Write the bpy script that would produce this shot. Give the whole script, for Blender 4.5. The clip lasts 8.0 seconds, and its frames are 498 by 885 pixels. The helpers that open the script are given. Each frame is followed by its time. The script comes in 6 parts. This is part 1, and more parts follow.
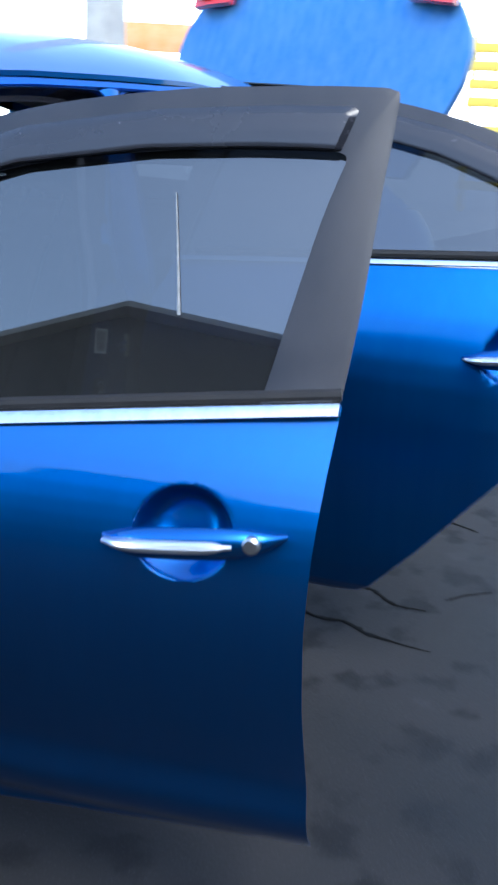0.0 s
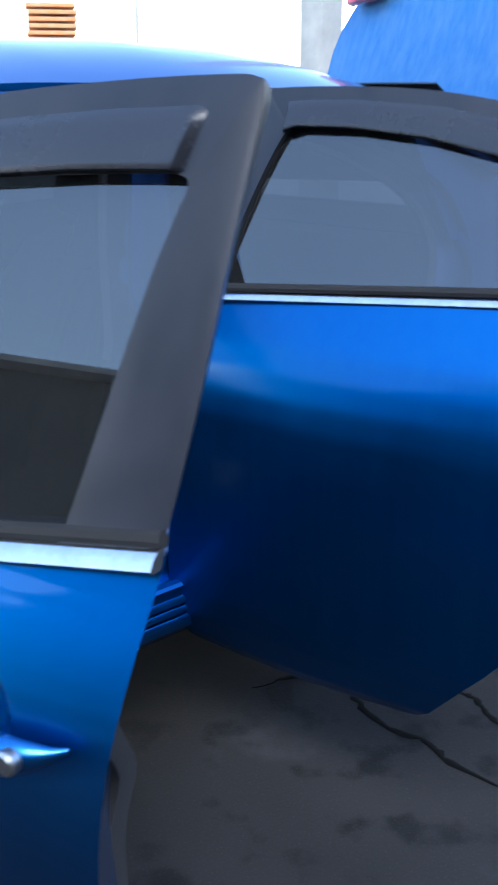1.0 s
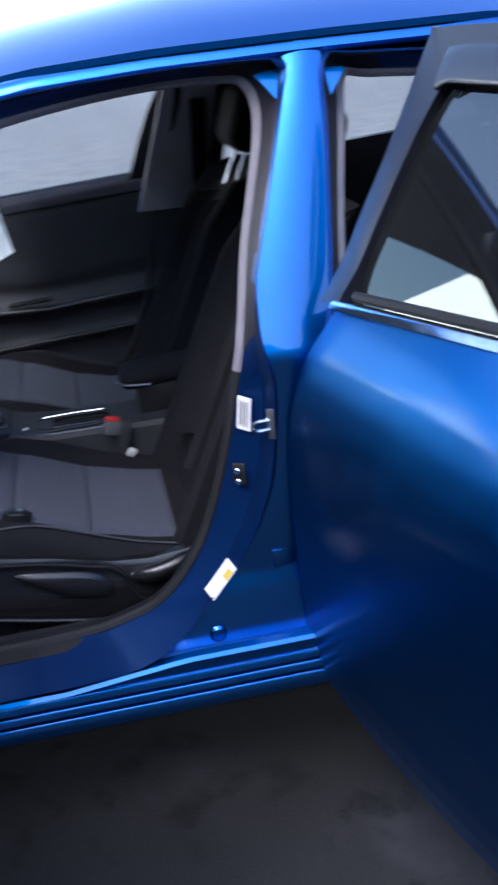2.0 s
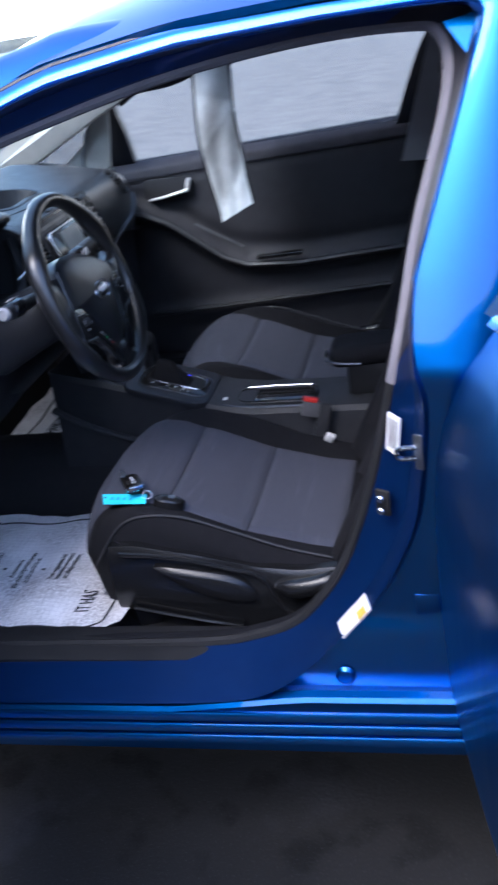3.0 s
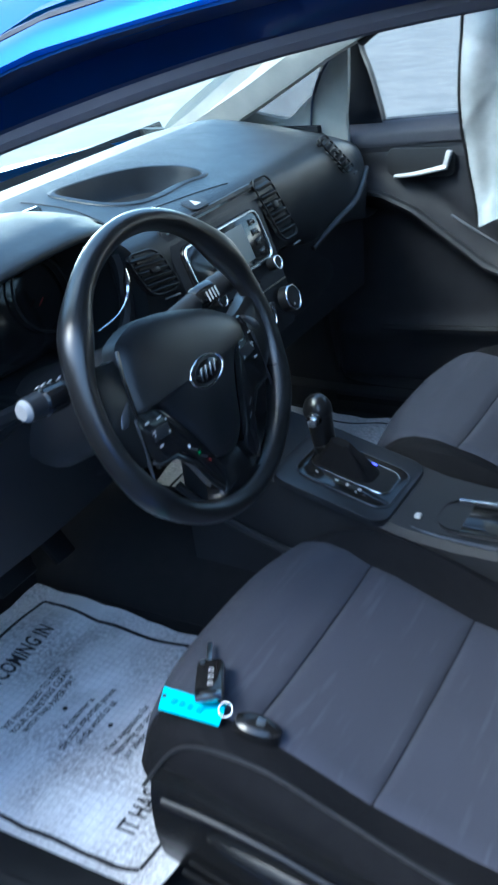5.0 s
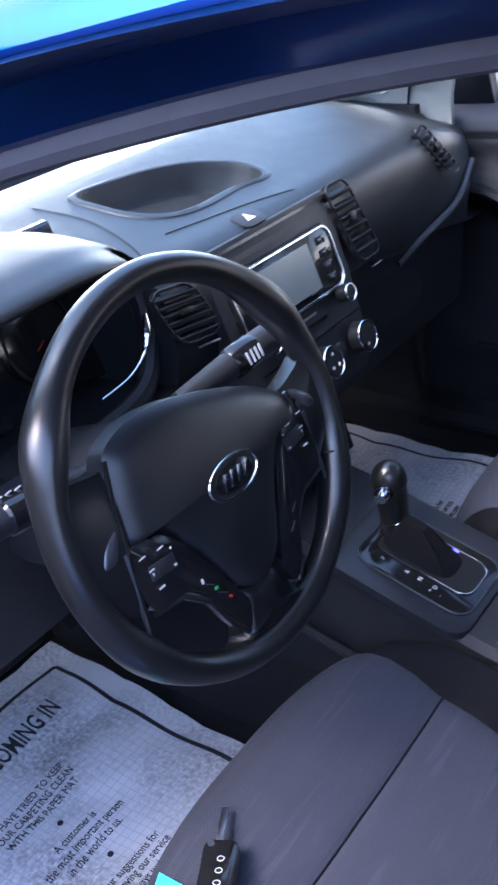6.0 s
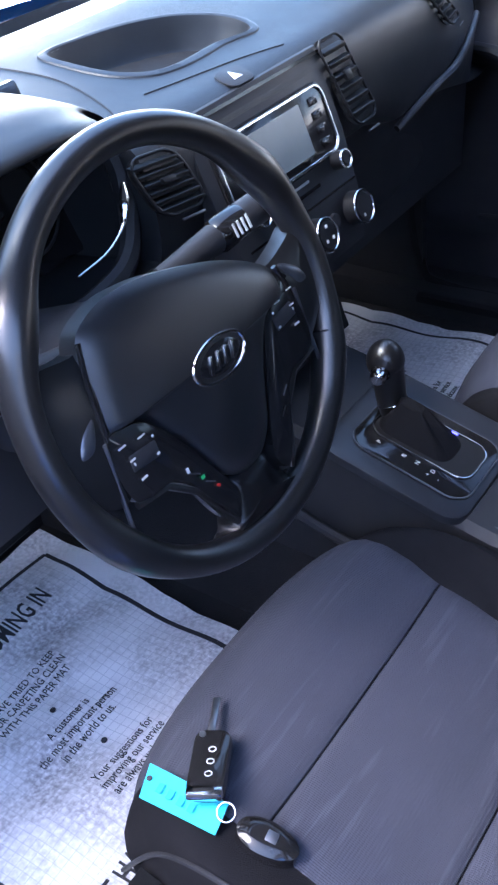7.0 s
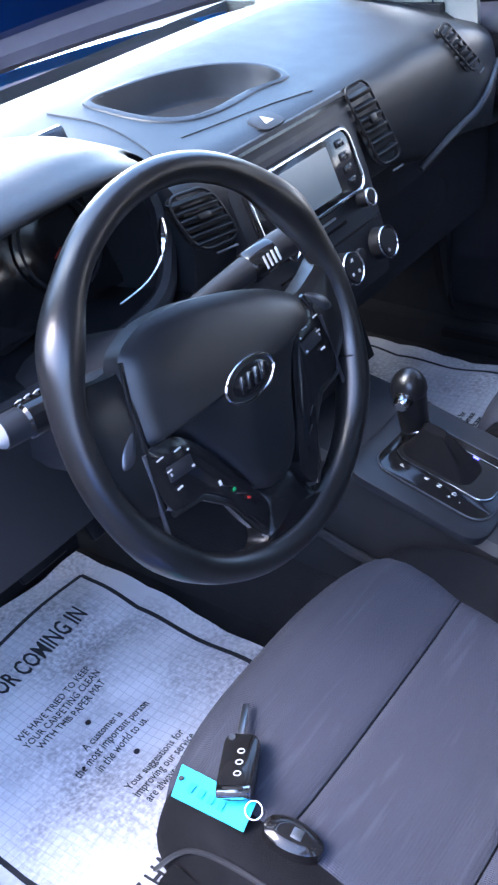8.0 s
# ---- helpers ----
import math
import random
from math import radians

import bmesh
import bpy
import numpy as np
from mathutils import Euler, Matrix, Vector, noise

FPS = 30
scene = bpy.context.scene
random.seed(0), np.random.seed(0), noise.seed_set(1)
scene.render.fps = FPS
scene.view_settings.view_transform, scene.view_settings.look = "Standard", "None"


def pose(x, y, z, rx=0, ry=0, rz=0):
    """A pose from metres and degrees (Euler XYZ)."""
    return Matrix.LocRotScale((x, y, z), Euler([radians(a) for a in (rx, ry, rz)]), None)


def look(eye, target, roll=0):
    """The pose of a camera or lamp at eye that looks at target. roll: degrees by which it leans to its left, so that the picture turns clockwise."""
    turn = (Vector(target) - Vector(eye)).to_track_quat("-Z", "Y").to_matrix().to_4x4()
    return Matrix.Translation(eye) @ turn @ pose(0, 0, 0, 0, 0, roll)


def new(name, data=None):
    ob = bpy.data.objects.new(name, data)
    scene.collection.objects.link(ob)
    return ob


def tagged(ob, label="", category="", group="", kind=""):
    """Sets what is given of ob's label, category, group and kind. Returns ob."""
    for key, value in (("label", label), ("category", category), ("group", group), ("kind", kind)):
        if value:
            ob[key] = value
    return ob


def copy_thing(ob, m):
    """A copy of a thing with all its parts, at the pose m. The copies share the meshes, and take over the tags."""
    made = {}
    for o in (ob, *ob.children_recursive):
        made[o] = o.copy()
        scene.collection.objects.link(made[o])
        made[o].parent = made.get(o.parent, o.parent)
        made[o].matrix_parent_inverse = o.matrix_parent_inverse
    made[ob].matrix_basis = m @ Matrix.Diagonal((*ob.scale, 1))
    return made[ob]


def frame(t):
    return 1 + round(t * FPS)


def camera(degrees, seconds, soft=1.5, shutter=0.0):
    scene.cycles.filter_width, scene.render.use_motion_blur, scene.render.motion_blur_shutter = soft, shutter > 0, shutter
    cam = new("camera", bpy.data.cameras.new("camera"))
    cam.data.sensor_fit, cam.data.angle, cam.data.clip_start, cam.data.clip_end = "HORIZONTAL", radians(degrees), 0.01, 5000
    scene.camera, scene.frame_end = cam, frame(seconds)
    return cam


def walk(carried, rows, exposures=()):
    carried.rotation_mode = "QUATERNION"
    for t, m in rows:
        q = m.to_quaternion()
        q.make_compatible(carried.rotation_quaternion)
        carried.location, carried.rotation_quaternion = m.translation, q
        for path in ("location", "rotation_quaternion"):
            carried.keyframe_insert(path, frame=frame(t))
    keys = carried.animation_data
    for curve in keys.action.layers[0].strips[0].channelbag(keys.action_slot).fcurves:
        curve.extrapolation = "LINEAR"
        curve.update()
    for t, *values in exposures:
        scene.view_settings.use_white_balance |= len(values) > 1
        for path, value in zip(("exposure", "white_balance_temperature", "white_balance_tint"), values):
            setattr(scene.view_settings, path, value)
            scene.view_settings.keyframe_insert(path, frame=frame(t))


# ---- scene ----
cam = camera(28.1, 8.0, 2.4, 0.5)
EXPOSURES = [(0, 2.45, 5900, 5), (1.2, 2.25, 5900, 5), (2.3, 2.25, 5950, 17), (3.5, 2.57, 5950, 13), (4, 2.57, 5900, 4), (4.6, 2.65, 5450, -8), (6, 3.28, 6050, 21), (6.5, 2.98, 5900, 15), (7, 3.45, 5950, 20), (7.5, 3.68, 6050, 19), (8, 3.8, 5950, 19)]
PATH = [
    (0, (-1.923, -1.518, 1.351), (-0.338, -0.476, 0.716), 2.7),
    (0.3, (-1.697, -1.550, 1.347), (-0.238, -0.352, 0.703), 1.9),
    (0.5, (-1.582, -1.581, 1.351), (-0.175, -0.313, 0.709), 0.2),
    (0.8, (-1.366, -1.561, 1.331), (-0.036, -0.195, 0.735), 0.9),
    (1, (-1.258, -1.571, 1.353), (0.005, -0.153, 0.725), -0.3),
    (1.2, (-1.142, -1.575, 1.339), (0.038, -0.091, 0.702), -2.7),
    (2.3, (-0.165, -1.483, 1.463), (-0.216, 0.345, 0.652), -6.5),
    (2.5, (-0.115, -1.408, 1.456), (-0.28, 0.409, 0.637), -6.6),
    (2.8, (-0.052, -1.325, 1.448), (-0.356, 0.467, 0.626), -8.0),
    (3, (-0.009, -1.261, 1.441), (-0.449, 0.502, 0.606), -8.6),
    (3.3, (0.038, -1.151, 1.430), (-0.571, 0.555, 0.593), -7.0),
    (3.5, (0.085, -1.082, 1.436), (-0.631, 0.582, 0.588), -6.7),
    (3.8, (0.105, -0.973, 1.417), (-0.699, 0.646, 0.563), -6.5),
    (4, (0.101, -0.887, 1.404), (-0.756, 0.709, 0.556), -7.3),
    (4.2, (0.076, -0.784, 1.414), (-0.830, 0.788, 0.575), -7.0),
    (4.5, (0.034, -0.635, 1.409), (-0.899, 0.903, 0.535), -7.6),
    (6, (-0.201, -0.061, 1.405), (-1.305, 1.282, 0.417), -7.7),
    (6.3, (-0.214, -0.046, 1.391), (-1.327, 1.236, 0.338), -8.4),
    (6.5, (-0.222, -0.038, 1.383), (-1.312, 1.213, 0.266), -8.8),
    (6.8, (-0.233, -0.025, 1.378), (-1.277, 1.211, 0.204), -8.5),
    (7, (-0.227, -0.019, 1.374), (-1.268, 1.209, 0.188), -8.8),
    (7.5, (-0.209, -0.036, 1.384), (-1.282, 1.195, 0.229), -8.9),
    (8, (-0.189, -0.067, 1.391), (-1.299, 1.169, 0.278), -9.4),
]
walk(cam, [(t, look(eye, target, roll)) for t, eye, target, roll in PATH], EXPOSURES)

# ---------------------------------------------------------------- light
world = bpy.data.worlds.new("sky")
scene.world = world
world.use_nodes = True
wn = world.node_tree
sky = wn.nodes.new("ShaderNodeTexSky")
sky.sky_type = "NISHITA"
sky.sun_disc = False
sky.sun_elevation = radians(54)
sky.sun_rotation = radians(-149.7)
sky.air_density, sky.dust_density, sky.ozone_density = 1.0, 1.4, 1.2
wn.links.new(sky.outputs[0], wn.nodes["Background"].inputs[0])
wn.nodes["Background"].inputs[1].default_value = 0.15
sun = new("sun", bpy.data.lights.new("sun", "SUN"))
sun.data.energy, sun.data.angle, sun.data.color = 0.6, radians(30), (1.0, 0.97, 0.92)
sun.matrix_basis = look((-2.5, -4.28, 6.9), (0, 0, 0))


# ---------------------------------------------------------------- materials
def mk(name, base, base2=None, scale=8.0, rough=0.5, rough2=None, metal=0.0, bump=0.0, bscale=200.0,
       coat=0.0, coat_rough=0.03, stretch=(1, 1, 1), spec=0.5, sheen=0.0, fac=(0.35, 0.65), emit=None, estr=0.0):
    m = bpy.data.materials.new(name)
    m.use_nodes = True
    nt = m.node_tree
    b = nt.nodes["Principled BSDF"]
    b.inputs["Metallic"].default_value = metal
    b.inputs["Specular IOR Level"].default_value = spec
    b.inputs["Coat Weight"].default_value = coat
    b.inputs["Coat Roughness"].default_value = coat_rough
    b.inputs["Sheen Weight"].default_value = sheen
    tc = nt.nodes.new("ShaderNodeTexCoord")
    mp = nt.nodes.new("ShaderNodeMapping")
    mp.inputs["Scale"].default_value = stretch
    nt.links.new(tc.outputs["Object"], mp.inputs[0])
    nz = nt.nodes.new("ShaderNodeTexNoise")
    nz.inputs["Scale"].default_value = scale
    nz.inputs["Detail"].default_value = 6
    nz.inputs["Roughness"].default_value = 0.62
    nt.links.new(mp.outputs[0], nz.inputs["Vector"])
    rm = nt.nodes.new("ShaderNodeMapRange")
    rm.inputs["From Min"].default_value, rm.inputs["From Max"].default_value = fac
    nt.links.new(nz.outputs["Fac"], rm.inputs["Value"])
    mx = nt.nodes.new("ShaderNodeMix")
    mx.data_type = "RGBA"
    mx.inputs["A"].default_value = (*base, 1)
    mx.inputs["B"].default_value = (*(base2 or base), 1)
    nt.links.new(rm.outputs[0], mx.inputs["Factor"])
    nt.links.new(mx.outputs["Result"], b.inputs["Base Color"])
    rr = nt.nodes.new("ShaderNodeMapRange")
    rr.inputs["To Min"].default_value, rr.inputs["To Max"].default_value = rough, rough if rough2 is None else rough2
    nt.links.new(rm.outputs[0], rr.inputs["Value"])
    nt.links.new(rr.outputs[0], b.inputs["Roughness"])
    if bump:
        n2 = nt.nodes.new("ShaderNodeTexNoise")
        n2.inputs["Scale"].default_value = bscale
        n2.inputs["Detail"].default_value = 3
        nt.links.new(tc.outputs["Object"], n2.inputs["Vector"])
        bp = nt.nodes.new("ShaderNodeBump")
        bp.inputs["Strength"].default_value = bump
        bp.inputs["Distance"].default_value = 0.002
        nt.links.new(n2.outputs["Fac"], bp.inputs["Height"])
        nt.links.new(bp.outputs[0], b.inputs["Normal"])
    if emit:
        b.inputs["Emission Color"].default_value = (*emit, 1)
        b.inputs["Emission Strength"].default_value = estr
    return m


def glass(name, tint, rough=0.0, dirt=0.0, f0=0.09, edge=1.0):
    """Thin pane: tinted clear film, with the gloss of glass on it and a little dust."""
    m = bpy.data.materials.new(name)
    m.use_nodes = True
    nt = m.node_tree
    nt.nodes.clear()
    out = nt.nodes.new("ShaderNodeOutputMaterial")
    tr = nt.nodes.new("ShaderNodeBsdfTransparent")
    tr.inputs[0].default_value = (*tint, 1)
    gl = nt.nodes.new("ShaderNodeBsdfGlossy")
    gl.inputs["Roughness"].default_value = rough
    lw = nt.nodes.new("ShaderNodeLayerWeight")
    lw.inputs["Blend"].default_value = 0.5
    pw = nt.nodes.new("ShaderNodeMath")
    pw.operation = "POWER"
    pw.inputs[1].default_value = 5.0
    nt.links.new(lw.outputs["Facing"], pw.inputs[0])
    fr = nt.nodes.new("ShaderNodeMapRange")
    fr.inputs["To Min"].default_value, fr.inputs["To Max"].default_value = f0, edge
    nt.links.new(pw.outputs[0], fr.inputs["Value"])
    mx = nt.nodes.new("ShaderNodeMixShader")
    nt.links.new(fr.outputs[0], mx.inputs[0])
    df = nt.nodes.new("ShaderNodeBsdfDiffuse")
    df.inputs[0].default_value = (0.5, 0.52, 0.52, 1)
    nz = nt.nodes.new("ShaderNodeTexNoise")
    nz.inputs["Scale"].default_value = 3.0
    nz.inputs["Detail"].default_value = 7
    tc = nt.nodes.new("ShaderNodeTexCoord")
    nt.links.new(tc.outputs["Object"], nz.inputs["Vector"])
    rm = nt.nodes.new("ShaderNodeMapRange")
    rm.inputs["From Min"].default_value, rm.inputs["From Max"].default_value = 0.3, 0.8
    rm.inputs["To Min"].default_value, rm.inputs["To Max"].default_value = dirt * 0.5, dirt * 1.5
    nt.links.new(nz.outputs["Fac"], rm.inputs["Value"])
    m2 = nt.nodes.new("ShaderNodeMixShader")
    nt.links.new(rm.outputs[0], m2.inputs[0])
    nt.links.new(tr.outputs[0], m2.inputs[1])
    nt.links.new(df.outputs[0], m2.inputs[2])
    nt.links.new(m2.outputs[0], mx.inputs[1])
    nt.links.new(gl.outputs[0], mx.inputs[2])
    nt.links.new(mx.outputs[0], out.inputs[0])
    return m


PAINT = mk("blue_paint", (0.0030, 0.100, 0.335), (0.0037, 0.104, 0.345), 4, 0.33, 0.34, 1.0, 0, 900, 0.72, 0.025, stretch=(9, 9, 0.5))
DULLPAINT = mk("dull_blue_paint", (0.0032, 0.092, 0.315), (0.005, 0.100, 0.325), 5, 0.36, 0.40, 1.0, 0, 900, 0.32, 0.14, stretch=(7, 7, 0.3))
DUSTPAINT = mk("dusty_blue_paint", (0.020, 0.12, 0.31), (0.07, 0.17, 0.34), 5, 0.44, 0.52, 0.75, 0, 900, 0.35, 0.12, stretch=(6, 6, 0.16), fac=(0.30, 0.80))
# The car's blue, darkened for the shade inside the door openings.
SHADEPAINT = mk("shaded_blue_paint", (0.0035, 0.038, 0.165), (0.0035, 0.034, 0.15), 9, 0.36, 0.44, 0.8, 0.02, 500, 0.5, 0.18)
BLACK = mk("black_trim", (0.007, 0.0085, 0.013), (0.013, 0.015, 0.022), 12, 0.32, 0.48, 0, 0.1, 700, stretch=(1, 1, 0.3), spec=0.4)
RUBBER = mk("rubber_seal", (0.009, 0.009, 0.010), (0.014, 0.014, 0.015), 20, 0.55, 0.7, 0, 0.1, 400, spec=0.28)
# The black seal's pale copy, lightened for the light on its upper run.
LITSEAL = mk("lit_door_seal", (0.155, 0.143, 0.157), (0.175, 0.163, 0.176), 20, 0.6, 0.75, 0, 0.1, 400, spec=0.3)
SMOKE = mk("smoked_acrylic", (0.012, 0.013, 0.018), (0.015, 0.016, 0.021), 6, 0.26, 0.28)
CHROME = mk("chrome", (0.75, 0.76, 0.78), (0.6, 0.61, 0.63), 30, 0.12, 0.22, 1.0)
BRIGHT = mk("brushed_bright_trim", (0.85, 0.86, 0.88), (0.78, 0.79, 0.81), 30, 0.34, 0.42, 1.0)
SATIN = mk("satin_metal", (0.42, 0.43, 0.45), (0.3, 0.31, 0.33), 30, 0.3, 0.42, 1.0)
TINT = glass("tinted_glass", (0.03, 0.036, 0.042), 0.0, 0.02, 0.115, 0.22)
CLEAR = glass("clear_glass", (0.86, 0.92, 0.90), 0.0, 0.004, 0.01, 0.3)
DUSTY = glass("dusty_glass", (0.46, 0.48, 0.48), 0.02, 0.20, 0.02, 0.3)
DASH = mk("dash_vinyl", (0.013, 0.015, 0.018), (0.017, 0.019, 0.022), 30, 0.38, 0.44, 0, 0.2, 900, spec=0.45)
PLASTIC = mk("dark_plastic", (0.023, 0.0238, 0.027), (0.030, 0.0308, 0.034), 25, 0.42, 0.52, 0, 0.15, 1200, spec=0.24)
CARD = mk("door_card_vinyl", (0.028, 0.0285, 0.034), (0.035, 0.0355, 0.042), 25, 0.5, 0.6, 0, 0.2, 1200, spec=0.3)
SHIELD = mk("glossy_shield_plastic", (0.008, 0.0082, 0.009), None, 8, 0.27, None, spec=0.40)
VENTBLACK = mk("vent_black", (0.009, 0.0095, 0.011), (0.012, 0.0125, 0.014), 25, 0.4, 0.5, spec=0.3)
STRIP = mk("dark_jamb_tape", (0.010, 0.009, 0.015), (0.014, 0.0125, 0.020), 20, 0.45, 0.55, 0, 0.1, 400, spec=0.3)
GLOSSY = mk("gloss_black", (0.010, 0.010, 0.011), (0.014, 0.014, 0.015), 30, 0.08, 0.16)
DARKCLOTH = mk("black_cloth", (0.006, 0.006, 0.008), (0.010, 0.010, 0.012), 60, 0.8, 0.9, 0, 0.6, 900, sheen=0.0, spec=0.15)
CARPET = mk("black_carpet", (0.010, 0.010, 0.012), (0.016, 0.0155, 0.017), 40, 0.95, 1.0, 0, 1.0, 500)
LEATHER = mk("wheel_leather", (0.009, 0.0095, 0.0105), (0.011, 0.0115, 0.0125), 40, 0.28, 0.32, 0, 0.04, 1500, spec=0.78)
CREAM = mk("pillar_trim", (0.46, 0.46, 0.42), (0.40, 0.40, 0.37), 14, 0.7, 0.8, 0, 0.3, 600)
HEADLINER = mk("headliner_cloth", (0.40, 0.40, 0.37), (0.36, 0.36, 0.33), 30, 0.9, 0.95, 0, 0.4, 800)
WHITE = mk("white_sticker", (0.75, 0.75, 0.74), (0.6, 0.6, 0.6), 40, 0.4, 0.5)
INK = mk("black_ink", (0.015, 0.015, 0.02), (0.03, 0.03, 0.035), 60, 0.7, 0.8)
RED = mk("red_plastic", (0.5, 0.02, 0.015), (0.4, 0.02, 0.015), 30, 0.35, 0.45)
CYAN = mk("blue_paper_tag", (0.03, 0.55, 0.72), (0.03, 0.60, 0.78), 60, 0.6, 0.7)
GREYTRIM = mk("grey_pillar_trim", (0.58, 0.56, 0.58), (0.52, 0.50, 0.52), 14, 0.7, 0.8, 0, 0.3, 600)
LAMPRED = mk("red_lens", (0.45, 0.01, 0.01), (0.35, 0.01, 0.01), 20, 0.08, 0.12, coat=0.5)
LAMPCLEAR = mk("clear_lens", (0.7, 0.68, 0.68), (0.6, 0.6, 0.6), 60, 0.1, 0.15)
SILVER = mk("silver_film", (0.42, 0.45, 0.46), (0.62, 0.65, 0.66), 10, 0.38, 0.55, 0.12, 0.35, 60)
SCREEN = mk("grey_screen", (0.16, 0.19, 0.19), (0.2, 0.23, 0.23), 4, 0.18, 0.22)
TYRE = mk("tyre_rubber", (0.018, 0.018, 0.018), (0.03, 0.03, 0.03), 20, 0.8, 0.9, 0, 0.3, 300)


def cloth_material():
    """Blue-grey woven seat cloth with fine lengthwise ribs and sparse lighter threads."""
    m = mk("grey_seat_cloth", (0.028, 0.032, 0.049), (0.035, 0.039, 0.059), 6, 0.85, 0.95, 0, 0.0, sheen=0.03)
    nt = m.node_tree
    b = nt.nodes["Principled BSDF"]
    tc = nt.nodes.new("ShaderNodeTexCoord")
    wv = nt.nodes.new("ShaderNodeTexWave")
    wv.bands_direction = "X"
    wv.inputs["Scale"].default_value = 95
    wv.inputs["Distortion"].default_value = 0.4
    nt.links.new(tc.outputs["Object"], wv.inputs["Vector"])
    w2 = nt.nodes.new("ShaderNodeTexWave")
    w2.bands_direction = "Y"
    w2.inputs["Scale"].default_value = 140
    nt.links.new(tc.outputs["Object"], w2.inputs["Vector"])
    ad = nt.nodes.new("ShaderNodeMath")
    ad.operation = "ADD"
    nt.links.new(wv.outputs["Fac"], ad.inputs[0])
    nt.links.new(w2.outputs["Fac"], ad.inputs[1])
    bp = nt.nodes.new("ShaderNodeBump")
    bp.inputs["Strength"].default_value = 0.35
    bp.inputs["Distance"].default_value = 0.001
    nt.links.new(ad.outputs[0], bp.inputs["Height"])
    nt.links.new(bp.outputs[0], b.inputs["Normal"])
    # sparse pale threads
    mp = nt.nodes.new("ShaderNodeMapping")
    mp.inputs["Scale"].default_value = (120, 9, 1)
    nt.links.new(tc.outputs["Object"], mp.inputs[0])
    nz = nt.nodes.new("ShaderNodeTexNoise")
    nz.inputs["Scale"].default_value = 1.0
    nz.inputs["Detail"].default_value = 2
    nt.links.new(mp.outputs[0], nz.inputs["Vector"])
    th = nt.nodes.new("ShaderNodeMapRange")
    th.inputs["From Min"].default_value, th.inputs["From Max"].default_value = 0.60, 0.72
    th.inputs["To Max"].default_value = 0.07
    nt.links.new(nz.outputs["Fac"], th.inputs["Value"])
    old = b.inputs["Base Color"].links[0].from_socket
    mx = nt.nodes.new("ShaderNodeMix")
    mx.data_type = "RGBA"
    mx.inputs["B"].default_value = (0.24, 0.24, 0.30, 1)
    nt.links.new(th.outputs[0], mx.inputs["Factor"])
    nt.links.new(old, mx.inputs["A"])
    nt.links.new(mx.outputs["Result"], b.inputs["Base Color"])
    return m


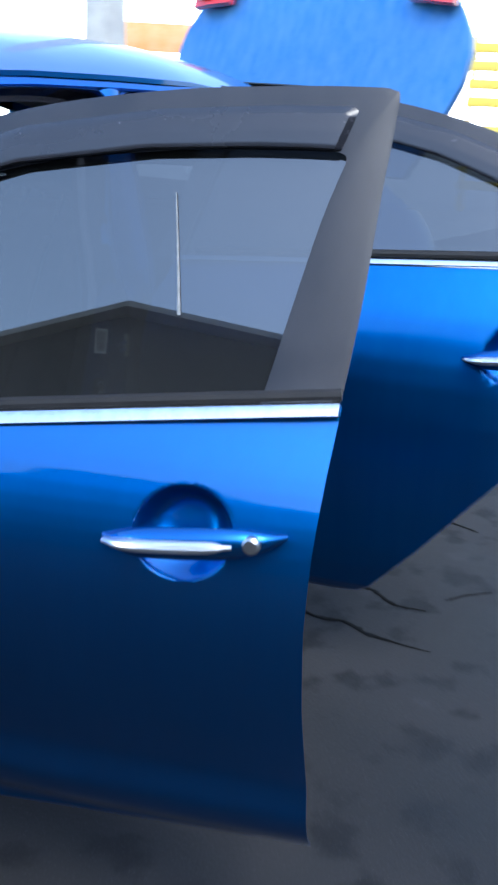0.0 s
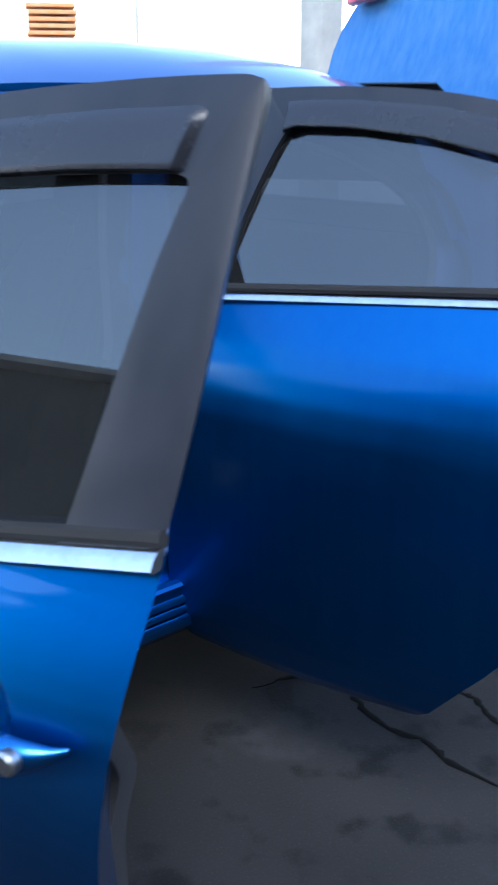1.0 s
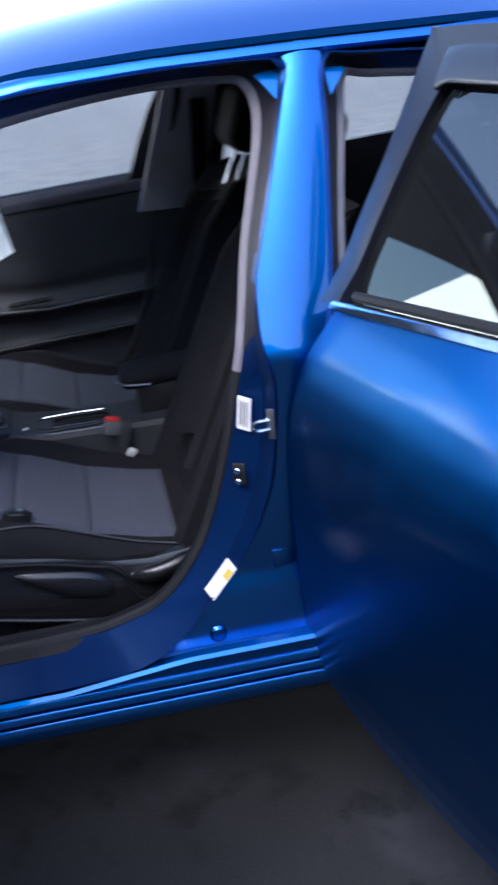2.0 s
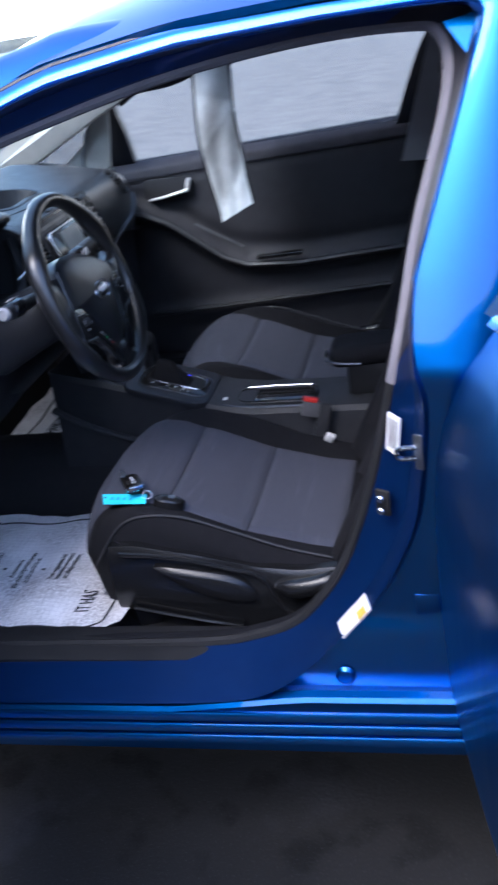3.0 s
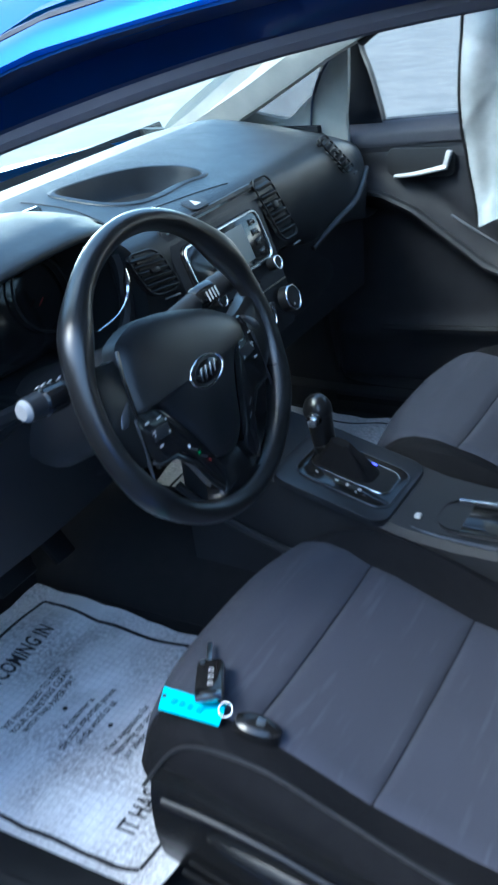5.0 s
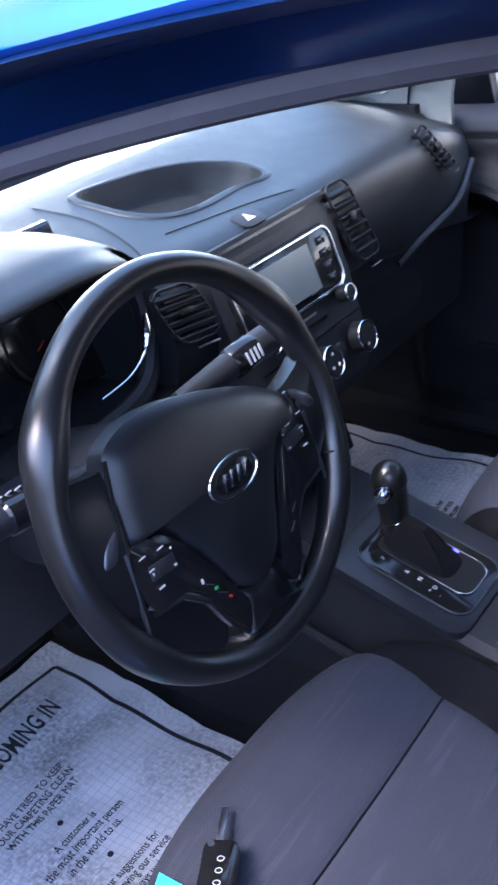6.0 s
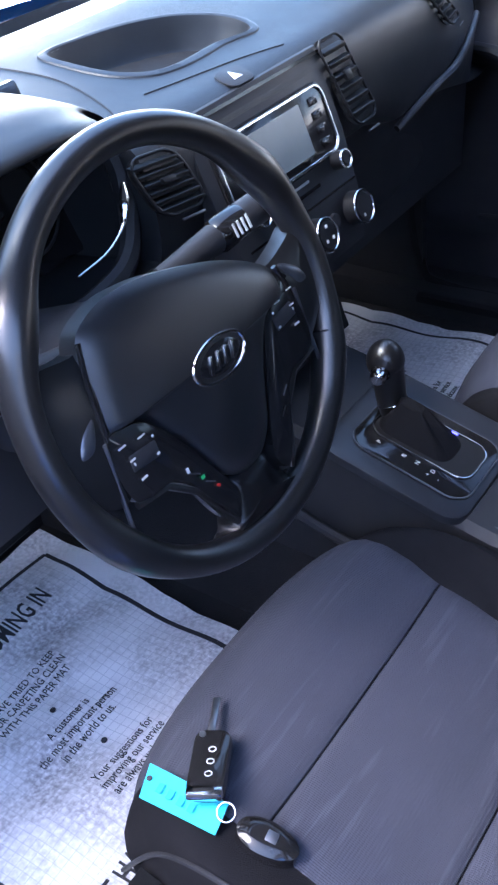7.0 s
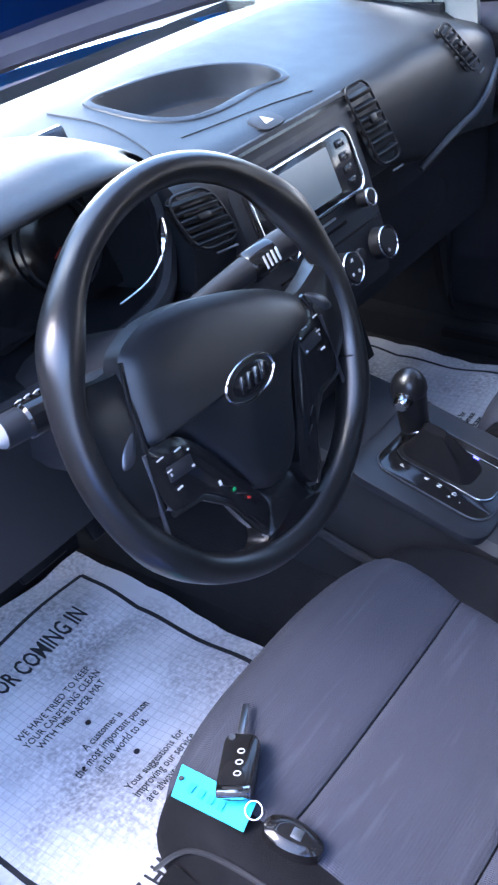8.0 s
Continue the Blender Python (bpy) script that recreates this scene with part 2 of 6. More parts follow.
def paper_material():
    """White paper with a faint printed grid, grey shoe dirt and creases."""
    m = mk("paper", (0.86, 0.85, 0.86), (0.80, 0.79, 0.80), 5, 0.75, 0.85, 0, 0.25, 30)
    nt = m.node_tree
    b = nt.nodes["Principled BSDF"]
    tc = nt.nodes.new("ShaderNodeTexCoord")
    sep = nt.nodes.new("ShaderNodeSeparateXYZ")
    nt.links.new(tc.outputs["Object"], sep.inputs[0])
    lines = []
    for axis in (0, 1):
        mu = nt.nodes.new("ShaderNodeMath")
        mu.operation = "MULTIPLY"
        mu.inputs[1].default_value = 1 / 0.0125
        nt.links.new(sep.outputs[axis], mu.inputs[0])
        fr = nt.nodes.new("ShaderNodeMath")
        fr.operation = "FRACT"
        nt.links.new(mu.outputs[0], fr.inputs[0])
        lt = nt.nodes.new("ShaderNodeMath")
        lt.operation = "LESS_THAN"
        lt.inputs[1].default_value = 0.09
        nt.links.new(fr.outputs[0], lt.inputs[0])
        lines.append(lt)
    mxm = nt.nodes.new("ShaderNodeMath")
    mxm.operation = "MAXIMUM"
    nt.links.new(lines[0].outputs[0], mxm.inputs[0])
    nt.links.new(lines[1].outputs[0], mxm.inputs[1])
    sc = nt.nodes.new("ShaderNodeMath")
    sc.operation = "MULTIPLY"
    sc.inputs[1].default_value = 0.35
    inside = mxm.outputs[0]
    for axis, mid, half in ((0, -0.006, 0.261), (1, -0.009, 0.203)):
        cp = nt.nodes.new("ShaderNodeMath")
        cp.operation = "COMPARE"
        cp.inputs[1].default_value, cp.inputs[2].default_value = mid, half
        nt.links.new(sep.outputs[axis], cp.inputs[0])
        both = nt.nodes.new("ShaderNodeMath")
        both.operation = "MULTIPLY"
        nt.links.new(inside, both.inputs[0])
        nt.links.new(cp.outputs[0], both.inputs[1])
        inside = both.outputs[0]
    nt.links.new(inside, sc.inputs[0])
    old = b.inputs["Base Color"].links[0].from_socket
    g = nt.nodes.new("ShaderNodeMix")
    g.data_type = "RGBA"
    g.inputs["B"].default_value = (0.30, 0.30, 0.36, 1)
    nt.links.new(sc.outputs[0], g.inputs["Factor"])
    nt.links.new(old, g.inputs["A"])
    # dirt: large blotches broken up by fine speckle
    n1 = nt.nodes.new("ShaderNodeTexNoise")
    n1.inputs["Scale"].default_value = 6
    n1.inputs["Detail"].default_value = 3
    nt.links.new(tc.outputs["Object"], n1.inputs["Vector"])
    r1 = nt.nodes.new("ShaderNodeMapRange")
    r1.inputs["From Min"].default_value, r1.inputs["From Max"].default_value = 0.40, 0.66
    nt.links.new(n1.outputs["Fac"], r1.inputs["Value"])
    n2 = nt.nodes.new("ShaderNodeTexNoise")
    n2.inputs["Scale"].default_value = 160
    n2.inputs["Detail"].default_value = 4
    nt.links.new(tc.outputs["Object"], n2.inputs["Vector"])
    r2 = nt.nodes.new("ShaderNodeMapRange")
    r2.inputs["From Min"].default_value, r2.inputs["From Max"].default_value = 0.30, 0.66
    nt.links.new(n2.outputs["Fac"], r2.inputs["Value"])
    pr = nt.nodes.new("ShaderNodeMath")
    pr.operation = "MULTIPLY"
    nt.links.new(r1.outputs[0], pr.inputs[0])
    nt.links.new(r2.outputs[0], pr.inputs[1])
    d = nt.nodes.new("ShaderNodeMix")
    d.data_type = "RGBA"
    d.inputs["B"].default_value = (0.31, 0.295, 0.31, 1)
    nt.links.new(pr.outputs[0], d.inputs["Factor"])
    nt.links.new(g.outputs["Result"], d.inputs["A"])
    nt.links.new(d.outputs["Result"], b.inputs["Base Color"])
    return m


CLOTH = cloth_material()
PAPER = paper_material()
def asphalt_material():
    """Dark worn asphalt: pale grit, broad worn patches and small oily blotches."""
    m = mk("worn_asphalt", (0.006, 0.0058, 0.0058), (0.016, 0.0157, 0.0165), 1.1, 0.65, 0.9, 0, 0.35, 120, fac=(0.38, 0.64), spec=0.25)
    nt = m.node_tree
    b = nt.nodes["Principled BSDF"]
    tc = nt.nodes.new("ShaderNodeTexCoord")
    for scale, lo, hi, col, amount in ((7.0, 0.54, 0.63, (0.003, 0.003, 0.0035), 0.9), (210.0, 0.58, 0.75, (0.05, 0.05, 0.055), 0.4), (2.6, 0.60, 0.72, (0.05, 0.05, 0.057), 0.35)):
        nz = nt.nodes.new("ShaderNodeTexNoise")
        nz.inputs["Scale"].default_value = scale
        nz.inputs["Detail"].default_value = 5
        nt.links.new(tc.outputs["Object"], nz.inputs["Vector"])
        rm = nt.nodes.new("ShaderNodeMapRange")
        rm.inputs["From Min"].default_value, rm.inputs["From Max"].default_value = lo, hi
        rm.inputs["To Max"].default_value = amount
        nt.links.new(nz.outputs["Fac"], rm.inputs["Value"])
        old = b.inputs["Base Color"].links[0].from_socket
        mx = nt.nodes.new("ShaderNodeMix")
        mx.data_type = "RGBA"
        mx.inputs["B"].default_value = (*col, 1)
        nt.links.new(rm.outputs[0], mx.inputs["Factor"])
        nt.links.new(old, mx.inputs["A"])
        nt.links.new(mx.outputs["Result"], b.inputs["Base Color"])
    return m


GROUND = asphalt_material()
TAR = mk("tar", (0.002, 0.002, 0.002), (0.003, 0.003, 0.003), 30, 0.8, 0.95, 0, 0.2, 80, spec=0.1)
CONCRETE = mk("pale_concrete", (0.36, 0.35, 0.32), (0.28, 0.275, 0.26), 3, 0.85, 0.95, 0, 0.4, 40)
WALLWHITE = mk("white_wall", (0.78, 0.77, 0.74), (0.68, 0.67, 0.64), 0.8, 0.85, 0.95, 0, 0.3, 30)
DARKWALL = mk("dark_siding", (0.03, 0.03, 0.032), (0.05, 0.05, 0.05), 1.5, 0.8, 0.9, 0, 0.4, 20)
ORANGE = mk("orange_paint", (0.55, 0.2, 0.06), (0.5, 0.26, 0.12), 4, 0.6, 0.7)
YELLOW = mk("yellow_paint", (0.6, 0.42, 0.05), (0.5, 0.36, 0.06), 4, 0.5, 0.6)
CARWHITE = mk("white_car_paint", (0.75, 0.75, 0.75), (0.7, 0.7, 0.7), 4, 0.25, 0.3, 0, 0, coat=0.8)


# ---------------------------------------------------------------- mesh helpers
def V(*a):
    return Vector(a)


def lerp(a, b, t):
    return a + (b - a) * t


def table(rows):
    xs = [r[0] for r in rows]
    ys = [r[1] for r in rows]
    return lambda x: float(np.interp(x, xs, ys))


def cr(points, n, closed=False):
    """n points along a smooth curve through the control points, evenly spaced by control step."""
    p = [Vector(q) for q in points]
    k = len(p)
    out = []
    segs = k if closed else k - 1
    for i in range(n):
        s = i * segs / (n if closed else n - 1)
        j = min(int(s), segs - 1)
        f = s - j
        if closed:
            a, b, c, d = p[(j - 1) % k], p[j % k], p[(j + 1) % k], p[(j + 2) % k]
        else:
            a, b, c, d = p[max(j - 1, 0)], p[j], p[min(j + 1, k - 1)], p[min(j + 2, k - 1)]
        out.append(0.5 * (2 * b + (c - a) * f + (2 * a - 5 * b + 4 * c - d) * f * f + (3 * b - a - 3 * c + d) * f ** 3))
    return out


def loft(loops, closed=False, cap=False, bm=None):
    """Skin over a row of loops with equal numbers of points."""
    bm = bm or bmesh.new()
    vs = [[bm.verts.new(p) for p in loop] for loop in loops]
    for a, b in zip(vs, vs[1:]):
        n = len(a)
        for i in range(n if closed else n - 1):
            j = (i + 1) % n
            try:
                bm.faces.new((a[i], a[j], b[j], b[i]))
            except ValueError:
                pass
    if cap:
        for loop in (vs[0], vs[-1]):
            try:
                bm.faces.new(loop)
            except ValueError:
                pass
    return bm


def shell(fn, nu, nv, thick, bm=None):
    """Solid sheet: fn(u, v) gives a place, thick a vector or a function of (u, v) that leads to the other face."""
    bm = bm or bmesh.new()
    th = thick if callable(thick) else (lambda u, v: thick)
    top, bot = [], []
    for i in range(nu + 1):
        ra, rb = [], []
        for j in range(nv + 1):
            p = Vector(fn(i / nu, j / nv))
            ra.append(bm.verts.new(p))
            rb.append(bm.verts.new(p + Vector(th(i / nu, j / nv))))
        top.append(ra)
        bot.append(rb)
    for i in range(nu):
        for j in range(nv):
            bm.faces.new((top[i][j], top[i + 1][j], top[i + 1][j + 1], top[i][j + 1]))
            bm.faces.new((bot[i][j], bot[i][j + 1], bot[i + 1][j + 1], bot[i + 1][j]))
    for i in range(nu):
        bm.faces.new((top[i][0], bot[i][0], bot[i + 1][0], top[i + 1][0]))
        bm.faces.new((top[i][nv], top[i + 1][nv], bot[i + 1][nv], bot[i][nv]))
    for j in range(nv):
        bm.faces.new((top[0][j], top[0][j + 1], bot[0][j + 1], bot[0][j]))
        bm.faces.new((top[nu][j], bot[nu][j], bot[nu][j + 1], top[nu][j + 1]))
    return bm


def box(size, at=(0, 0, 0), bevel=0.0, turn=(0, 0, 0), seg=2, bm=None, m=None):
    """Box with rounded edges."""
    bm = bm or bmesh.new()
    r = bmesh.ops.create_cube(bm, size=1)
    vs = r["verts"]
    bmesh.ops.scale(bm, vec=size, verts=vs)
    if bevel:
        es = list({e for v in vs for e in v.link_edges})
        r = bmesh.ops.bevel(bm, geom=es, offset=bevel, segments=seg, profile=0.5, affect="EDGES")
        vs = list({v for f in r["faces"] for v in f.verts} | {v for v in vs if v.is_valid})
    mm = (m if m is not None else Matrix.Identity(4)) @ pose(*at, *turn)
    bmesh.ops.transform(bm, matrix=mm, verts=vs)
    return bm


def rod(path, r, n=10, bm=None, flat=1.0, up=(0, 0, 1), cap=True, closed=False):
    """Round or flattened bar along a row of points; r a number or a function of 0..1."""
    bm = bm or bmesh.new()
    path = [Vector(p) for p in path]
    k = len(path)
    loops = []
    for i, p in enumerate(path):
        if closed:
            d = path[(i + 1) % k] - path[(i - 1) % k]
        else:
            d = path[min(i + 1, k - 1)] - path[max(i - 1, 0)]
        d.normalize()
        s = d.cross(Vector(up))
        if s.length < 1e-4:
            s = d.cross(Vector((1, 0, 0)))
        s.normalize()
        q = s.cross(d)
        rr = r(i / max(k - 1, 1)) if callable(r) else r
        loops.append([p + s * (rr * math.cos(a)) + q * (rr * flat * math.sin(a)) for a in [2 * math.pi * j / n for j in range(n)]])
    if closed:
        loops.append(loops[0])
        return loft(loops, True, False, bm)
    return loft(loops, True, cap, bm)


def disc(r, depth, n=24, at=(0, 0, 0), turn=(0, 0, 0), bevel=0.0, r2=None, bm=None):
    """Short cylinder along its z with chamfered rims."""
    bm = bm or bmesh.new()
    m = pose(*at, *turn)
    r2 = r if r2 is None else r2
    prof = [(r, 0), (r, max(depth * 0.05, depth - bevel) if bevel else depth)]
    if bevel:
        prof = [(r, 0), (lerp(r, r2, 0.9), depth - bevel), (max(r2 - bevel, 1e-4), depth)]
    else:
        prof = [(r, 0), (r2, depth)]
    loops = [[m @ V(a * math.cos(t), a * math.sin(t), z) for t in [2 * math.pi * j / n for j in range(n)]] for a, z in prof]
    return loft(loops, True, True, bm)


def ring(R, r, n=48, k=10, at=(0, 0, 0), turn=(0, 0, 0), bm=None, flat=1.0):
    bm = bm or bmesh.new()
    m = pose(*at, *turn)
    loops = []
    for i in range(n + 1):
        a = 2 * math.pi * i / n
        loops.append([m @ V((R + r * math.cos(b)) * math.cos(a), (R + r * math.cos(b)) * math.sin(a), r * flat * math.sin(b)) for b in [2 * math.pi * j / k for j in range(k)]])
    return loft(loops, True, False, bm)


def prism(poly, depth, m=None, bevel=0.0, bm=None):
    """Flat outline in x, y pulled up along z by depth, placed by m."""
    bm = bm or bmesh.new()
    vs = [bm.verts.new((p[0], p[1], 0)) for p in poly]
    f = bm.faces.new(vs)
    r = bmesh.ops.extrude_face_region(bm, geom=[f])
    top = [g for g in r["geom"] if isinstance(g, bmesh.types.BMVert)]
    bmesh.ops.translate(bm, vec=(0, 0, depth), verts=top)
    allv = vs + top
    if bevel:
        tf = [g for g in r["geom"] if isinstance(g, bmesh.types.BMFace)]
        es = [e for t in tf for e in t.edges]
        q = bmesh.ops.bevel(bm, geom=es, offset=bevel, segments=2, profile=0.5, affect="EDGES")
        allv = list({v for v in allv if v.is_valid} | {v for g in q["faces"] for v in g.verts})
    if m is not None:
        bmesh.ops.transform(bm, matrix=m, verts=allv)
    return bm


def rounded(w, h, r, n=5):
    pts = []
    for cx, cy, a0 in ((w / 2 - r, h / 2 - r, 0), (-w / 2 + r, h / 2 - r, 90), (-w / 2 + r, -h / 2 + r, 180), (w / 2 - r, -h / 2 + r, 270)):
        for i in range(n + 1):
            a = radians(a0 + 90 * i / n)
            pts.append((cx + r * math.cos(a), cy + r * math.sin(a)))
    return pts


def part(name, bm, material, parent=None, label="", local=False, sharp=35, world=False):
    """Links a bmesh as ONE mesh object; under a thing or a part, or alone."""
    bmesh.ops.remove_doubles(bm, verts=bm.verts, dist=1e-6)
    bmesh.ops.recalc_face_normals(bm, faces=bm.faces)
    me = bpy.data.meshes.new(name)
    bm.to_mesh(me)
    bm.free()
    me.materials.append(material)
    for p in me.polygons:
        p.use_smooth = True
    me.set_sharp_from_angle(angle=radians(sharp))
    ob = new(name, me)
    if parent is not None:
        ob.parent = parent
        if not local and (parent.parent is None or world):
            ob.matrix_parent_inverse = parent.matrix_basis.inverted()
    if label:
        tagged(ob, label)
    return ob


def thing(name, label, category, at=(0, 0, 0), turn=(0, 0, 0), group="", kind=""):
    ob = new(name)
    ob.empty_display_size = 0.1
    ob.matrix_basis = pose(*at, *turn)
    return tagged(ob, label, category, group, kind)


def writing(text, size, m, material, parent, name="lettering", align="LEFT", local=False, bold=0.0):
    cu = bpy.data.curves.new(name, "FONT")
    cu.body, cu.size, cu.align_x, cu.align_y = text, size, align, "CENTER"
    cu.extrude, cu.offset, cu.resolution_u = 0.0003, bold, 2
    tmp = bpy.data.objects.new(name, cu)
    scene.collection.objects.link(tmp)
    me = bpy.data.meshes.new_from_object(tmp.evaluated_get(bpy.context.evaluated_depsgraph_get()))
    bpy.data.objects.remove(tmp)
    me.transform(m)
    me.materials.clear()
    me.materials.append(material)
    ob = new(name, me)
    ob.parent = parent
    if not local and parent.parent is None:
        ob.matrix_parent_inverse = parent.matrix_basis.inverted()
    return ob


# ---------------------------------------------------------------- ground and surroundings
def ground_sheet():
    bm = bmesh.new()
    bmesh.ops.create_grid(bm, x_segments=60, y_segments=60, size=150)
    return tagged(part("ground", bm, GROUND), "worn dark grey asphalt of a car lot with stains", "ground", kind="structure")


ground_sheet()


def tar_crack(points, w):
    """Filled crack: a low, uneven ribbon of tar."""
    rnd = random.Random(int(w * 9999) + len(points))
    path = cr(points, 40)
    a, b, c = [], [], []
    for i, p in enumerate(path):
        d = path[min(i + 1, 39)] - path[max(i - 1, 0)]
        s = V(-d.y, d.x, 0).normalized()
        j = V(rnd.uniform(-1, 1), rnd.uniform(-1, 1), 0) * w * 0.5
        ww = w * rnd.uniform(0.5, 1.2) * min(1, (i + 1) / 6, (40 - i) / 6)
        a.append(p + j + s * ww)
        b.append(p + j + V(0, 0, 0.0015))
        c.append(p + j - s * ww)
    return part("tar_crack", loft([a, b, c]), TAR, label="")


for pts, w in (
    (((0.18, 0.03, 0.001), (0.26, 0.008, 0.001), (0.345, -0.03, 0.001), (0.353, -0.114, 0.001), (0.319, -0.20, 0.001), (0.296, -0.31, 0.001), (0.322, -0.40, 0.001), (0.296, -0.482, 0.001), (0.32, -0.65, 0.001)), 0.010),
    (((0.47, -0.06, 0.001), (0.504, -0.19, 0.001), (0.525, -0.278, 0.001), (0.545, -0.36, 0.001), (0.503, -0.45, 0.001), (0.522, -0.55, 0.001)), 0.009),
    (((1.25, -0.05, 0.001), (1.192, -0.331, 0.001), (1.171, -0.444, 0.001)), 0.008),
    (((0.62, -0.568, 0.001), (0.69, -0.60, 0.001), (0.76, -0.654, 0.001)), 0.005),
):
    tagged(tar_crack(pts, w), "black tar-filled crack in the asphalt", "crack", "cracks in the asphalt", "structure")


# ---------------------------------------------------------------- the car's body
CY = 0.89  # the car's middle


def side_y(z):
    """How far in the left side lies at a height, by the lean of the side windows."""
    return 0.06 if z < 0.9 else 0.06 + (z - 0.9) * 0.378


def mir(p, right):
    return V(p[0], 2 * CY - p[1], p[2]) if right else V(*p)


car = thing("car", "blue four-door saloon car with both near doors open", "car", (0, CY, 0))

rail_z = table([(-1.50, 0.97), (-1.4, 1.01), (-1.2, 1.10), (-1.0, 1.20), (-0.80, 1.285), (-0.62, 1.345), (-0.41, 1.377), (-0.2, 1.387), (0.1, 1.390), (0.4, 1.388), (0.7, 1.365), (0.95, 1.32), (1.2, 1.235), (1.5, 1.09)])


def door_opening(front):
    """Outer and inner outline of a door opening on the left side, as x, z."""
    if front:
        outer = [(0.03, 1.372), (0.017, 1.32), (-0.04, 1.15), (-0.08, 1.03), (-0.085, 0.93), (-0.070, 0.86), (-0.077, 0.76), (-0.095, 0.66), (-0.148, 0.55), (-0.23, 0.455), (-0.335, 0.390), (-0.46, 0.366), (-0.76, 0.362), (-1.08, 0.364), (-1.15, 0.42), (-1.16, 0.65), (-1.14, 0.90), (-1.09, 1.09), (-0.97, 1.20), (-0.80, 1.277), (-0.62, 1.338), (-0.41, 1.370), (-0.2, 1.380), (-0.04, 1.381)]
        inner = [(-0.03, 1.338), (-0.020, 1.26), (-0.073, 1.08), (-0.10, 0.96), (-0.12, 0.88), (-0.14, 0.80), (-0.165, 0.71), (-0.195, 0.62), (-0.24, 0.52), (-0.315, 0.43), (-0.40, 0.395), (-0.50, 0.380), (-0.76, 0.374), (-1.04, 0.375), (-1.10, 0.43), (-1.12, 0.65), (-1.11, 0.88), (-1.06, 1.05), (-0.95, 1.165), (-0.82, 1.235), (-0.63, 1.288), (-0.43, 1.330), (-0.24, 1.352), (-0.09, 1.354)]
    else:
        outer = [(0.093, 1.370), (0.08, 1.26), (0.06, 1.10), (0.043, 0.99), (0.02, 0.90), (0.03, 0.75), (0.05, 0.60), (0.09, 0.47), (0.16, 0.385), (0.30, 0.345), (0.60, 0.345), (0.68, 0.42), (0.76, 0.60), (0.90, 0.74), (1.0, 0.88), (1.06, 1.03), (1.0, 1.17), (0.82, 1.26), (0.6, 1.325), (0.35, 1.36), (0.16, 1.374)]
        inner = [(0.145, 1.335), (0.125, 1.24), (0.10, 1.10), (0.085, 0.99), (0.07, 0.90), (0.08, 0.75), (0.10, 0.61), (0.15, 0.50), (0.22, 0.42), (0.33, 0.39), (0.56, 0.39), (0.63, 0.45), (0.71, 0.62), (0.85, 0.78), (0.95, 0.90), (1.0, 1.02), (0.95, 1.13), (0.79, 1.22), (0.58, 1.285), (0.36, 1.32), (0.2, 1.335)]
    return outer, inner


def lip_y(z):
    """The jamb's outer lip: on the side, sweeping outwards over the sill at the foot."""
    k = min(max((0.47 - z) / 0.10, 0), 1)
    return side_y(z) - 0.060 * k * k * (3 - 2 * k)


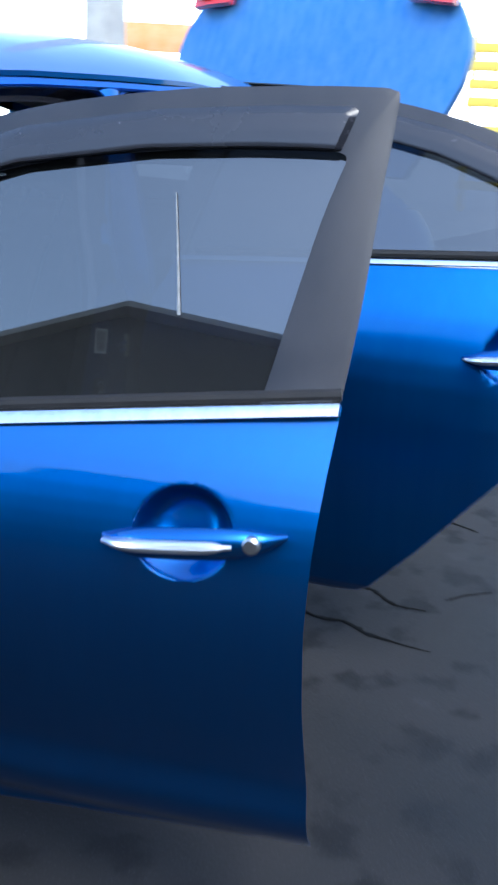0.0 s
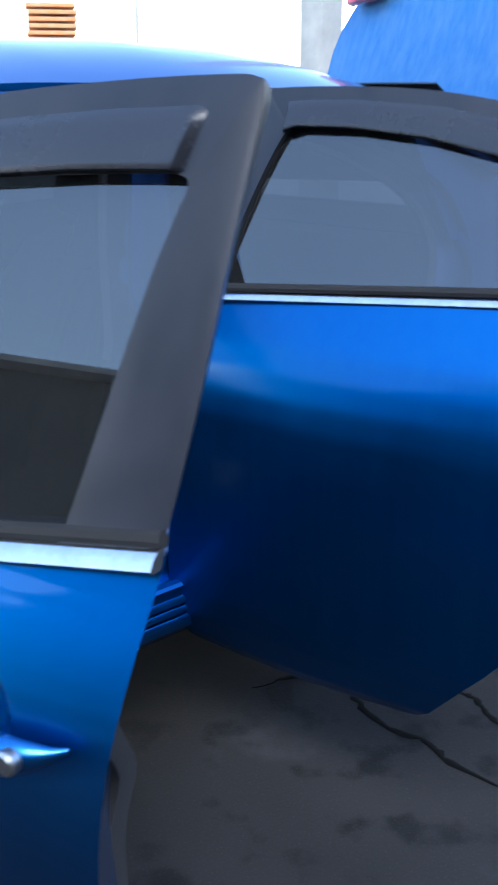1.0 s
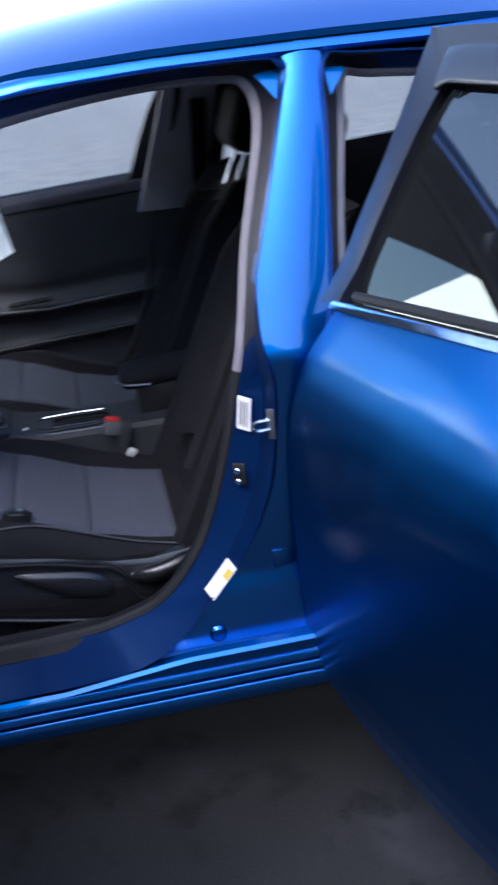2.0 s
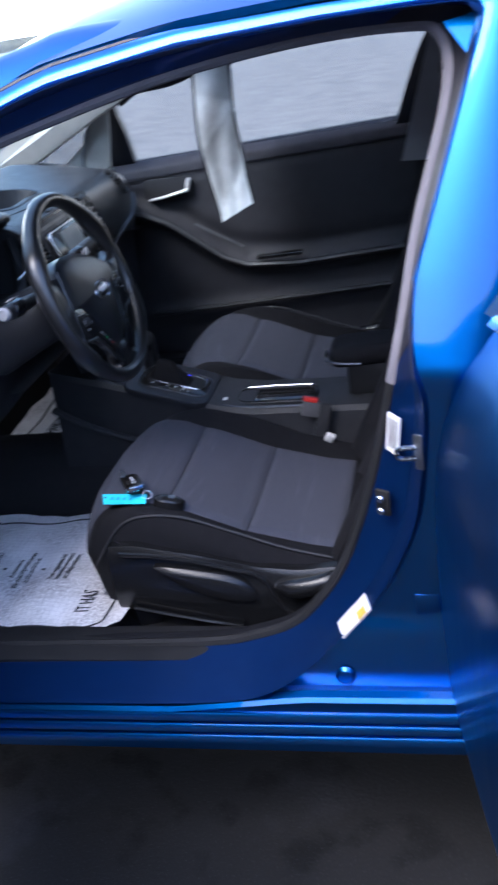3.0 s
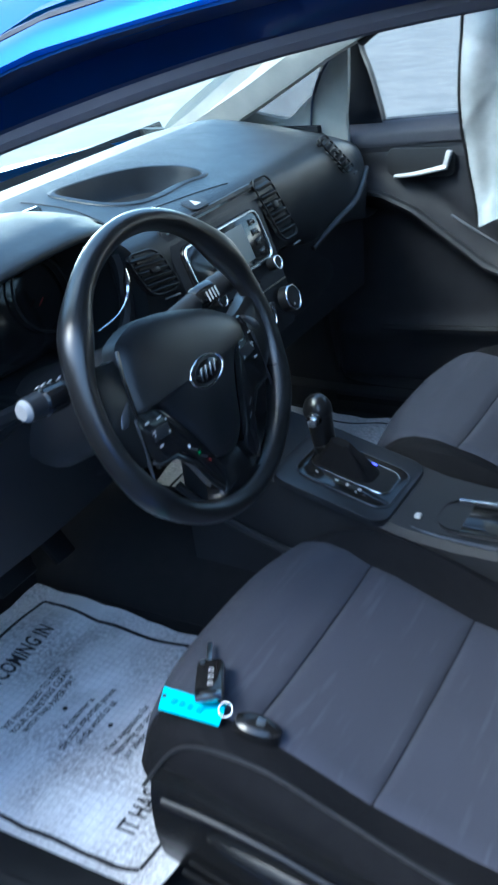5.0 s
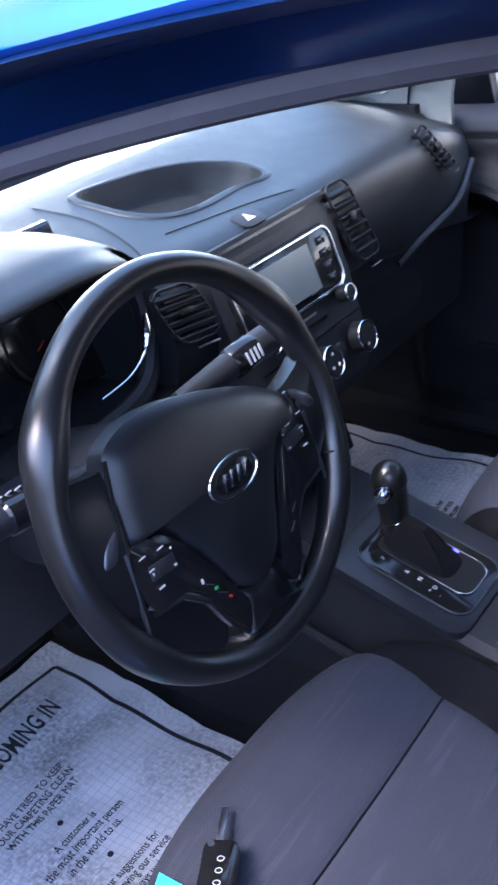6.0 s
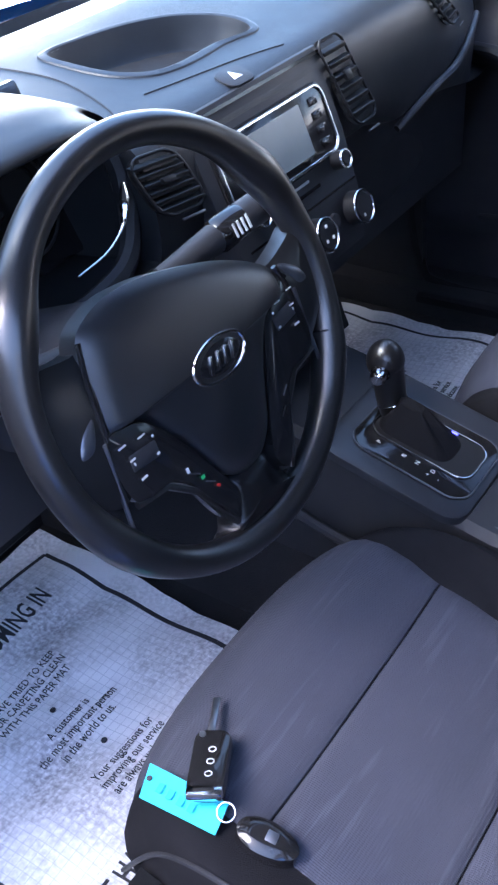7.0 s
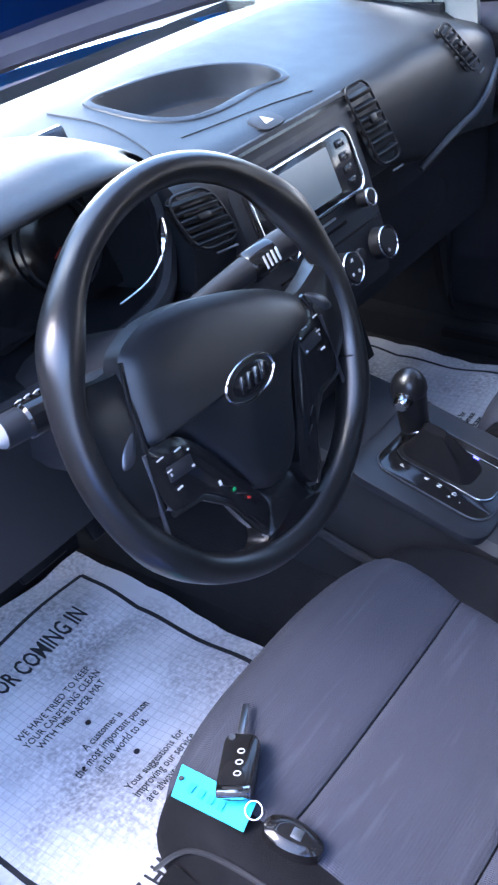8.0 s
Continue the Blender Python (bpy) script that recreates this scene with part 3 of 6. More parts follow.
def opening_parts(front, right):
    outer, inner = door_opening(front)
    n = len(outer) * 5
    lo = cr([(x, 0, z) for x, z in outer], n, True)
    li = cr([(x, 0, z) for x, z in inner], n, True)
    flange0 = [mir((p.x, lip_y(p.z) + 0.012, p.z), right) for p in lo]
    flange1 = [mir((lerp(p.x, q.x, 0.10), lip_y(p.z), lerp(p.z, q.z, 0.10)), right) for p, q in zip(lo, li)]
    flange2 = [mir((lerp(p.x, q.x, 0.20), lip_y(p.z) + 0.014, lerp(p.z, q.z, 0.20)), right) for p, q in zip(lo, li)]
    wall1 = [mir((lerp(p.x, q.x, 0.30), lip_y(p.z) + 0.045, lerp(p.z, q.z, 0.30)), right) for p, q in zip(lo, li)]
    wall2 = [mir((lerp(p.x, q.x, 0.85), side_y(q.z) + 0.072, lerp(p.z, q.z, 0.85)), right) for p, q in zip(lo, li)]
    wall3 = [mir((q.x, side_y(q.z) + 0.085, q.z), right) for q in li]
    rings = [flange0, flange1, flange2, wall1] + ([] if right else [wall2, wall3])
    if right:
        part("door_jamb", loft(rings, True), SHADEPAINT, car, "blue painted door jamb")
    else:
        high = [flange1[i].z > 0.93 and (flange1[i].x > -0.09 if front else flange1[i].x < 0.20) for i in range(n)]
        k = next(i for i in range(n) if high[i] and not high[i - 1])
        m = sum(high)
        turn = [r[k:] + r[:k] for r in rings]
        part("door_jamb", loft([r[m - 1:] + r[:1] for r in turn]), SHADEPAINT, car, "blue painted door jamb")
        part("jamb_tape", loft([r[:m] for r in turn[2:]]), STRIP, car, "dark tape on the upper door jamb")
        part("upper_lip", loft([r[:m] for r in turn[:3]]), SHADEPAINT, car, "blue lip of the door opening")
        for i in ((0, 1) if front else ()):
            tri = [(-0.024, 1.353), (0.024, 1.361), (0.006, 1.311)] if i == 0 else [(0.100, 1.354), (0.140, 1.350), (0.102, 1.308)]
            part("corner_gusset", prism(tri, 0.004, Matrix(((1, 0, 0, 0), (0, 0.75, 1, 0.246 - 1.335 * 0.75), (0, 1, 0, 0), (0, 0, 0, 1))), 0.001), PAINT, car, "small blue corner panel")
    seal = [mir((q.x, side_y(q.z) + 0.088, q.z), right) for q in li]
    k = max(range(n), key=lambda i: (seal[i].z > 0.86) and not (seal[i - 1].z > 0.86))
    run = seal[k:] + seal[:k]
    top = [p for p in run if p.z > 0.86 and not (right and front and p.x < -0.93)]
    # One near seal in two tones: light is put into the upper colour.
    part("door_seal", rod(top, 0.0115, 10, up=(0, 1, 0)), RUBBER if right else LITSEAL, car, "black rubber door seal" if right else "door seal paled for the light on its upper run")
    low = run[len(top) - 1:] + run[:1]
    part("lower_door_seal", rod(low, 0.0105, 8, up=(0, 1, 0)), RUBBER, car, "black rubber door seal")
    cen = sum((p for p in li), V(0, 0, 0)) / n

    def inset(f, dy):
        return [mir((lerp(p.x, cen.x, f), side_y(p.z) + dy, lerp(p.z, cen.z, f)), right) for p in li]
    if not (front and right):
        part("inner_trim", loft([inset(0.0, 0.086), inset(0.008, 0.094), inset(0.011, 0.108), inset(0.006, 0.120), inset(-0.10, 0.125)], True), DARKCLOTH, car, "black trim round the opening")


for r in (False, True):
    for f in (True, False):
        opening_parts(f, r)

# pillar between the doors
f_out = table([(0.335, -0.46), (0.378, -0.335), (0.455, -0.23), (0.55, -0.148), (0.66, -0.095), (0.76, -0.077), (0.86, -0.070), (0.93, -0.085), (1.03, -0.08), (1.15, -0.04), (1.32, 0.017), (1.372, 0.03)])
r_out = table([(0.335, 0.40), (0.385, 0.16), (0.47, 0.09), (0.60, 0.05), (0.75, 0.03), (0.90, 0.02), (0.99, 0.043), (1.10, 0.06), (1.26, 0.08), (1.37, 0.093)])
for r in (False, True):
    part("centre_pillar", shell(lambda u, v: mir((lerp(f_out(lerp(0.36, 1.40, v)) - 0.002, r_out(lerp(0.36, 1.40, v)) + 0.002, u), side_y(lerp(0.36, 1.40, v)) + 0.012 - 0.006 * math.sin(math.pi * u) - 0.022 * min(max((0.50 - lerp(0.36, 1.40, v)) / 0.13, 0), 1) - 0.003 * min(max((0.484 - lerp(0.36, 1.40, v)) / 0.012, 0), 1), lerp(0.36, 1.40, v)), r), 10, 90, (0, -0.03 if r else 0.03, 0)), PAINT, car, "blue painted pillar between the doors")

# ribbed sill
sill_top = table([(-0.52, 0.362), (-0.30, 0.385)])
sill_prof = [(0.004, 0.347), (0.000, 0.346), (-0.003, 0.341), (-0.004, 0.332), (0.006, 0.329), (0.006, 0.325), (-0.001, 0.323), (-0.004, 0.319), (-0.005, 0.309), (0.005, 0.306), (0.005, 0.302), (-0.002, 0.300), (-0.005, 0.296), (-0.006, 0.284), (-0.005, 0.272), (0.006, 0.262), (0.030, 0.248), (0.050, 0.225), (0.10, 0.205), (0.20, 0.205), (0.20, 0.30)]
for r in (False, True):
    loops = [[mir((x, y, z), r) for y, z in [(0.075, sill_top(x) - 0.016), (0.050, sill_top(x) - 0.016), (0.030, sill_top(x) - 0.010), (0.016, sill_top(x) - 0.002), (0.003, sill_top(x) - 0.006), (-0.002, sill_top(x) - 0.013), (0.004, sill_top(x) - 0.015)] + sill_prof] for x in np.linspace(-1.22, 0.74, 60)]
    part("sill", loft(loops), PAINT, car, "ribbed blue sill")
part("drain_plug", disc(0.0165, 0.007, 24, (-0.231, 0.0445, 0.391), (84, 0, 0), 0.005), PAINT, car, "round blue plug")
part("cover_plate", box((0.044, 0.006, 0.042), (-0.088, side_y(0.512) + 0.009, 0.512), 0.002), PAINT, car, "small square pressed plate")

# roof
roof_mid = table([(-0.75, 1.395), (-0.6, 1.44), (-0.4, 1.482), (-0.1, 1.522), (0.2, 1.533), (0.5, 1.525), (0.8, 1.498), (1.15, 1.44)])
roof_half = table([(-0.75, 0.625), (-0.4, 0.635), (0.3, 0.635), (1.15, 0.60)])


def roof_place(u, v):
    x = lerp(-0.72, 1.15, u)
    s = 2 * v - 1
    e = rail_z(x) + 0.026
    m = max(roof_mid(x), e + 0.02)
    return V(x - 0.05 * (1 - s * s) * (1 - u) * 1.0 + 0.05 * (1 - s * s) * u * u, CY + s * roof_half(x), lerp(m, e, abs(s) ** 3.2))


part("roof_panel", shell(roof_place, 40, 40, (0, 0, -0.012)), PAINT, car, "blue painted roof")
part("headliner", shell(lambda u, v: roof_place(lerp(0.02, 0.98, u), lerp(0.03, 0.97, v)) - V(0, 0, 0.035), 24, 24, (0, 0, -0.01)), HEADLINER, car, "pale cloth headliner")

# roof rails with the black drip moulding
for r in (False, True):
    def rail(x, dy, dz):
        z = rail_z(x)
        return mir((x, side_y(z) + dy, z + dz), r)
    xs = np.linspace(-1.50, 1.30, 70)
    part("roof_rail", loft([[rail(x, 0.060, 0.012), rail(x, 0.042, 0.020), rail(x, 0.030, 0.020), rail(x, 0.017, 0.016), rail(x, 0.006, 0.006), rail(x, 0.002, -0.003), rail(x, 0.010, -0.012), rail(x, 0.05, -0.014), rail(x, 0.09, -0.03)] for x in xs]), PAINT, car, "blue roof rail running into the windscreen pillar")
    up = table([(-1.5, 0.030), (-1.2, 0.055), (-1.0, 0.075), (-0.86, 0.084), (-0.76, 0.077), (-0.66, 0.066), (-0.58, 0.062), (-0.50, 0.052), (-0.42, 0.030)])
    inw = table([(-1.5, 0.05), (-1.2, 0.07), (-0.9, 0.10), (-0.6, 0.11)])
    part("screen_pillar", loft([[rail(x, lerp(0.030, inw(x), q), 0.014 + (up(x) - 0.014) * math.sin(math.pi / 2 * q)) for q in (0, 0.2, 0.4, 0.6, 0.8, 1.0)] + [rail(x, inw(x) + 0.006, up(x) - 0.012)] for x in np.linspace(-1.5, -0.42, 50)]), PAINT, car, "broad blue windscreen pillar")
    if r:
        part("screen_pillar_trim", loft([[rail(x, inw(x) + 0.026, up(x) - 0.002), rail(x, inw(x) + 0.022, up(x) - 0.030), rail(x, 0.110, 0.008), rail(x, 0.102, -0.012), rail(x, 0.096, -0.030), rail(x, 0.088, -0.046), rail(x, 0.066, -0.050)] for x in np.linspace(-1.52, -0.50, 40)]), CREAM, car, "pale grey screen pillar trim")
    part("drip_moulding", rod([rail(x, 0.027, 0.0175) for x in np.linspace(-1.35, 1.1, 60)], 0.008, 8, flat=0.6), BLACK, car, "black drip moulding")

# windscreen, rear window
def screen_at(u, v):
    s = 2 * v - 1
    x = lerp(-0.735, -1.52, u)
    half = lerp(0.60, 0.74, u)
    return V(x - 0.10 * (1 - s * s), CY + s * half, lerp(1.395, 0.985, u) + 0.02 * (1 - s * s) + 0.015 * math.sin(math.pi * u))


ws = part("windscreen", shell(screen_at, 16, 24, (0.002, 0, -0.004)), CLEAR, car, "clear windscreen")
ws.visible_shadow = False


def rear_at(u, v):
    s = 2 * v - 1
    x = lerp(1.16, 1.62, u)
    return V(x + 0.08 * (1 - s * s), CY + s * lerp(0.56, 0.64, u), lerp(1.435, 1.10, u) + 0.01 * (1 - s * s))


rw = part("rear_window", shell(rear_at, 12, 18, (-0.002, 0, -0.004)), TINT, car, "dark rear window")
rw.visible_shadow = False

# side panels beyond the doors, with the wheel arches
def arch(x, c, r=0.36):
    d = abs(x - c)
    return 0.31 + math.sqrt(max(r * r - d * d, 0)) if d < r else 0.0


def flank(x0, x1, top, n, right):
    def fn(u, v):
        x = lerp(x0, x1, u)
        zb = max(0.22, arch(x, -1.65), arch(x, 1.06))
        z = lerp(zb, top(x), v)
        y = 0.0 - 0.015 * math.sin(math.pi * min(max((z - 0.2) / 0.75, 0), 1)) + (0.09 * ((z - 0.8) / 0.2) ** 2 if z > 0.8 else 0)
        y += 0.42 * max(0, (abs(x + 0.25) - 1.75) / 0.6) ** 2.2
        return mir((x, y, z), right)
    return shell(fn, n, 16, (0, -0.02 if right else 0.02, 0))


fend_top = table([(-2.45, 0.70), (-2.2, 0.80), (-1.8, 0.90), (-1.5, 0.965), (-1.17, 0.94)])
rear_top = table([(0.62, 0.42), (0.70, 0.55), (0.85, 0.76), (1.0, 0.95), (1.06, 1.08), (1.2, 1.10), (1.5, 1.03), (2.0, 0.98)])
for r in (False, True):
    part("front_wing", flank(-2.45, -1.17, fend_top, 50, r), PAINT, car, "blue front wing")
    part("rear_wing", flank(0.64, 2.0, rear_top, 50, r), PAINT, car, "blue rear wing")
    part("rear_pillar", shell(lambda u, v: mir((lerp(lerp(1.00, 0.92, v), lerp(1.66, 1.20, v), u), side_y(lerp(1.02, 1.33, v)) + 0.02 + 0.03 * u, lerp(1.02, 1.36, v) - 0.06 * u * v), r), 12, 12, (0, -0.03 if r else 0.03, 0)), PAINT, car, "blue rear pillar")

part("bonnet", shell(lambda u, v: V(lerp(-1.58, -2.45, u) - 0.07 * (1 - (2 * v - 1) ** 2), CY + (2 * v - 1) * lerp(0.74, 0.60, u), lerp(0.985, 0.72, u ** 1.6) + 0.03 * (1 - (2 * v - 1) ** 2)), 20, 20, (0, 0, -0.02)), PAINT, car, "blue bonnet")
part("front_bumper", shell(lambda u, v: V(-2.44 - 0.10 * math.sin(math.pi * u) - 0.05 * (1 - abs(2 * v - 1) ** 2) + 0.25 * abs(2 * v - 1) ** 5, CY + (2 * v - 1) * 0.84, lerp(0.22, 0.72, u)), 12, 30, (0.03, 0, 0)), PAINT, car, "blue front bumper")
part("rear_bumper", shell(lambda u, v: V(1.98 + 0.10 * math.sin(math.pi * u) + 0.05 * (1 - abs(2 * v - 1) ** 2) - 0.25 * abs(2 * v - 1) ** 5, CY + (2 * v - 1) * 0.84, lerp(0.25, 0.80, u)), 12, 30, (-0.03, 0, 0)), PAINT, car, "blue rear bumper")
part("parcel_shelf", box((0.5, 1.3, 0.03), (1.32, CY, 1.0), 0.01), DARKCLOTH, car)
part("boot_floor", box((0.85, 1.2, 0.03), (1.62, CY, 0.5), 0.01), CARPET, car)

# wheels
def wheel(x, y):
    bm = ring(0.25, 0.075, 40, 12, (x, y, 0.315), (90, 0, 0), flat=1.2)
    w = part("wheel", bm, TYRE, car, "black road tyre on a silver rim")
    s = 1 if y > CY else -1
    bm = disc(0.2, 0.05, 32, (x, y + s * 0.03, 0.315), (-90 * s, 0, 0), 0.01)
    part("rim", bm, SATIN, w, "silver alloy rim")
    for k in range(5):
        a = 2 * math.pi * k / 5
        part("spoke", box((0.17, 0.035, 0.03), (x + 0.1 * math.cos(a), y + s * 0.083, 0.315 + 0.1 * math.sin(a)), 0.008, (0, -math.degrees(a), 0)), SATIN, w)


for x in (-1.65, 1.06):
    for y in (0.12, 2 * CY - 0.12):
        wheel(x, y)

# boot lid, standing open behind the rear window
def lid_half(v):
    return table([(0.0, 0.56), (0.25, 0.64), (0.42, 0.685), (0.55, 0.69), (0.65, 0.67), (0.75, 0.62), (0.85, 0.55), (0.93, 0.47), (1.0, 0.38)])(v)


boot = part("boot_lid", shell(lambda u, v: V(lerp(1.80, 2.14, v) - 0.05 * (1 - (2 * u - 1) ** 2) + 0.05 * math.sin(math.pi * v), CY - 0.035 + (2 * u - 1) * (lid_half(v) + 0.035), lerp(1.12, 1.98, v)), 30, 50, (0.04, 0, -0.01)), DUSTPAINT, car, "dusty blue boot lid standing open")
for s in (-1, 1):
    part("tail_light", shell(lambda u, v: V(2.06 + 0.05 * v - 0.02 * math.sin(math.pi * u), CY - 0.035 + s * (0.44 + 0.20 * u), 1.79 + 0.12 * v - 0.02 * u), 8, 6, (-0.035, 0, 0.01)), LAMPRED, boot, "red tail light")
    part("reversing_light", shell(lambda u, v: V(2.06 + 0.05 * v - 0.025 * math.sin(math.pi * u), CY - 0.035 + s * (0.48 + 0.13 * u), 1.82 + 0.05 * v - 0.02 * u), 6, 4, (-0.037, 0, 0.01)), LAMPCLEAR, boot, "clear lens")

# headlamps and grille
for r in (False, True):
    part("headlamp", shell(lambda u, v: mir((lerp(-2.12, -2.50, u) - 0.02 * math.sin(math.pi * v), lerp(0.075, 0.36, u ** 1.6), lerp(0.62, 0.80 - 0.06 * u, v)), r), 14, 8, (0.04, -0.02 if r else 0.02, 0)), LAMPCLEAR, car, "clear headlamp")
part("grille", shell(lambda u, v: V(-2.545 + 0.06 * (2 * u - 1) ** 2, CY + (2 * u - 1) * 0.52, lerp(0.60, 0.735, v)), 16, 6, (0.03, 0, 0)), BLACK, car, "black front grille")
for z in (0.635, 0.667, 0.70):
    part("grille_bar", rod([V(-2.552 + 0.06 * (q / 8 - 1) ** 2, CY + (q / 8 - 1) * 0.50, z) for q in range(17)], 0.005, 6), CHROME, car)

# floor, tunnel, bulkhead
part("floor_pan", shell(lambda u, v: V(lerp(-1.36, 0.95, u), lerp(0.16, 1.62, v), 0.325), 20, 12, (0, 0, -0.06)), CARPET, car, "black carpeted floor")
part("bulkhead", shell(lambda u, v: V(lerp(-1.33, -1.60, u), lerp(0.03, 1.75, v), lerp(0.32, 1.0, u)), 8, 8, (-0.03, 0, -0.03)), CARPET, car, "black carpeted bulkhead")
part("tunnel", shell(lambda u, v: V(lerp(-1.45, 0.60, u), CY + lerp(-0.16, 0.16, v), 0.33 + 0.13 * math.sin(math.pi * v) ** 0.5), 10, 12, (0, 0, -0.02)), CARPET, car)
for r in (False, True):
    part("kick_panel", shell(lambda u, v: mir((lerp(-1.6, -1.09, u), 0.125 + 0.03 * u, lerp(0.32, 1.0, v)), r), 6, 8, (0, 0.02 if r else -0.02, 0)), PLASTIC, car)
    part("scuff_plate", shell(lambda u, v: mir((lerp(-1.08, -0.47 + 0.06 * v, u), lerp(0.105, 0.205, v), 0.374 + 0.006 * math.sin(math.pi * v)), r), 14, 8, (0, 0, -0.015)), RUBBER, car, "black sill scuff plate")

# jamb details on the near pillar
def lie(o, t1, t2):
    """Pose whose x runs along t1 and whose y lies towards t2."""
    a = V(*t1).normalized()
    c = a.cross(V(*t2)).normalized()
    b = c.cross(a)
    return Matrix(((a.x, b.x, c.x, o[0]), (a.y, b.y, c.y, o[1]), (a.z, b.z, c.z, o[2]), (0, 0, 0, 1)))


TP = lie((-0.127, 0.112, 0.794), (0.12, 0, 0.99), (-0.65, 0.75, 0))
tp = part("type_plate", box((0.062, 0.030, 0.003), m=TP), WHITE, car, "white sticker with rows of small print")
for i in range(5):
    part("print_bar", box((0.050 - 0.006 * (i % 2), 0.0022, 0.0036), (0.0, -0.009 + 0.0045 * i, 0.0), m=TP), INK, tp)
TL = lie((-0.211, 0.072, 0.489), (0.0475, 0, 0.055), (0, 0.034, 0.025))
st = part("tyre_label", box((0.076, 0.034, 0.003), m=TL), WHITE, car, "white label with a yellow square")
part("yellow_square", box((0.020, 0.016, 0.003), (0.018, -0.008, 0.0006), m=TL), YELLOW, st)
part("yellow_square", box((0.020, 0.016, 0.003), (0.018, -0.008, -0.0006), m=TL), YELLOW, st)
lt = part("latch_plate", box((0.014, 0.005, 0.058), (-0.088, 0.064, 0.785), 0.002, (0, 0, -25)), SATIN, car, "bare metal latch plate")
part("striker", rod(cr([(-0.092, 0.062, 0.794), (-0.117, 0.060, 0.793), (-0.117, 0.060, 0.778), (-0.092, 0.062, 0.777)], 14), 0.0038, 8), CHROME, lt, "steel striker loop")
bk = part("switch_boot", box((0.026, 0.008, 0.045), (-0.150, 0.10, 0.683), 0.004, (0, 0, -30)), RUBBER, car, "black rubber door switch")
for z in (0.672, 0.693):
    part("bolt", disc(0.0065, 0.006, 12, (-0.153, 0.093, z), (90, 0, -30), 0.002), CHROME, bk)


# ---------------------------------------------------------------- doors
def piece(points, n):
    return cr([(a, 0, b) for a, b in points], n)


def car_door(name, label, hinge, angle, front, right=False):
    """One door. Own axes: x back from the hinge, y inwards, z up."""
    s = -1 if right else 1
    place = pose(hinge[0], 2 * CY - hinge[1] if right else hinge[1], 0, 0, 0, -angle * s)
    raw_v = table([(0.26, 0.020), (0.275, 0.038), (0.30, 0.060), (0.34, 0.073), (0.375, 0.070), (0.40, 0.070), (0.50, 0.094), (0.58, 0.108), (0.66, 0.114), (0.72, 0.112), (0.78, 0.101), (0.84, 0.078), (0.90, 0.045), (0.94, 0.021), (0.97, 0.0035), (1.03, -0.018), (1.39, -0.155)])

    def out_v(z):
        w = 0.012 + 0.026 * min(max((z - 0.42) / 0.12, 0), 1)
        return sum(k * raw_v(z + w * d) for d, k in ((-1.5, 0.06), (-1, 0.13), (-0.5, 0.19), (0, 0.24), (0.5, 0.19), (1, 0.13), (1.5, 0.06)))

    out_r = table([(0.212, 0.048), (0.225, 0.062), (0.25, 0.080), (0.31, 0.097), (0.36, 0.104), (0.42, 0.106), (0.48, 0.109), (0.60, 0.112), (0.70, 0.111), (0.78, 0.104), (0.83, 0.094), (0.88, 0.078), (0.93, 0.057), (0.97, 0.034), (1.03, -0.006), (1.06, -0.024), (1.39, -0.163)])

    def Y(u, z, off=0.0):
        if not front and not right:
            return -(out_r(z) + off)
        return -s * (out_v(z) + off)
    if front:
        belt = table([(-0.06, 0.855), (0.5, 0.910), (1.02, 0.974)]) if not right else table([(-0.06, 0.925), (1.02, 0.974)])
        low = lambda u: 0.210 + 0.058 * u
        lead = table([(0.26, 0.0), (0.6, -0.03), (0.95, -0.06)])
        trail = table([(0.26, 1.028), (0.40, 1.020), (0.55, 1.010), (0.68, 1.006), (0.80, 1.008), (0.90, 1.014), (0.975, 1.020)])
        outer = [(-0.02, 0.90), (0.035, 1.07), (0.15, 1.185), (0.32, 1.275), (0.50, 1.337), (0.71, 1.371), (0.89, 1.384), (1.01, 1.387), (1.038, 1.384), (1.046, 1.376), (1.044, 1.33), (1.038, 1.25), (1.03, 1.10), (1.018, 0.972)]
        inner = [(0.05, 0.915), (0.085, 1.05), (0.18, 1.130), (0.34, 1.205), (0.51, 1.258), (0.71, 1.288), (0.87, 1.298), (0.950, 1.300), (0.976, 1.299), (0.984, 1.290), (0.975, 1.26), (0.958, 1.20), (0.932, 1.08), (0.908, 0.966)]
        hc = (0.823, 0.796)
    else:
        belt = table([(-0.02, 0.995), (0.5, 1.030), (1.05, 1.066)])
        low = lambda u: 0.27 if u < 0.62 else 0.285 + 0.47 * (max(u - 0.62, 0) / 0.42) ** 0.75
        lead = table([(0.212, 0.09), (0.216, 0.05), (0.228, 0.02), (0.255, 0.0), (0.30, -0.010), (0.80, -0.010), (0.86, -0.004), (0.91, 0.006), (0.96, 0.030), (1.02, 0.045)])
        trail = table([(0.212, 0.53), (0.225, 0.575), (0.250, 0.61), (0.274, 0.63), (0.327, 0.675), (0.382, 0.725), (0.469, 0.796), (0.58, 0.888), (0.70, 0.965), (0.85, 1.03), (1.07, 1.05)])
        outer = [(-0.01, 0.995), (0.015, 1.12), (0.045, 1.25), (0.070, 1.39), (0.10, 1.402), (0.28, 1.402), (0.48, 1.388), (0.68, 1.35), (0.86, 1.29), (1.0, 1.20), (1.05, 1.13), (1.06, 1.066)]
        inner = [(0.050, 1.002), (0.078, 1.12), (0.108, 1.23), (0.142, 1.315), (0.17, 1.325), (0.30, 1.322), (0.46, 1.305), (0.64, 1.268), (0.78, 1.22), (0.90, 1.15), (0.95, 1.10), (0.96, 1.062)]
        hc = (0.885, 0.868)

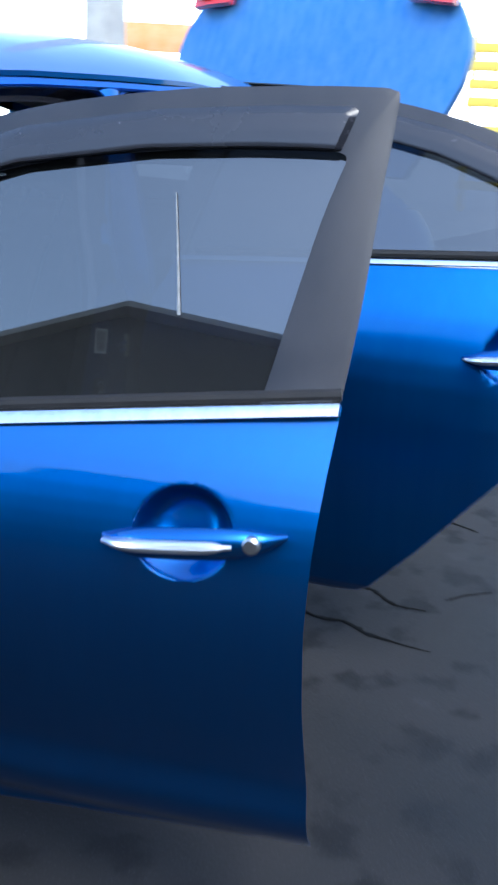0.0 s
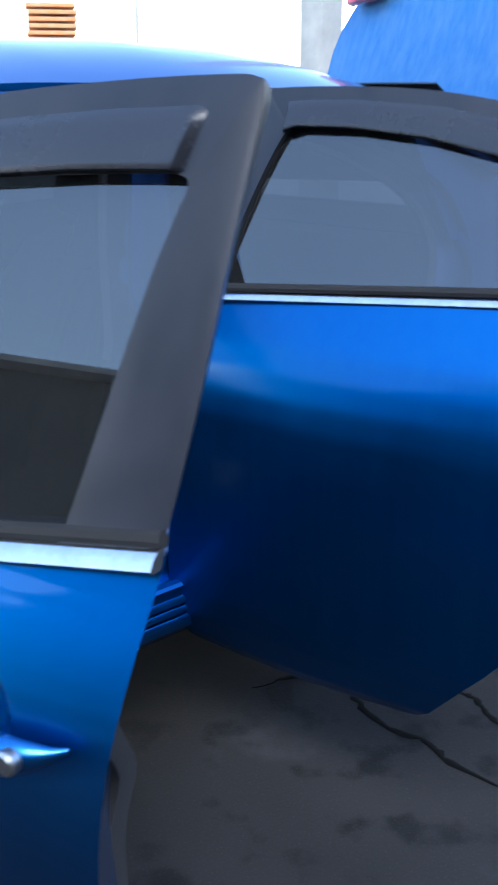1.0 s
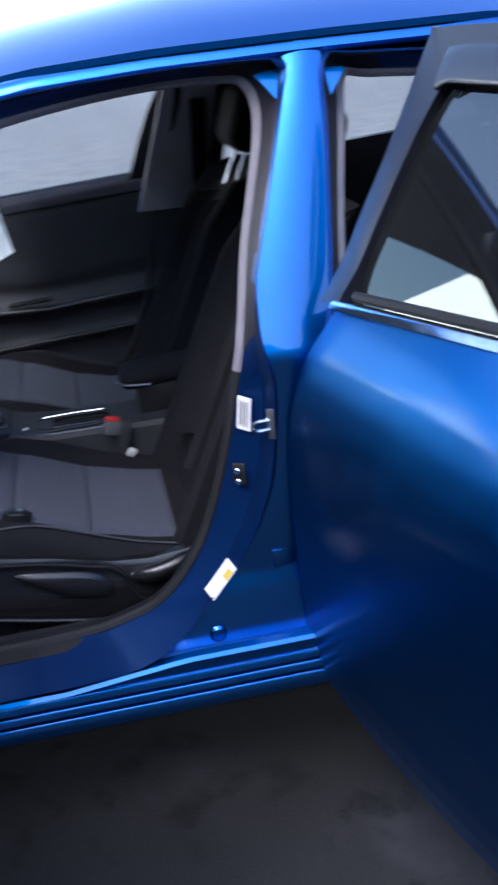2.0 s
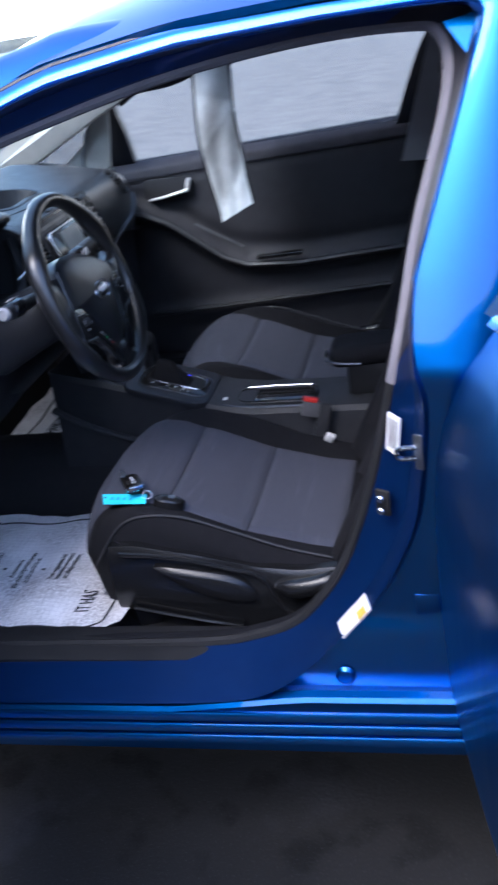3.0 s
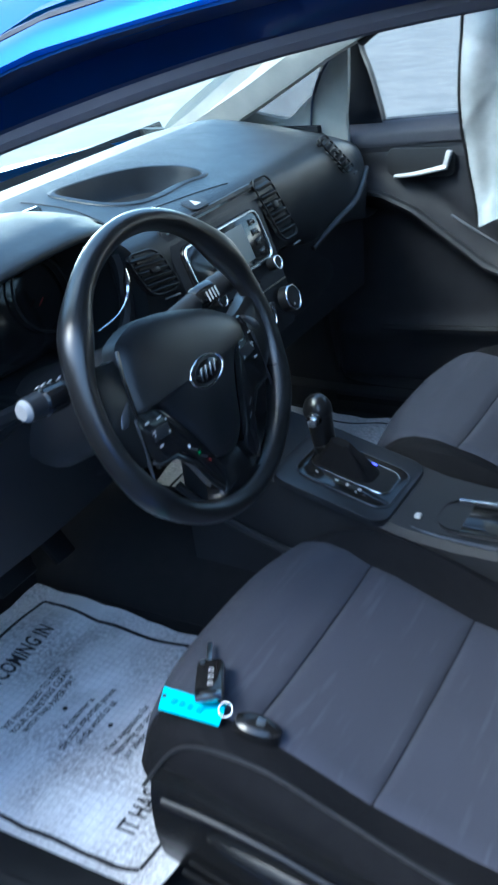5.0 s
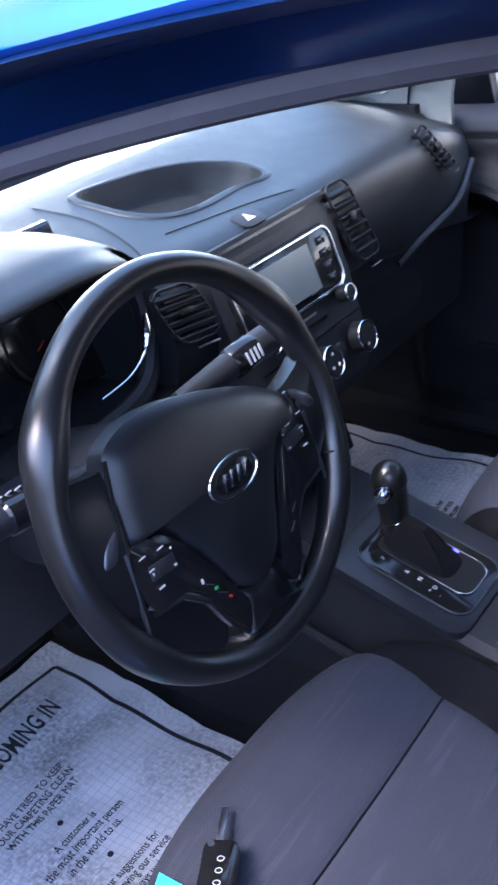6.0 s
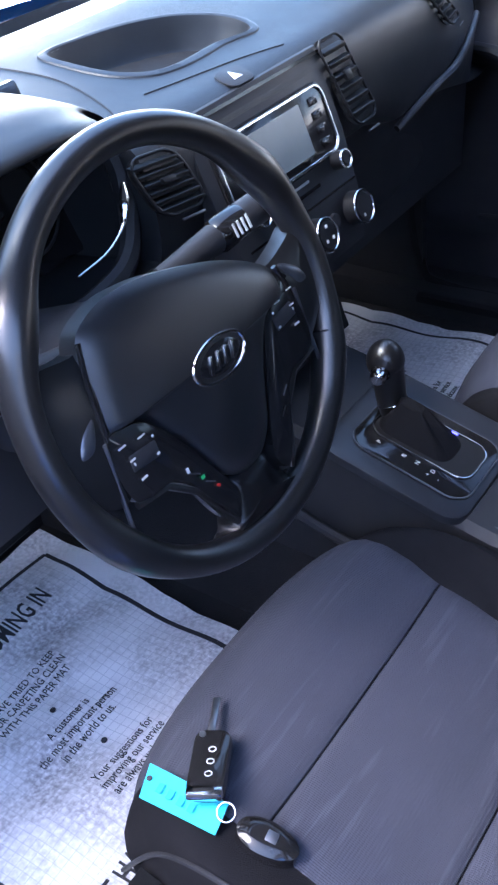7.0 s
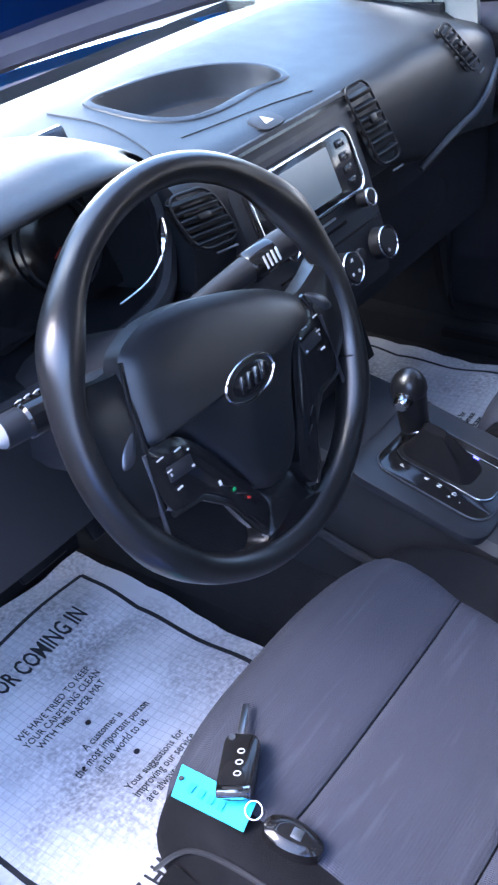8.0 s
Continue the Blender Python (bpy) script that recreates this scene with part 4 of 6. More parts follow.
    def skin(a, b):
        u0 = lerp(lead(0.5), trail(0.5), a)
        zt = belt(u0)
        if front:
            zb = low(u0)
            z = lerp(zb, zt, b)
            u = lerp(lead(z), trail(z), a)
        else:
            z = lerp(0.212, zt, b ** 1.5)
            u = lerp(lead(z), trail(z), a)
        e = math.hypot((u - hc[0] - 0.004) / 0.072, (z - hc[1] + 0.002) / 0.064)
        dent = 0.044 * (1 - e ** 4) ** 1.4 if e < 1 and not right else 0.0
        bend = 0.012 * math.sin(math.pi * a)
        return V(u, Y(u, z, bend - dent - 0.012), z)
    d = part(name, shell(skin, *((300, 260) if front and not right else (140, 90)), lambda a, b: (-0.05 * max(0, (a - 0.9) / 0.1), s * (0.028 if right else 0.085), 0)), PAINT if front or right else DULLPAINT, car, label)
    d.matrix_basis = place
    if not right:
        def lining(a, b):
            p = skin(lerp(0.05, 0.95, a), lerp(0.10, 0.99, b))
            swell = 0.030 * math.exp(-((p.z - 0.66 - 0.05 * a) / 0.045) ** 2) + 0.020 * math.exp(-((p.z - 0.36) / 0.07) ** 2)
            return V(p.x, max(p.y, -0.085) + 0.092 + swell, p.z)
        part("inner_lining", shell(lining, 30, 40, (0, -0.03, 0)), PLASTIC, d, "black plastic inner lining", True)
    # frame round the glass
    n = 66
    if front and right:
        back = table([(0.966, 0.012), (1.08, 0.026), (1.20, 0.048), (1.30, 0.074)])
        outer = [(a + (back(b) * 0.8 if a > 0.85 else 0), b) for a, b in outer]
        inner = [(a + (back(b) if a > 0.90 else 0), b) for a, b in inner]
        outer = [(0.050, 0.93), (0.060, 1.03), (0.074, 1.11), (0.092, 1.18), (0.14, 1.212), (0.22, 1.226)] + [(a, b - 0.028) for a, b in outer[3:]]
        inner = [(0.152, 0.965), (0.151, 1.03), (0.146, 1.10), (0.138, 1.155), (0.150, 1.176), (0.22, 1.192)] + inner[3:]
    lo, li = piece(outer, n), piece(inner, n)
    f = [[V(p.x, Y(p.x, p.z, -0.004), p.z) for p in lo], [V(lerp(p.x, q.x, 0.12), Y(p.x, lerp(p.z, q.z, 0.12), 0.0), lerp(p.z, q.z, 0.12)) for p, q in zip(lo, li)],
         [V(q.x, Y(q.x, q.z, 0.0), q.z) for q in li], [V(q.x, Y(q.x, q.z, -0.014), q.z) for q in li], [V(q.x, Y(q.x, q.z, -0.026), q.z) for q in li],
         [V(lerp(p.x, q.x, 0.10), Y(p.x, p.z, -0.026), lerp(p.z, q.z, 0.05)) for p, q in zip(lo, li)], [V(p.x, Y(p.x, p.z, -0.004), p.z) for p in lo]]
    part("window_frame", loft(f), BLACK, d, "satin black window frame", True)
    # glass, leaning in one plane
    z0, z1 = (1.04, 1.28) if front else (1.07, 1.30)

    def pane_y(z):
        return lerp(Y(0, z0, -0.016), Y(0, z1, -0.016), (z - z0) / (z1 - z0))
    bot = [V(lerp(inner[0][0], inner[-1][0], i / (n - 1)), 0, belt(lerp(inner[0][0], inner[-1][0], i / (n - 1))) - 0.01) for i in range(n)]
    rows = []
    for k in range(9):
        rows.append([V(lerp(b.x, q.x, k / 8), pane_y(lerp(b.z, q.z, k / 8)), lerp(b.z, q.z, k / 8)) for b, q in zip(bot, li)])
    g = part("window_glass", loft(rows), DUSTY if right else TINT, d, "dusty side window" if right else "dark tinted side window", True)
    g.visible_shadow = False
    # rain visor over the glass
    zo = table(outer[:8] if front else outer[3:])
    zi = table(inner[:8] if front else inner[3:])
    ua, ub = (0.12, 0.995) if front else (0.135, 0.82)
    fade = table([(0.0, 0.30), (0.12, 0.40), (0.5, 0.66), (0.9, 0.93), (1.0, 0.97)])
    proud = table([(0.0, 0.001), (0.12, 0.008), (0.5, 0.012), (0.9, 0.012), (1.0, 0.007)])

    def visor(a, b):
        u = lerp(ua, ub, a)
        z = lerp(zo(u), zi(u), fade(b))
        k = min(1.0, (1 - a) / 0.012, a / 0.012)
        return V(u - 0.02 * b * (a if front else 0), Y(0, z, 0.001 + (proud(b) - 0.001) * math.sqrt(max(k, 0))), z)
    if not right:
        part("rain_visor", shell(visor, 90, 14, (0, s * 0.003, 0)), SMOKE, d, "smoked plastic rain visor", True)
    # bright strip along the waist
    us = np.linspace(lead(0.95) + (0.0 if front else 0.012), trail(0.97) - 0.001, 40)
    hs = 1.0 if front else 0.7
    strip = [[V(u, Y(u, belt(u) + dz * hs, off * hs), belt(u) + dz * hs) for dz, off in ((-0.011, -0.010), (-0.011, 0.004), (-0.007, 0.0095), (0.001, 0.0080), (0.006, 0.0045), (0.009, 0.000), (0.009, -0.010))] for u in us]
    part("waist_strip", loft(strip, True, True), CHROME, d, "bright chrome waist strip", True)
    part("waist_rubber", rod([V(u, Y(u, belt(u) + 0.016, -0.004), belt(u) + 0.016) for u in us[2:]], 0.009, 8), RUBBER, d, "black rubber glass wiper", True)
    # handle with chrome inlay and key cylinder
    hx, hz = hc
    tilt = 0.13
    hy = lambda q: Y(0, hc[1], 0.026 - 0.010 * q * q - 0.018 * abs(q) ** 6)
    hp = [V(hx + 0.1315 * q + 0.02, hy(q), hz + (0.1315 * q) * tilt) for q in np.linspace(-1, 1, 25)]
    h = part("door_handle", rod(hp, lambda q: 0.0175 * max(0.10, (1 - abs(2 * q - 1) ** 3.5)) + 0.001, 12, flat=1.25, up=(0, 0, 1)), PAINT, d, "blue pull handle with chrome inlay", True)
    part("chrome_inlay", rod([p + V(0, -s * 0.0130, 0.001) for p in hp[1:19]], lambda q: 0.0125 * max(0.45, 1 - abs(2 * q - 1) ** 6), 10, flat=0.8), BRIGHT, d)
    if front:
        part("key_cylinder", disc(0.0125, 0.012, 20, (hx + 0.111, hy(0.6) - s * 0.006, hz + 0.014), (90 * s, 0, 0), 0.003), SATIN, d, "round metal key cylinder")
    return d


left_front = car_door("car_door", "open blue front car door with tinted glass and chrome waist strip", (-1.12, 0.05), 70.2, True)
left_rear = car_door("car_door", "open blue rear car door with tinted glass", (0.030, 0.05), 77, False)
part("dried_streak", rod(cr([(-0.766, -0.613, 1.2325), (-0.786, -0.633, 1.1635), (-0.805, -0.651, 1.1025), (-0.815, -0.660, 1.0695)], 20), lambda q: 0.0010 + 0.0018 * q, 6), mk("dried_water_mark", (0.13, 0.135, 0.14), (0.24, 0.245, 0.25), 60, 0.7, 0.8), left_front, "pale dried water streak on the glass", world=True)
right_front = car_door("car_door", "closed front passenger door with grey dusty window", (-1.12, 0.05), 0, True, True)
right_rear = car_door("car_door", "closed rear passenger door with grey dusty window", (0.02, 0.05), 0, False, True)


PAD = mk("pad_vinyl", (0.008, 0.0095, 0.012), (0.011, 0.0125, 0.015), 30, 0.32, 0.38, 0, 0.10, 1100, spec=0.75)
SATINBLACK = mk("satin_black_metal", (0.10, 0.105, 0.12), (0.14, 0.145, 0.16), 30, 0.28, 0.36, 0.7)

# ---------------------------------------------------------------- dashboard
dash = thing("dashboard", "black soft vinyl dashboard with storage tray, vents and radio", "dashboard", (-1.1, CY, 0.62))


def dash_profile(y):
    k = min(max((abs(y - CY) - 0.42) / 0.36, 0), 1)
    drop = 0.075 * k * k * (3 - 2 * k)
    back = (0.10 if y > CY else 0.05) * k * k
    pts = [(-1.56, 0.985), (-1.36, 1.048), (-1.225, 1.073), (-1.185, 1.0765), (-1.07, 1.061), (-0.985, 1.046), (-0.935, 1.035), (-0.912, 1.01), (-0.905, 0.95), (-0.912, 0.905), (-0.935, 0.885), (-0.985, 0.872), (-0.975, 0.80), (-0.985, 0.70), (-1.06, 0.63), (-1.25, 0.60)]
    out = []
    for i, (x, z) in enumerate(pts):
        f = 1 if i < 10 else max(0, 1 - (i - 9) * 0.3)
        lip = 0.022 * min(max((y - 1.16) / 0.08, 0), 1) if i in (9, 10, 11) else 0.0
        out.append(V(x - back * (1 if 4 < i < 10 else 0.4), y, z - drop * f - lip))
    return out


TRAY = [(-1.147, 0.812), (-1.146, 0.872), (-1.133, 0.938), (-1.105, 0.994), (-1.062, 1.028), (-1.024, 1.032), (-1.000, 1.012), (-1.008, 0.952), (-1.006, 0.880), (-1.016, 0.840), (-1.048, 0.813), (-1.100, 0.805)]
tray_line = cr([(x, y, 0) for x, y in TRAY], 72, True)
tray_mid = sum(tray_line, V(0, 0, 0)) / 72


def in_tray(x, y):
    """True inside the tray's outline, a little widened."""
    q = V(x, y, 0) - tray_mid
    a = math.atan2(q.y, q.x)
    best = min(tray_line, key=lambda p: abs((math.atan2(p.y - tray_mid.y, p.x - tray_mid.x) - a + math.pi) % (2 * math.pi) - math.pi))
    return q.length < (best - tray_mid).length + 0.004


def bay(y):
    """1 where the dash is hollowed for the instruments."""
    return min(max((y - 0.318) / 0.03, 0), 1) * min(max((0.690 - y) / 0.03, 0), 1)


def hollow(p):
    k = bay(p.y)
    if k > 0 and p.x > -1.06 and 0.905 < p.z < 1.062:
        return V(lerp(p.x, -1.06 + 0.05 * (1.062 - p.z), k), p.y, p.z)
    return p


def top_z(x, y):
    loop = cr(dash_profile(y), 120)[:48]
    return float(np.interp(x, [p.x for p in loop], [p.z for p in loop]))


bm = loft([[hollow(p) for p in cr(dash_profile(lerp(0.13, 1.65, i / 304)), 260)] for i in range(305)])
bmesh.ops.delete(bm, geom=[f for f in bm.faces if (lambda c: c.z > 1.0 and -1.23 < c.x < -0.95 and 0.78 < c.y < 1.06 and in_tray(c.x, c.y))(f.calc_center_median())], context="FACES")
part("dash_pad", bm, DASH, dash, "black grained dash pad")
for y in (0.13, 1.65):
    part("end_panel", prism([(p.x, p.z) for p in cr(dash_profile(y), 40)], 0.012, Matrix(((1, 0, 0, 0), (0, 0, -1, y + (0.012 if y < 1 else 0)), (0, 1, 0, 0), (0, 0, 0, 1)))), PLASTIC, dash)


def tray_loop(k, dz):
    """Outline widened or narrowed, laid on the dash and shifted in height."""
    out = []
    for p in tray_line:
        q = (p - tray_mid)
        r = q * (1 + k / q.length)
        x, y = tray_mid.x + r.x, tray_mid.y + r.y
        out.append(V(x, y, top_z(x, y) + dz))
    return out


rim_loops = [tray_loop(0.013, -0.001), tray_loop(0.011, 0.0018), tray_loop(0.004, 0.0034), tray_loop(0.0, 0.002), tray_loop(-0.003, -0.006), tray_loop(-0.008, -0.034), tray_loop(-0.013, -0.040), tray_loop(-0.05, -0.041)]
bm = loft(rim_loops, True)
bm.verts.ensure_lookup_table()
bm.faces.new([bm.verts[i] for i in range(len(bm.verts) - 72, len(bm.verts))])
tr = part("storage_tray", bm, DASH, dash, "sunken storage tray with rounded rim")
part("tray_mat", loft([tray_loop(-0.016, -0.0395), tray_loop(-0.017, -0.037), tray_loop(-0.045, -0.037), tray_loop(-0.07, -0.037)], True, True), RUBBER, tr, "dark rubber tray mat")
for pts in (((-1.165, 0.752), (-1.085, 0.762), (-1.00, 0.741), (-0.945, 0.712)), ((-0.945, 1.005), (-0.962, 0.93), (-0.975, 0.85), (-0.985, 0.79))):
    part("pad_seam", rod([V(p.x, p.y, top_z(p.x, p.y) + 0.0002) for p in cr([(x, y, 0) for x, y in pts], 40)], 0.0011, 6), PLASTIC, dash)

# instrument hood and cluster
def hood_loop(y):
    a = min(abs((y - 0.505) / 0.20), 1.0)
    k = 1 - a ** 3.2
    xl = -0.888 - 0.10 * a ** 4
    rows = [(-1.26, 1.022), (-1.20, 1.034 + 0.022 * k), (-1.12, 1.042 + 0.052 * k), (-1.03, 1.046 + 0.066 * k), (-0.95, 1.043 + 0.066 * k), (xl - 0.022, 1.036 + 0.064 * k), (xl - 0.006, 1.033 + 0.061 * k), (xl, 1.029 + 0.058 * k), (xl - 0.004, 1.025 + 0.056 * k), (xl - 0.018, 1.022 + 0.056 * k), (-0.96 - 0.03 * a, 1.018 + 0.058 * k), (-1.06, 1.010 + 0.056 * k)]
    return cr([(x, y, z) for x, z in rows], 60)


part("instrument_hood", loft([hood_loop(lerp(0.305, 0.705, i / 60)) for i in range(61)]), DASH, dash, "rounded hood over the instruments", sharp=60)
cl = part("instrument_panel", box((0.02, 0.36, 0.19), (-1.042, 0.505, 1.000), 0.006, (0, -18, 0)), GLOSSY, dash, "black instrument panel, switched off")
for y in (0.405, 0.605):
    part("dial_ring", ring(0.055, 0.002, 36, 6, (-1.020, y, 0.988), (0, 72, 0)), PLASTIC, cl)
    part("needle", box((0.002, 0.016, 0.002), (-1.017, y - 0.01, 0.98), 0.001, (30, -18, 0)), RED, cl, "red needle")
part("cluster_surround", rod(cr([(-0.955, 0.322, 1.02), (-0.935, 0.325, 0.95), (-0.925, 0.36, 0.912), (-0.92, 0.505, 0.903), (-0.925, 0.64, 0.912), (-0.935, 0.680, 0.96), (-0.950, 0.688, 1.02)], 40), 0.011, 8, flat=1.2), PLASTIC, dash, "black surround of the instruments")
part("warning_lamp", box((0.002, 0.008, 0.003), (-1.0215, 0.365, 0.965), 0.0005, (0, -18, 0)), RED, cl)
part("silver_accent", rod(cr([(-0.894, 0.640, 1.018), (-0.889, 0.632, 1.004), (-0.884, 0.620, 0.985), (-0.880, 0.588, 0.971), (-0.878, 0.543, 0.967)], 24), lambda q: 0.0012 + 0.0042 * math.exp(-((q - 0.28) / 0.20) ** 2), 8), CHROME, dash, "bright accent beside the instruments")
part("knee_panel", shell(lambda u, v: V(-0.945 - 0.07 * v + 0.025 * math.sin(math.pi * u), lerp(0.14, 0.79, u), lerp(0.90, 0.665, v)), 16, 10, (-0.05, 0, 0)), PLASTIC, dash, "black lower dash panel")
for y, z in ((0.235, 0.845), (0.27, 0.845), (0.305, 0.845), (0.27, 0.80)):
    part("switch", box((0.012, 0.026, 0.022), (-0.925 - (0.845 - z) * 0.35, y, z), 0.003, (0, -20, 0)), GLOSSY, dash)
part("switch_mark", box((0.003, 0.01, 0.003), (-0.917, 0.27, 0.848), 0.0005), WHITE, dash)

# centre stack, leaning back
ST = Matrix.Translation((-0.885, 0.905, 0.93)) @ Matrix(((0, -0.321, 0.947, 0), (1, 0, 0, 0), (0, 0.947, 0.321, 0), (0, 0, 0, 1)))


def on_stack(y, z, out=0.0, spin=0.0):
    """Pose on the leaning face: own x to the right, y up the face, z out of it."""
    return ST @ Matrix.Translation((y - 0.905, (z - 0.93) / 0.947, out)) @ pose(0, 0, 0, 0, 0, spin)


part("stack_panel", prism([(-0.14, 0.108), (0.132, 0.108), (0.130, 0.0), (0.118, -0.09), (0.098, -0.132), (-0.105, -0.132), (-0.125, -0.09), (-0.14, 0.0)], 0.04, ST @ Matrix.Translation((0, 0, -0.04)), 0.006), PLASTIC, dash, "dark centre stack")
part("lower_stack", prism([(-0.10, -0.10), (0.092, -0.10), (0.088, -0.25), (-0.10, -0.25)], 0.03, ST @ Matrix.Translation((0, 0, -0.10)), 0.004), RUBBER, dash, "recessed cubby below the stack")
radio = part("radio", prism(rounded(0.228, 0.090, 0.018), 0.008, on_stack(0.898, 0.956, -0.002), 0.003), GLOSSY, dash, "radio with grey screen in a bright frame")
part("bright_frame", rod([on_stack(0.898, 0.956, 0.006) @ V(x, y, 0) for x, y in rounded(0.219, 0.081, 0.016, 6)], 0.0022, 6, closed=True, up=(0.947, 0, 0.321)), CHROME, radio, "bright chrome frame")
part("screen", prism(rounded(0.105, 0.060, 0.002), 0.003, on_stack(0.899, 0.957, 0.006)), SCREEN, radio, "pale grey screen, switched off")
for i in range(4):
    for x in (0.983,):
        part("radio_button", box((0.018, 0.010, 0.002), (0, 0, 0), 0.0008, m=on_stack(x, 0.980 - 0.016 * i, 0.0062)), GLOSSY, radio)
        part("button_mark", box((0.008, 0.0014, 0.0004), (0, 0, 0), m=on_stack(x, 0.981 - 0.016 * i, 0.0075)), SATINBLACK, radio)


def knob(y, z, r, name, label, out=0.006):
    k = part(name, disc(r, 0.018, 28, m_at(on_stack(y, z, out)), m_turn(on_stack(y, z, out)), 0.004, r * 0.92), VENTBLACK, dash, label)
    part("knob_ring", ring(r * 0.93, 0.0016, 32, 6, m_at(on_stack(y, z, out + 0.017)), m_turn(on_stack(y, z, out + 0.017))), CHROME, k)
    return k


def m_at(m):
    return tuple(m.translation)


def m_turn(m):
    return tuple(math.degrees(a) for a in m.to_euler())


for y in (0.8085, 0.9858):
    knob(y, 0.907, 0.0115, "radio_knob", "small black knob with bright ring")
part("disc_slot", box((0.10, 0.004, 0.002), m=on_stack(0.898, 0.893, 0.001)), GLOSSY, dash)
part("slot_mark", box((0.03, 0.003, 0.001), m=on_stack(0.915, 0.904, 0.001)), SATIN, dash)
part("stack_seam", box((0.23, 0.0025, 0.002), m=on_stack(0.905, 0.876, 0.0005)), GLOSSY, dash)
part("upper_seam", box((0.26, 0.004, 0.003), m=on_stack(0.905, 1.024, 0.0005)), GLOSSY, dash, "seam along the top of the stack")
for y in (0.818, 0.9045, 0.991):
    knob(y, 0.846, 0.022, "climate_dial", "round climate dial with bright ring", 0.004)
for y in (0.861, 0.948):
    part("climate_button", disc(0.009, 0.005, 18, m_at(on_stack(y, 0.848, 0.002)), m_turn(on_stack(y, 0.848, 0.002)), 0.001), PLASTIC, dash)
for y, z in ((0.9045, 0.856), (0.8975, 0.840), (0.9115, 0.840), (0.985, 0.837)):
    part("dial_mark", box((0.004, 0.004, 0.0006), m=on_stack(y, z, 0.0225)), WHITE, dash)


def vent(y, z, w, h, lean, shear=0.0, name="air_vent"):
    """Upright air vent with slats across and a tab."""
    m = on_stack(y, z, 0.004, lean) @ Matrix(((1, -shear, 0, 0), (0, 1, 0, 0), (0, 0, 1, 0), (0, 0, 0, 1)))
    v = part(name, rod([m @ V(a, b, 0) for a, b in rounded(w, h, w * 0.28, 6)], 0.0020, 8, closed=True, up=(0.947, 0, 0.321)), VENTBLACK, dash, "black air vent with slats")
    part("vent_back", prism(rounded(w, h, w * 0.28), 0.002, m @ Matrix.Translation((0, 0, -0.010))), RUBBER, v)
    for i in range(6):
        part("slat", box((w * 0.94, h * 0.055, 0.010), (0, h * (-0.36 + 0.145 * i), -0.002), 0.001, (25, 0, 0), m=m), VENTBLACK, v)
    part("vent_tab", box((w * 0.28, h * 0.12, 0.006), (0, h * 0.05, 0.003), 0.002, m=m), VENTBLACK, v)
    part("vent_mark", box((w * 0.5, 0.003, 0.002), (0.004, -h * 0.62, 0.0), 0.0005, m=m), SATINBLACK, v)


vent(1.071, 0.979, 0.054, 0.114, 0, 0.23)
vent(0.712, 0.987, 0.072, 0.066, -7, 0.42)
vent(1.340, 1.005, 0.030, 0.090, 12, 0.50)
vent(0.215, 0.945, 0.05, 0.085, -6)
HZ = lie((-0.938, 0.892, top_z(-0.938, 0.892) - 0.0005), (0, 1, 0), (-0.94, 0, 0.30))
hz = part("hazard_switch", prism(rounded(0.046, 0.034, 0.012), 0.0022, HZ, 0.001), PLASTIC, dash, "black hazard switch with pale triangle")
part("triangle", prism([(0.0, 0.010), (-0.008, -0.006), (0.008, -0.006)], 0.0006, HZ @ Matrix.Translation((0, 0, 0.0024))), LAMPCLEAR, hz, "pale triangle")
part("glovebox_lid", shell(lambda u, v: V(-0.972 - 0.012 * v, lerp(1.10, 1.58, u), lerp(0.86, 0.66, v)), 10, 8, (-0.01, 0, 0)), PLASTIC, dash, "black glovebox lid")
# Grey rod paints the light caught by the pad's lower edge.
part("pad_edge", rod(cr([(-0.922, 1.235, 0.855), (-0.908, 1.301, 0.882), (-0.907, 1.344, 0.889), (-0.909, 1.402, 0.896), (-0.919, 1.465, 0.913), (-0.950, 1.562, 0.925)], 24), 0.006, 8), mk("lit_edge_grey", (0.045, 0.046, 0.050), (0.053, 0.054, 0.059), 20, 0.4), dash, "grey line for the lit lower edge of the dash pad")

# ---------------------------------------------------------------- steering wheel
TAU = radians(18.5)
HUB = V(-0.7197, 0.5114, 0.9486)
WM = Matrix.Translation(HUB) @ Matrix(((0, -math.sin(TAU), math.cos(TAU), 0), (1, 0, 0, 0), (0, math.cos(TAU), math.sin(TAU), 0), (0, 0, 0, 1))) 
WC = WM @ pose(0, 0, 0, 0, 0, -14)
sw = new("steering_wheel")
sw.empty_display_size = 0.1
sw.matrix_basis = WM
tagged(sw, "black leather steering wheel with button spokes, turned slightly", "steering wheel")


def wrim(a):
    r = 0.1798
    return V(r * math.cos(a), r * math.sin(a), 0.0)


def rim_r(q):
    """Grip swells at the thumb rests."""
    d = q * 360
    return 0.0140 + sum(h * math.exp(-((((d - c + 180) % 360) - 180) / 12) ** 2) for c, h in ((33, 0.0050), (147, 0.0050), (213, 0.003), (327, 0.003)))


rim = part("rim", rod([wrim(2 * math.pi * i / 96) for i in range(97)], rim_r, 16, flat=1.12, up=(0, 0, 1), cap=False), LEATHER, sw, "black leather rim", True)
for a in (141, 38, -24):
    part("rim_seam", ring(0.0156, 0.0012, 20, 6, tuple(wrim(radians(a))), (90, 0, a)), RUBBER, rim)


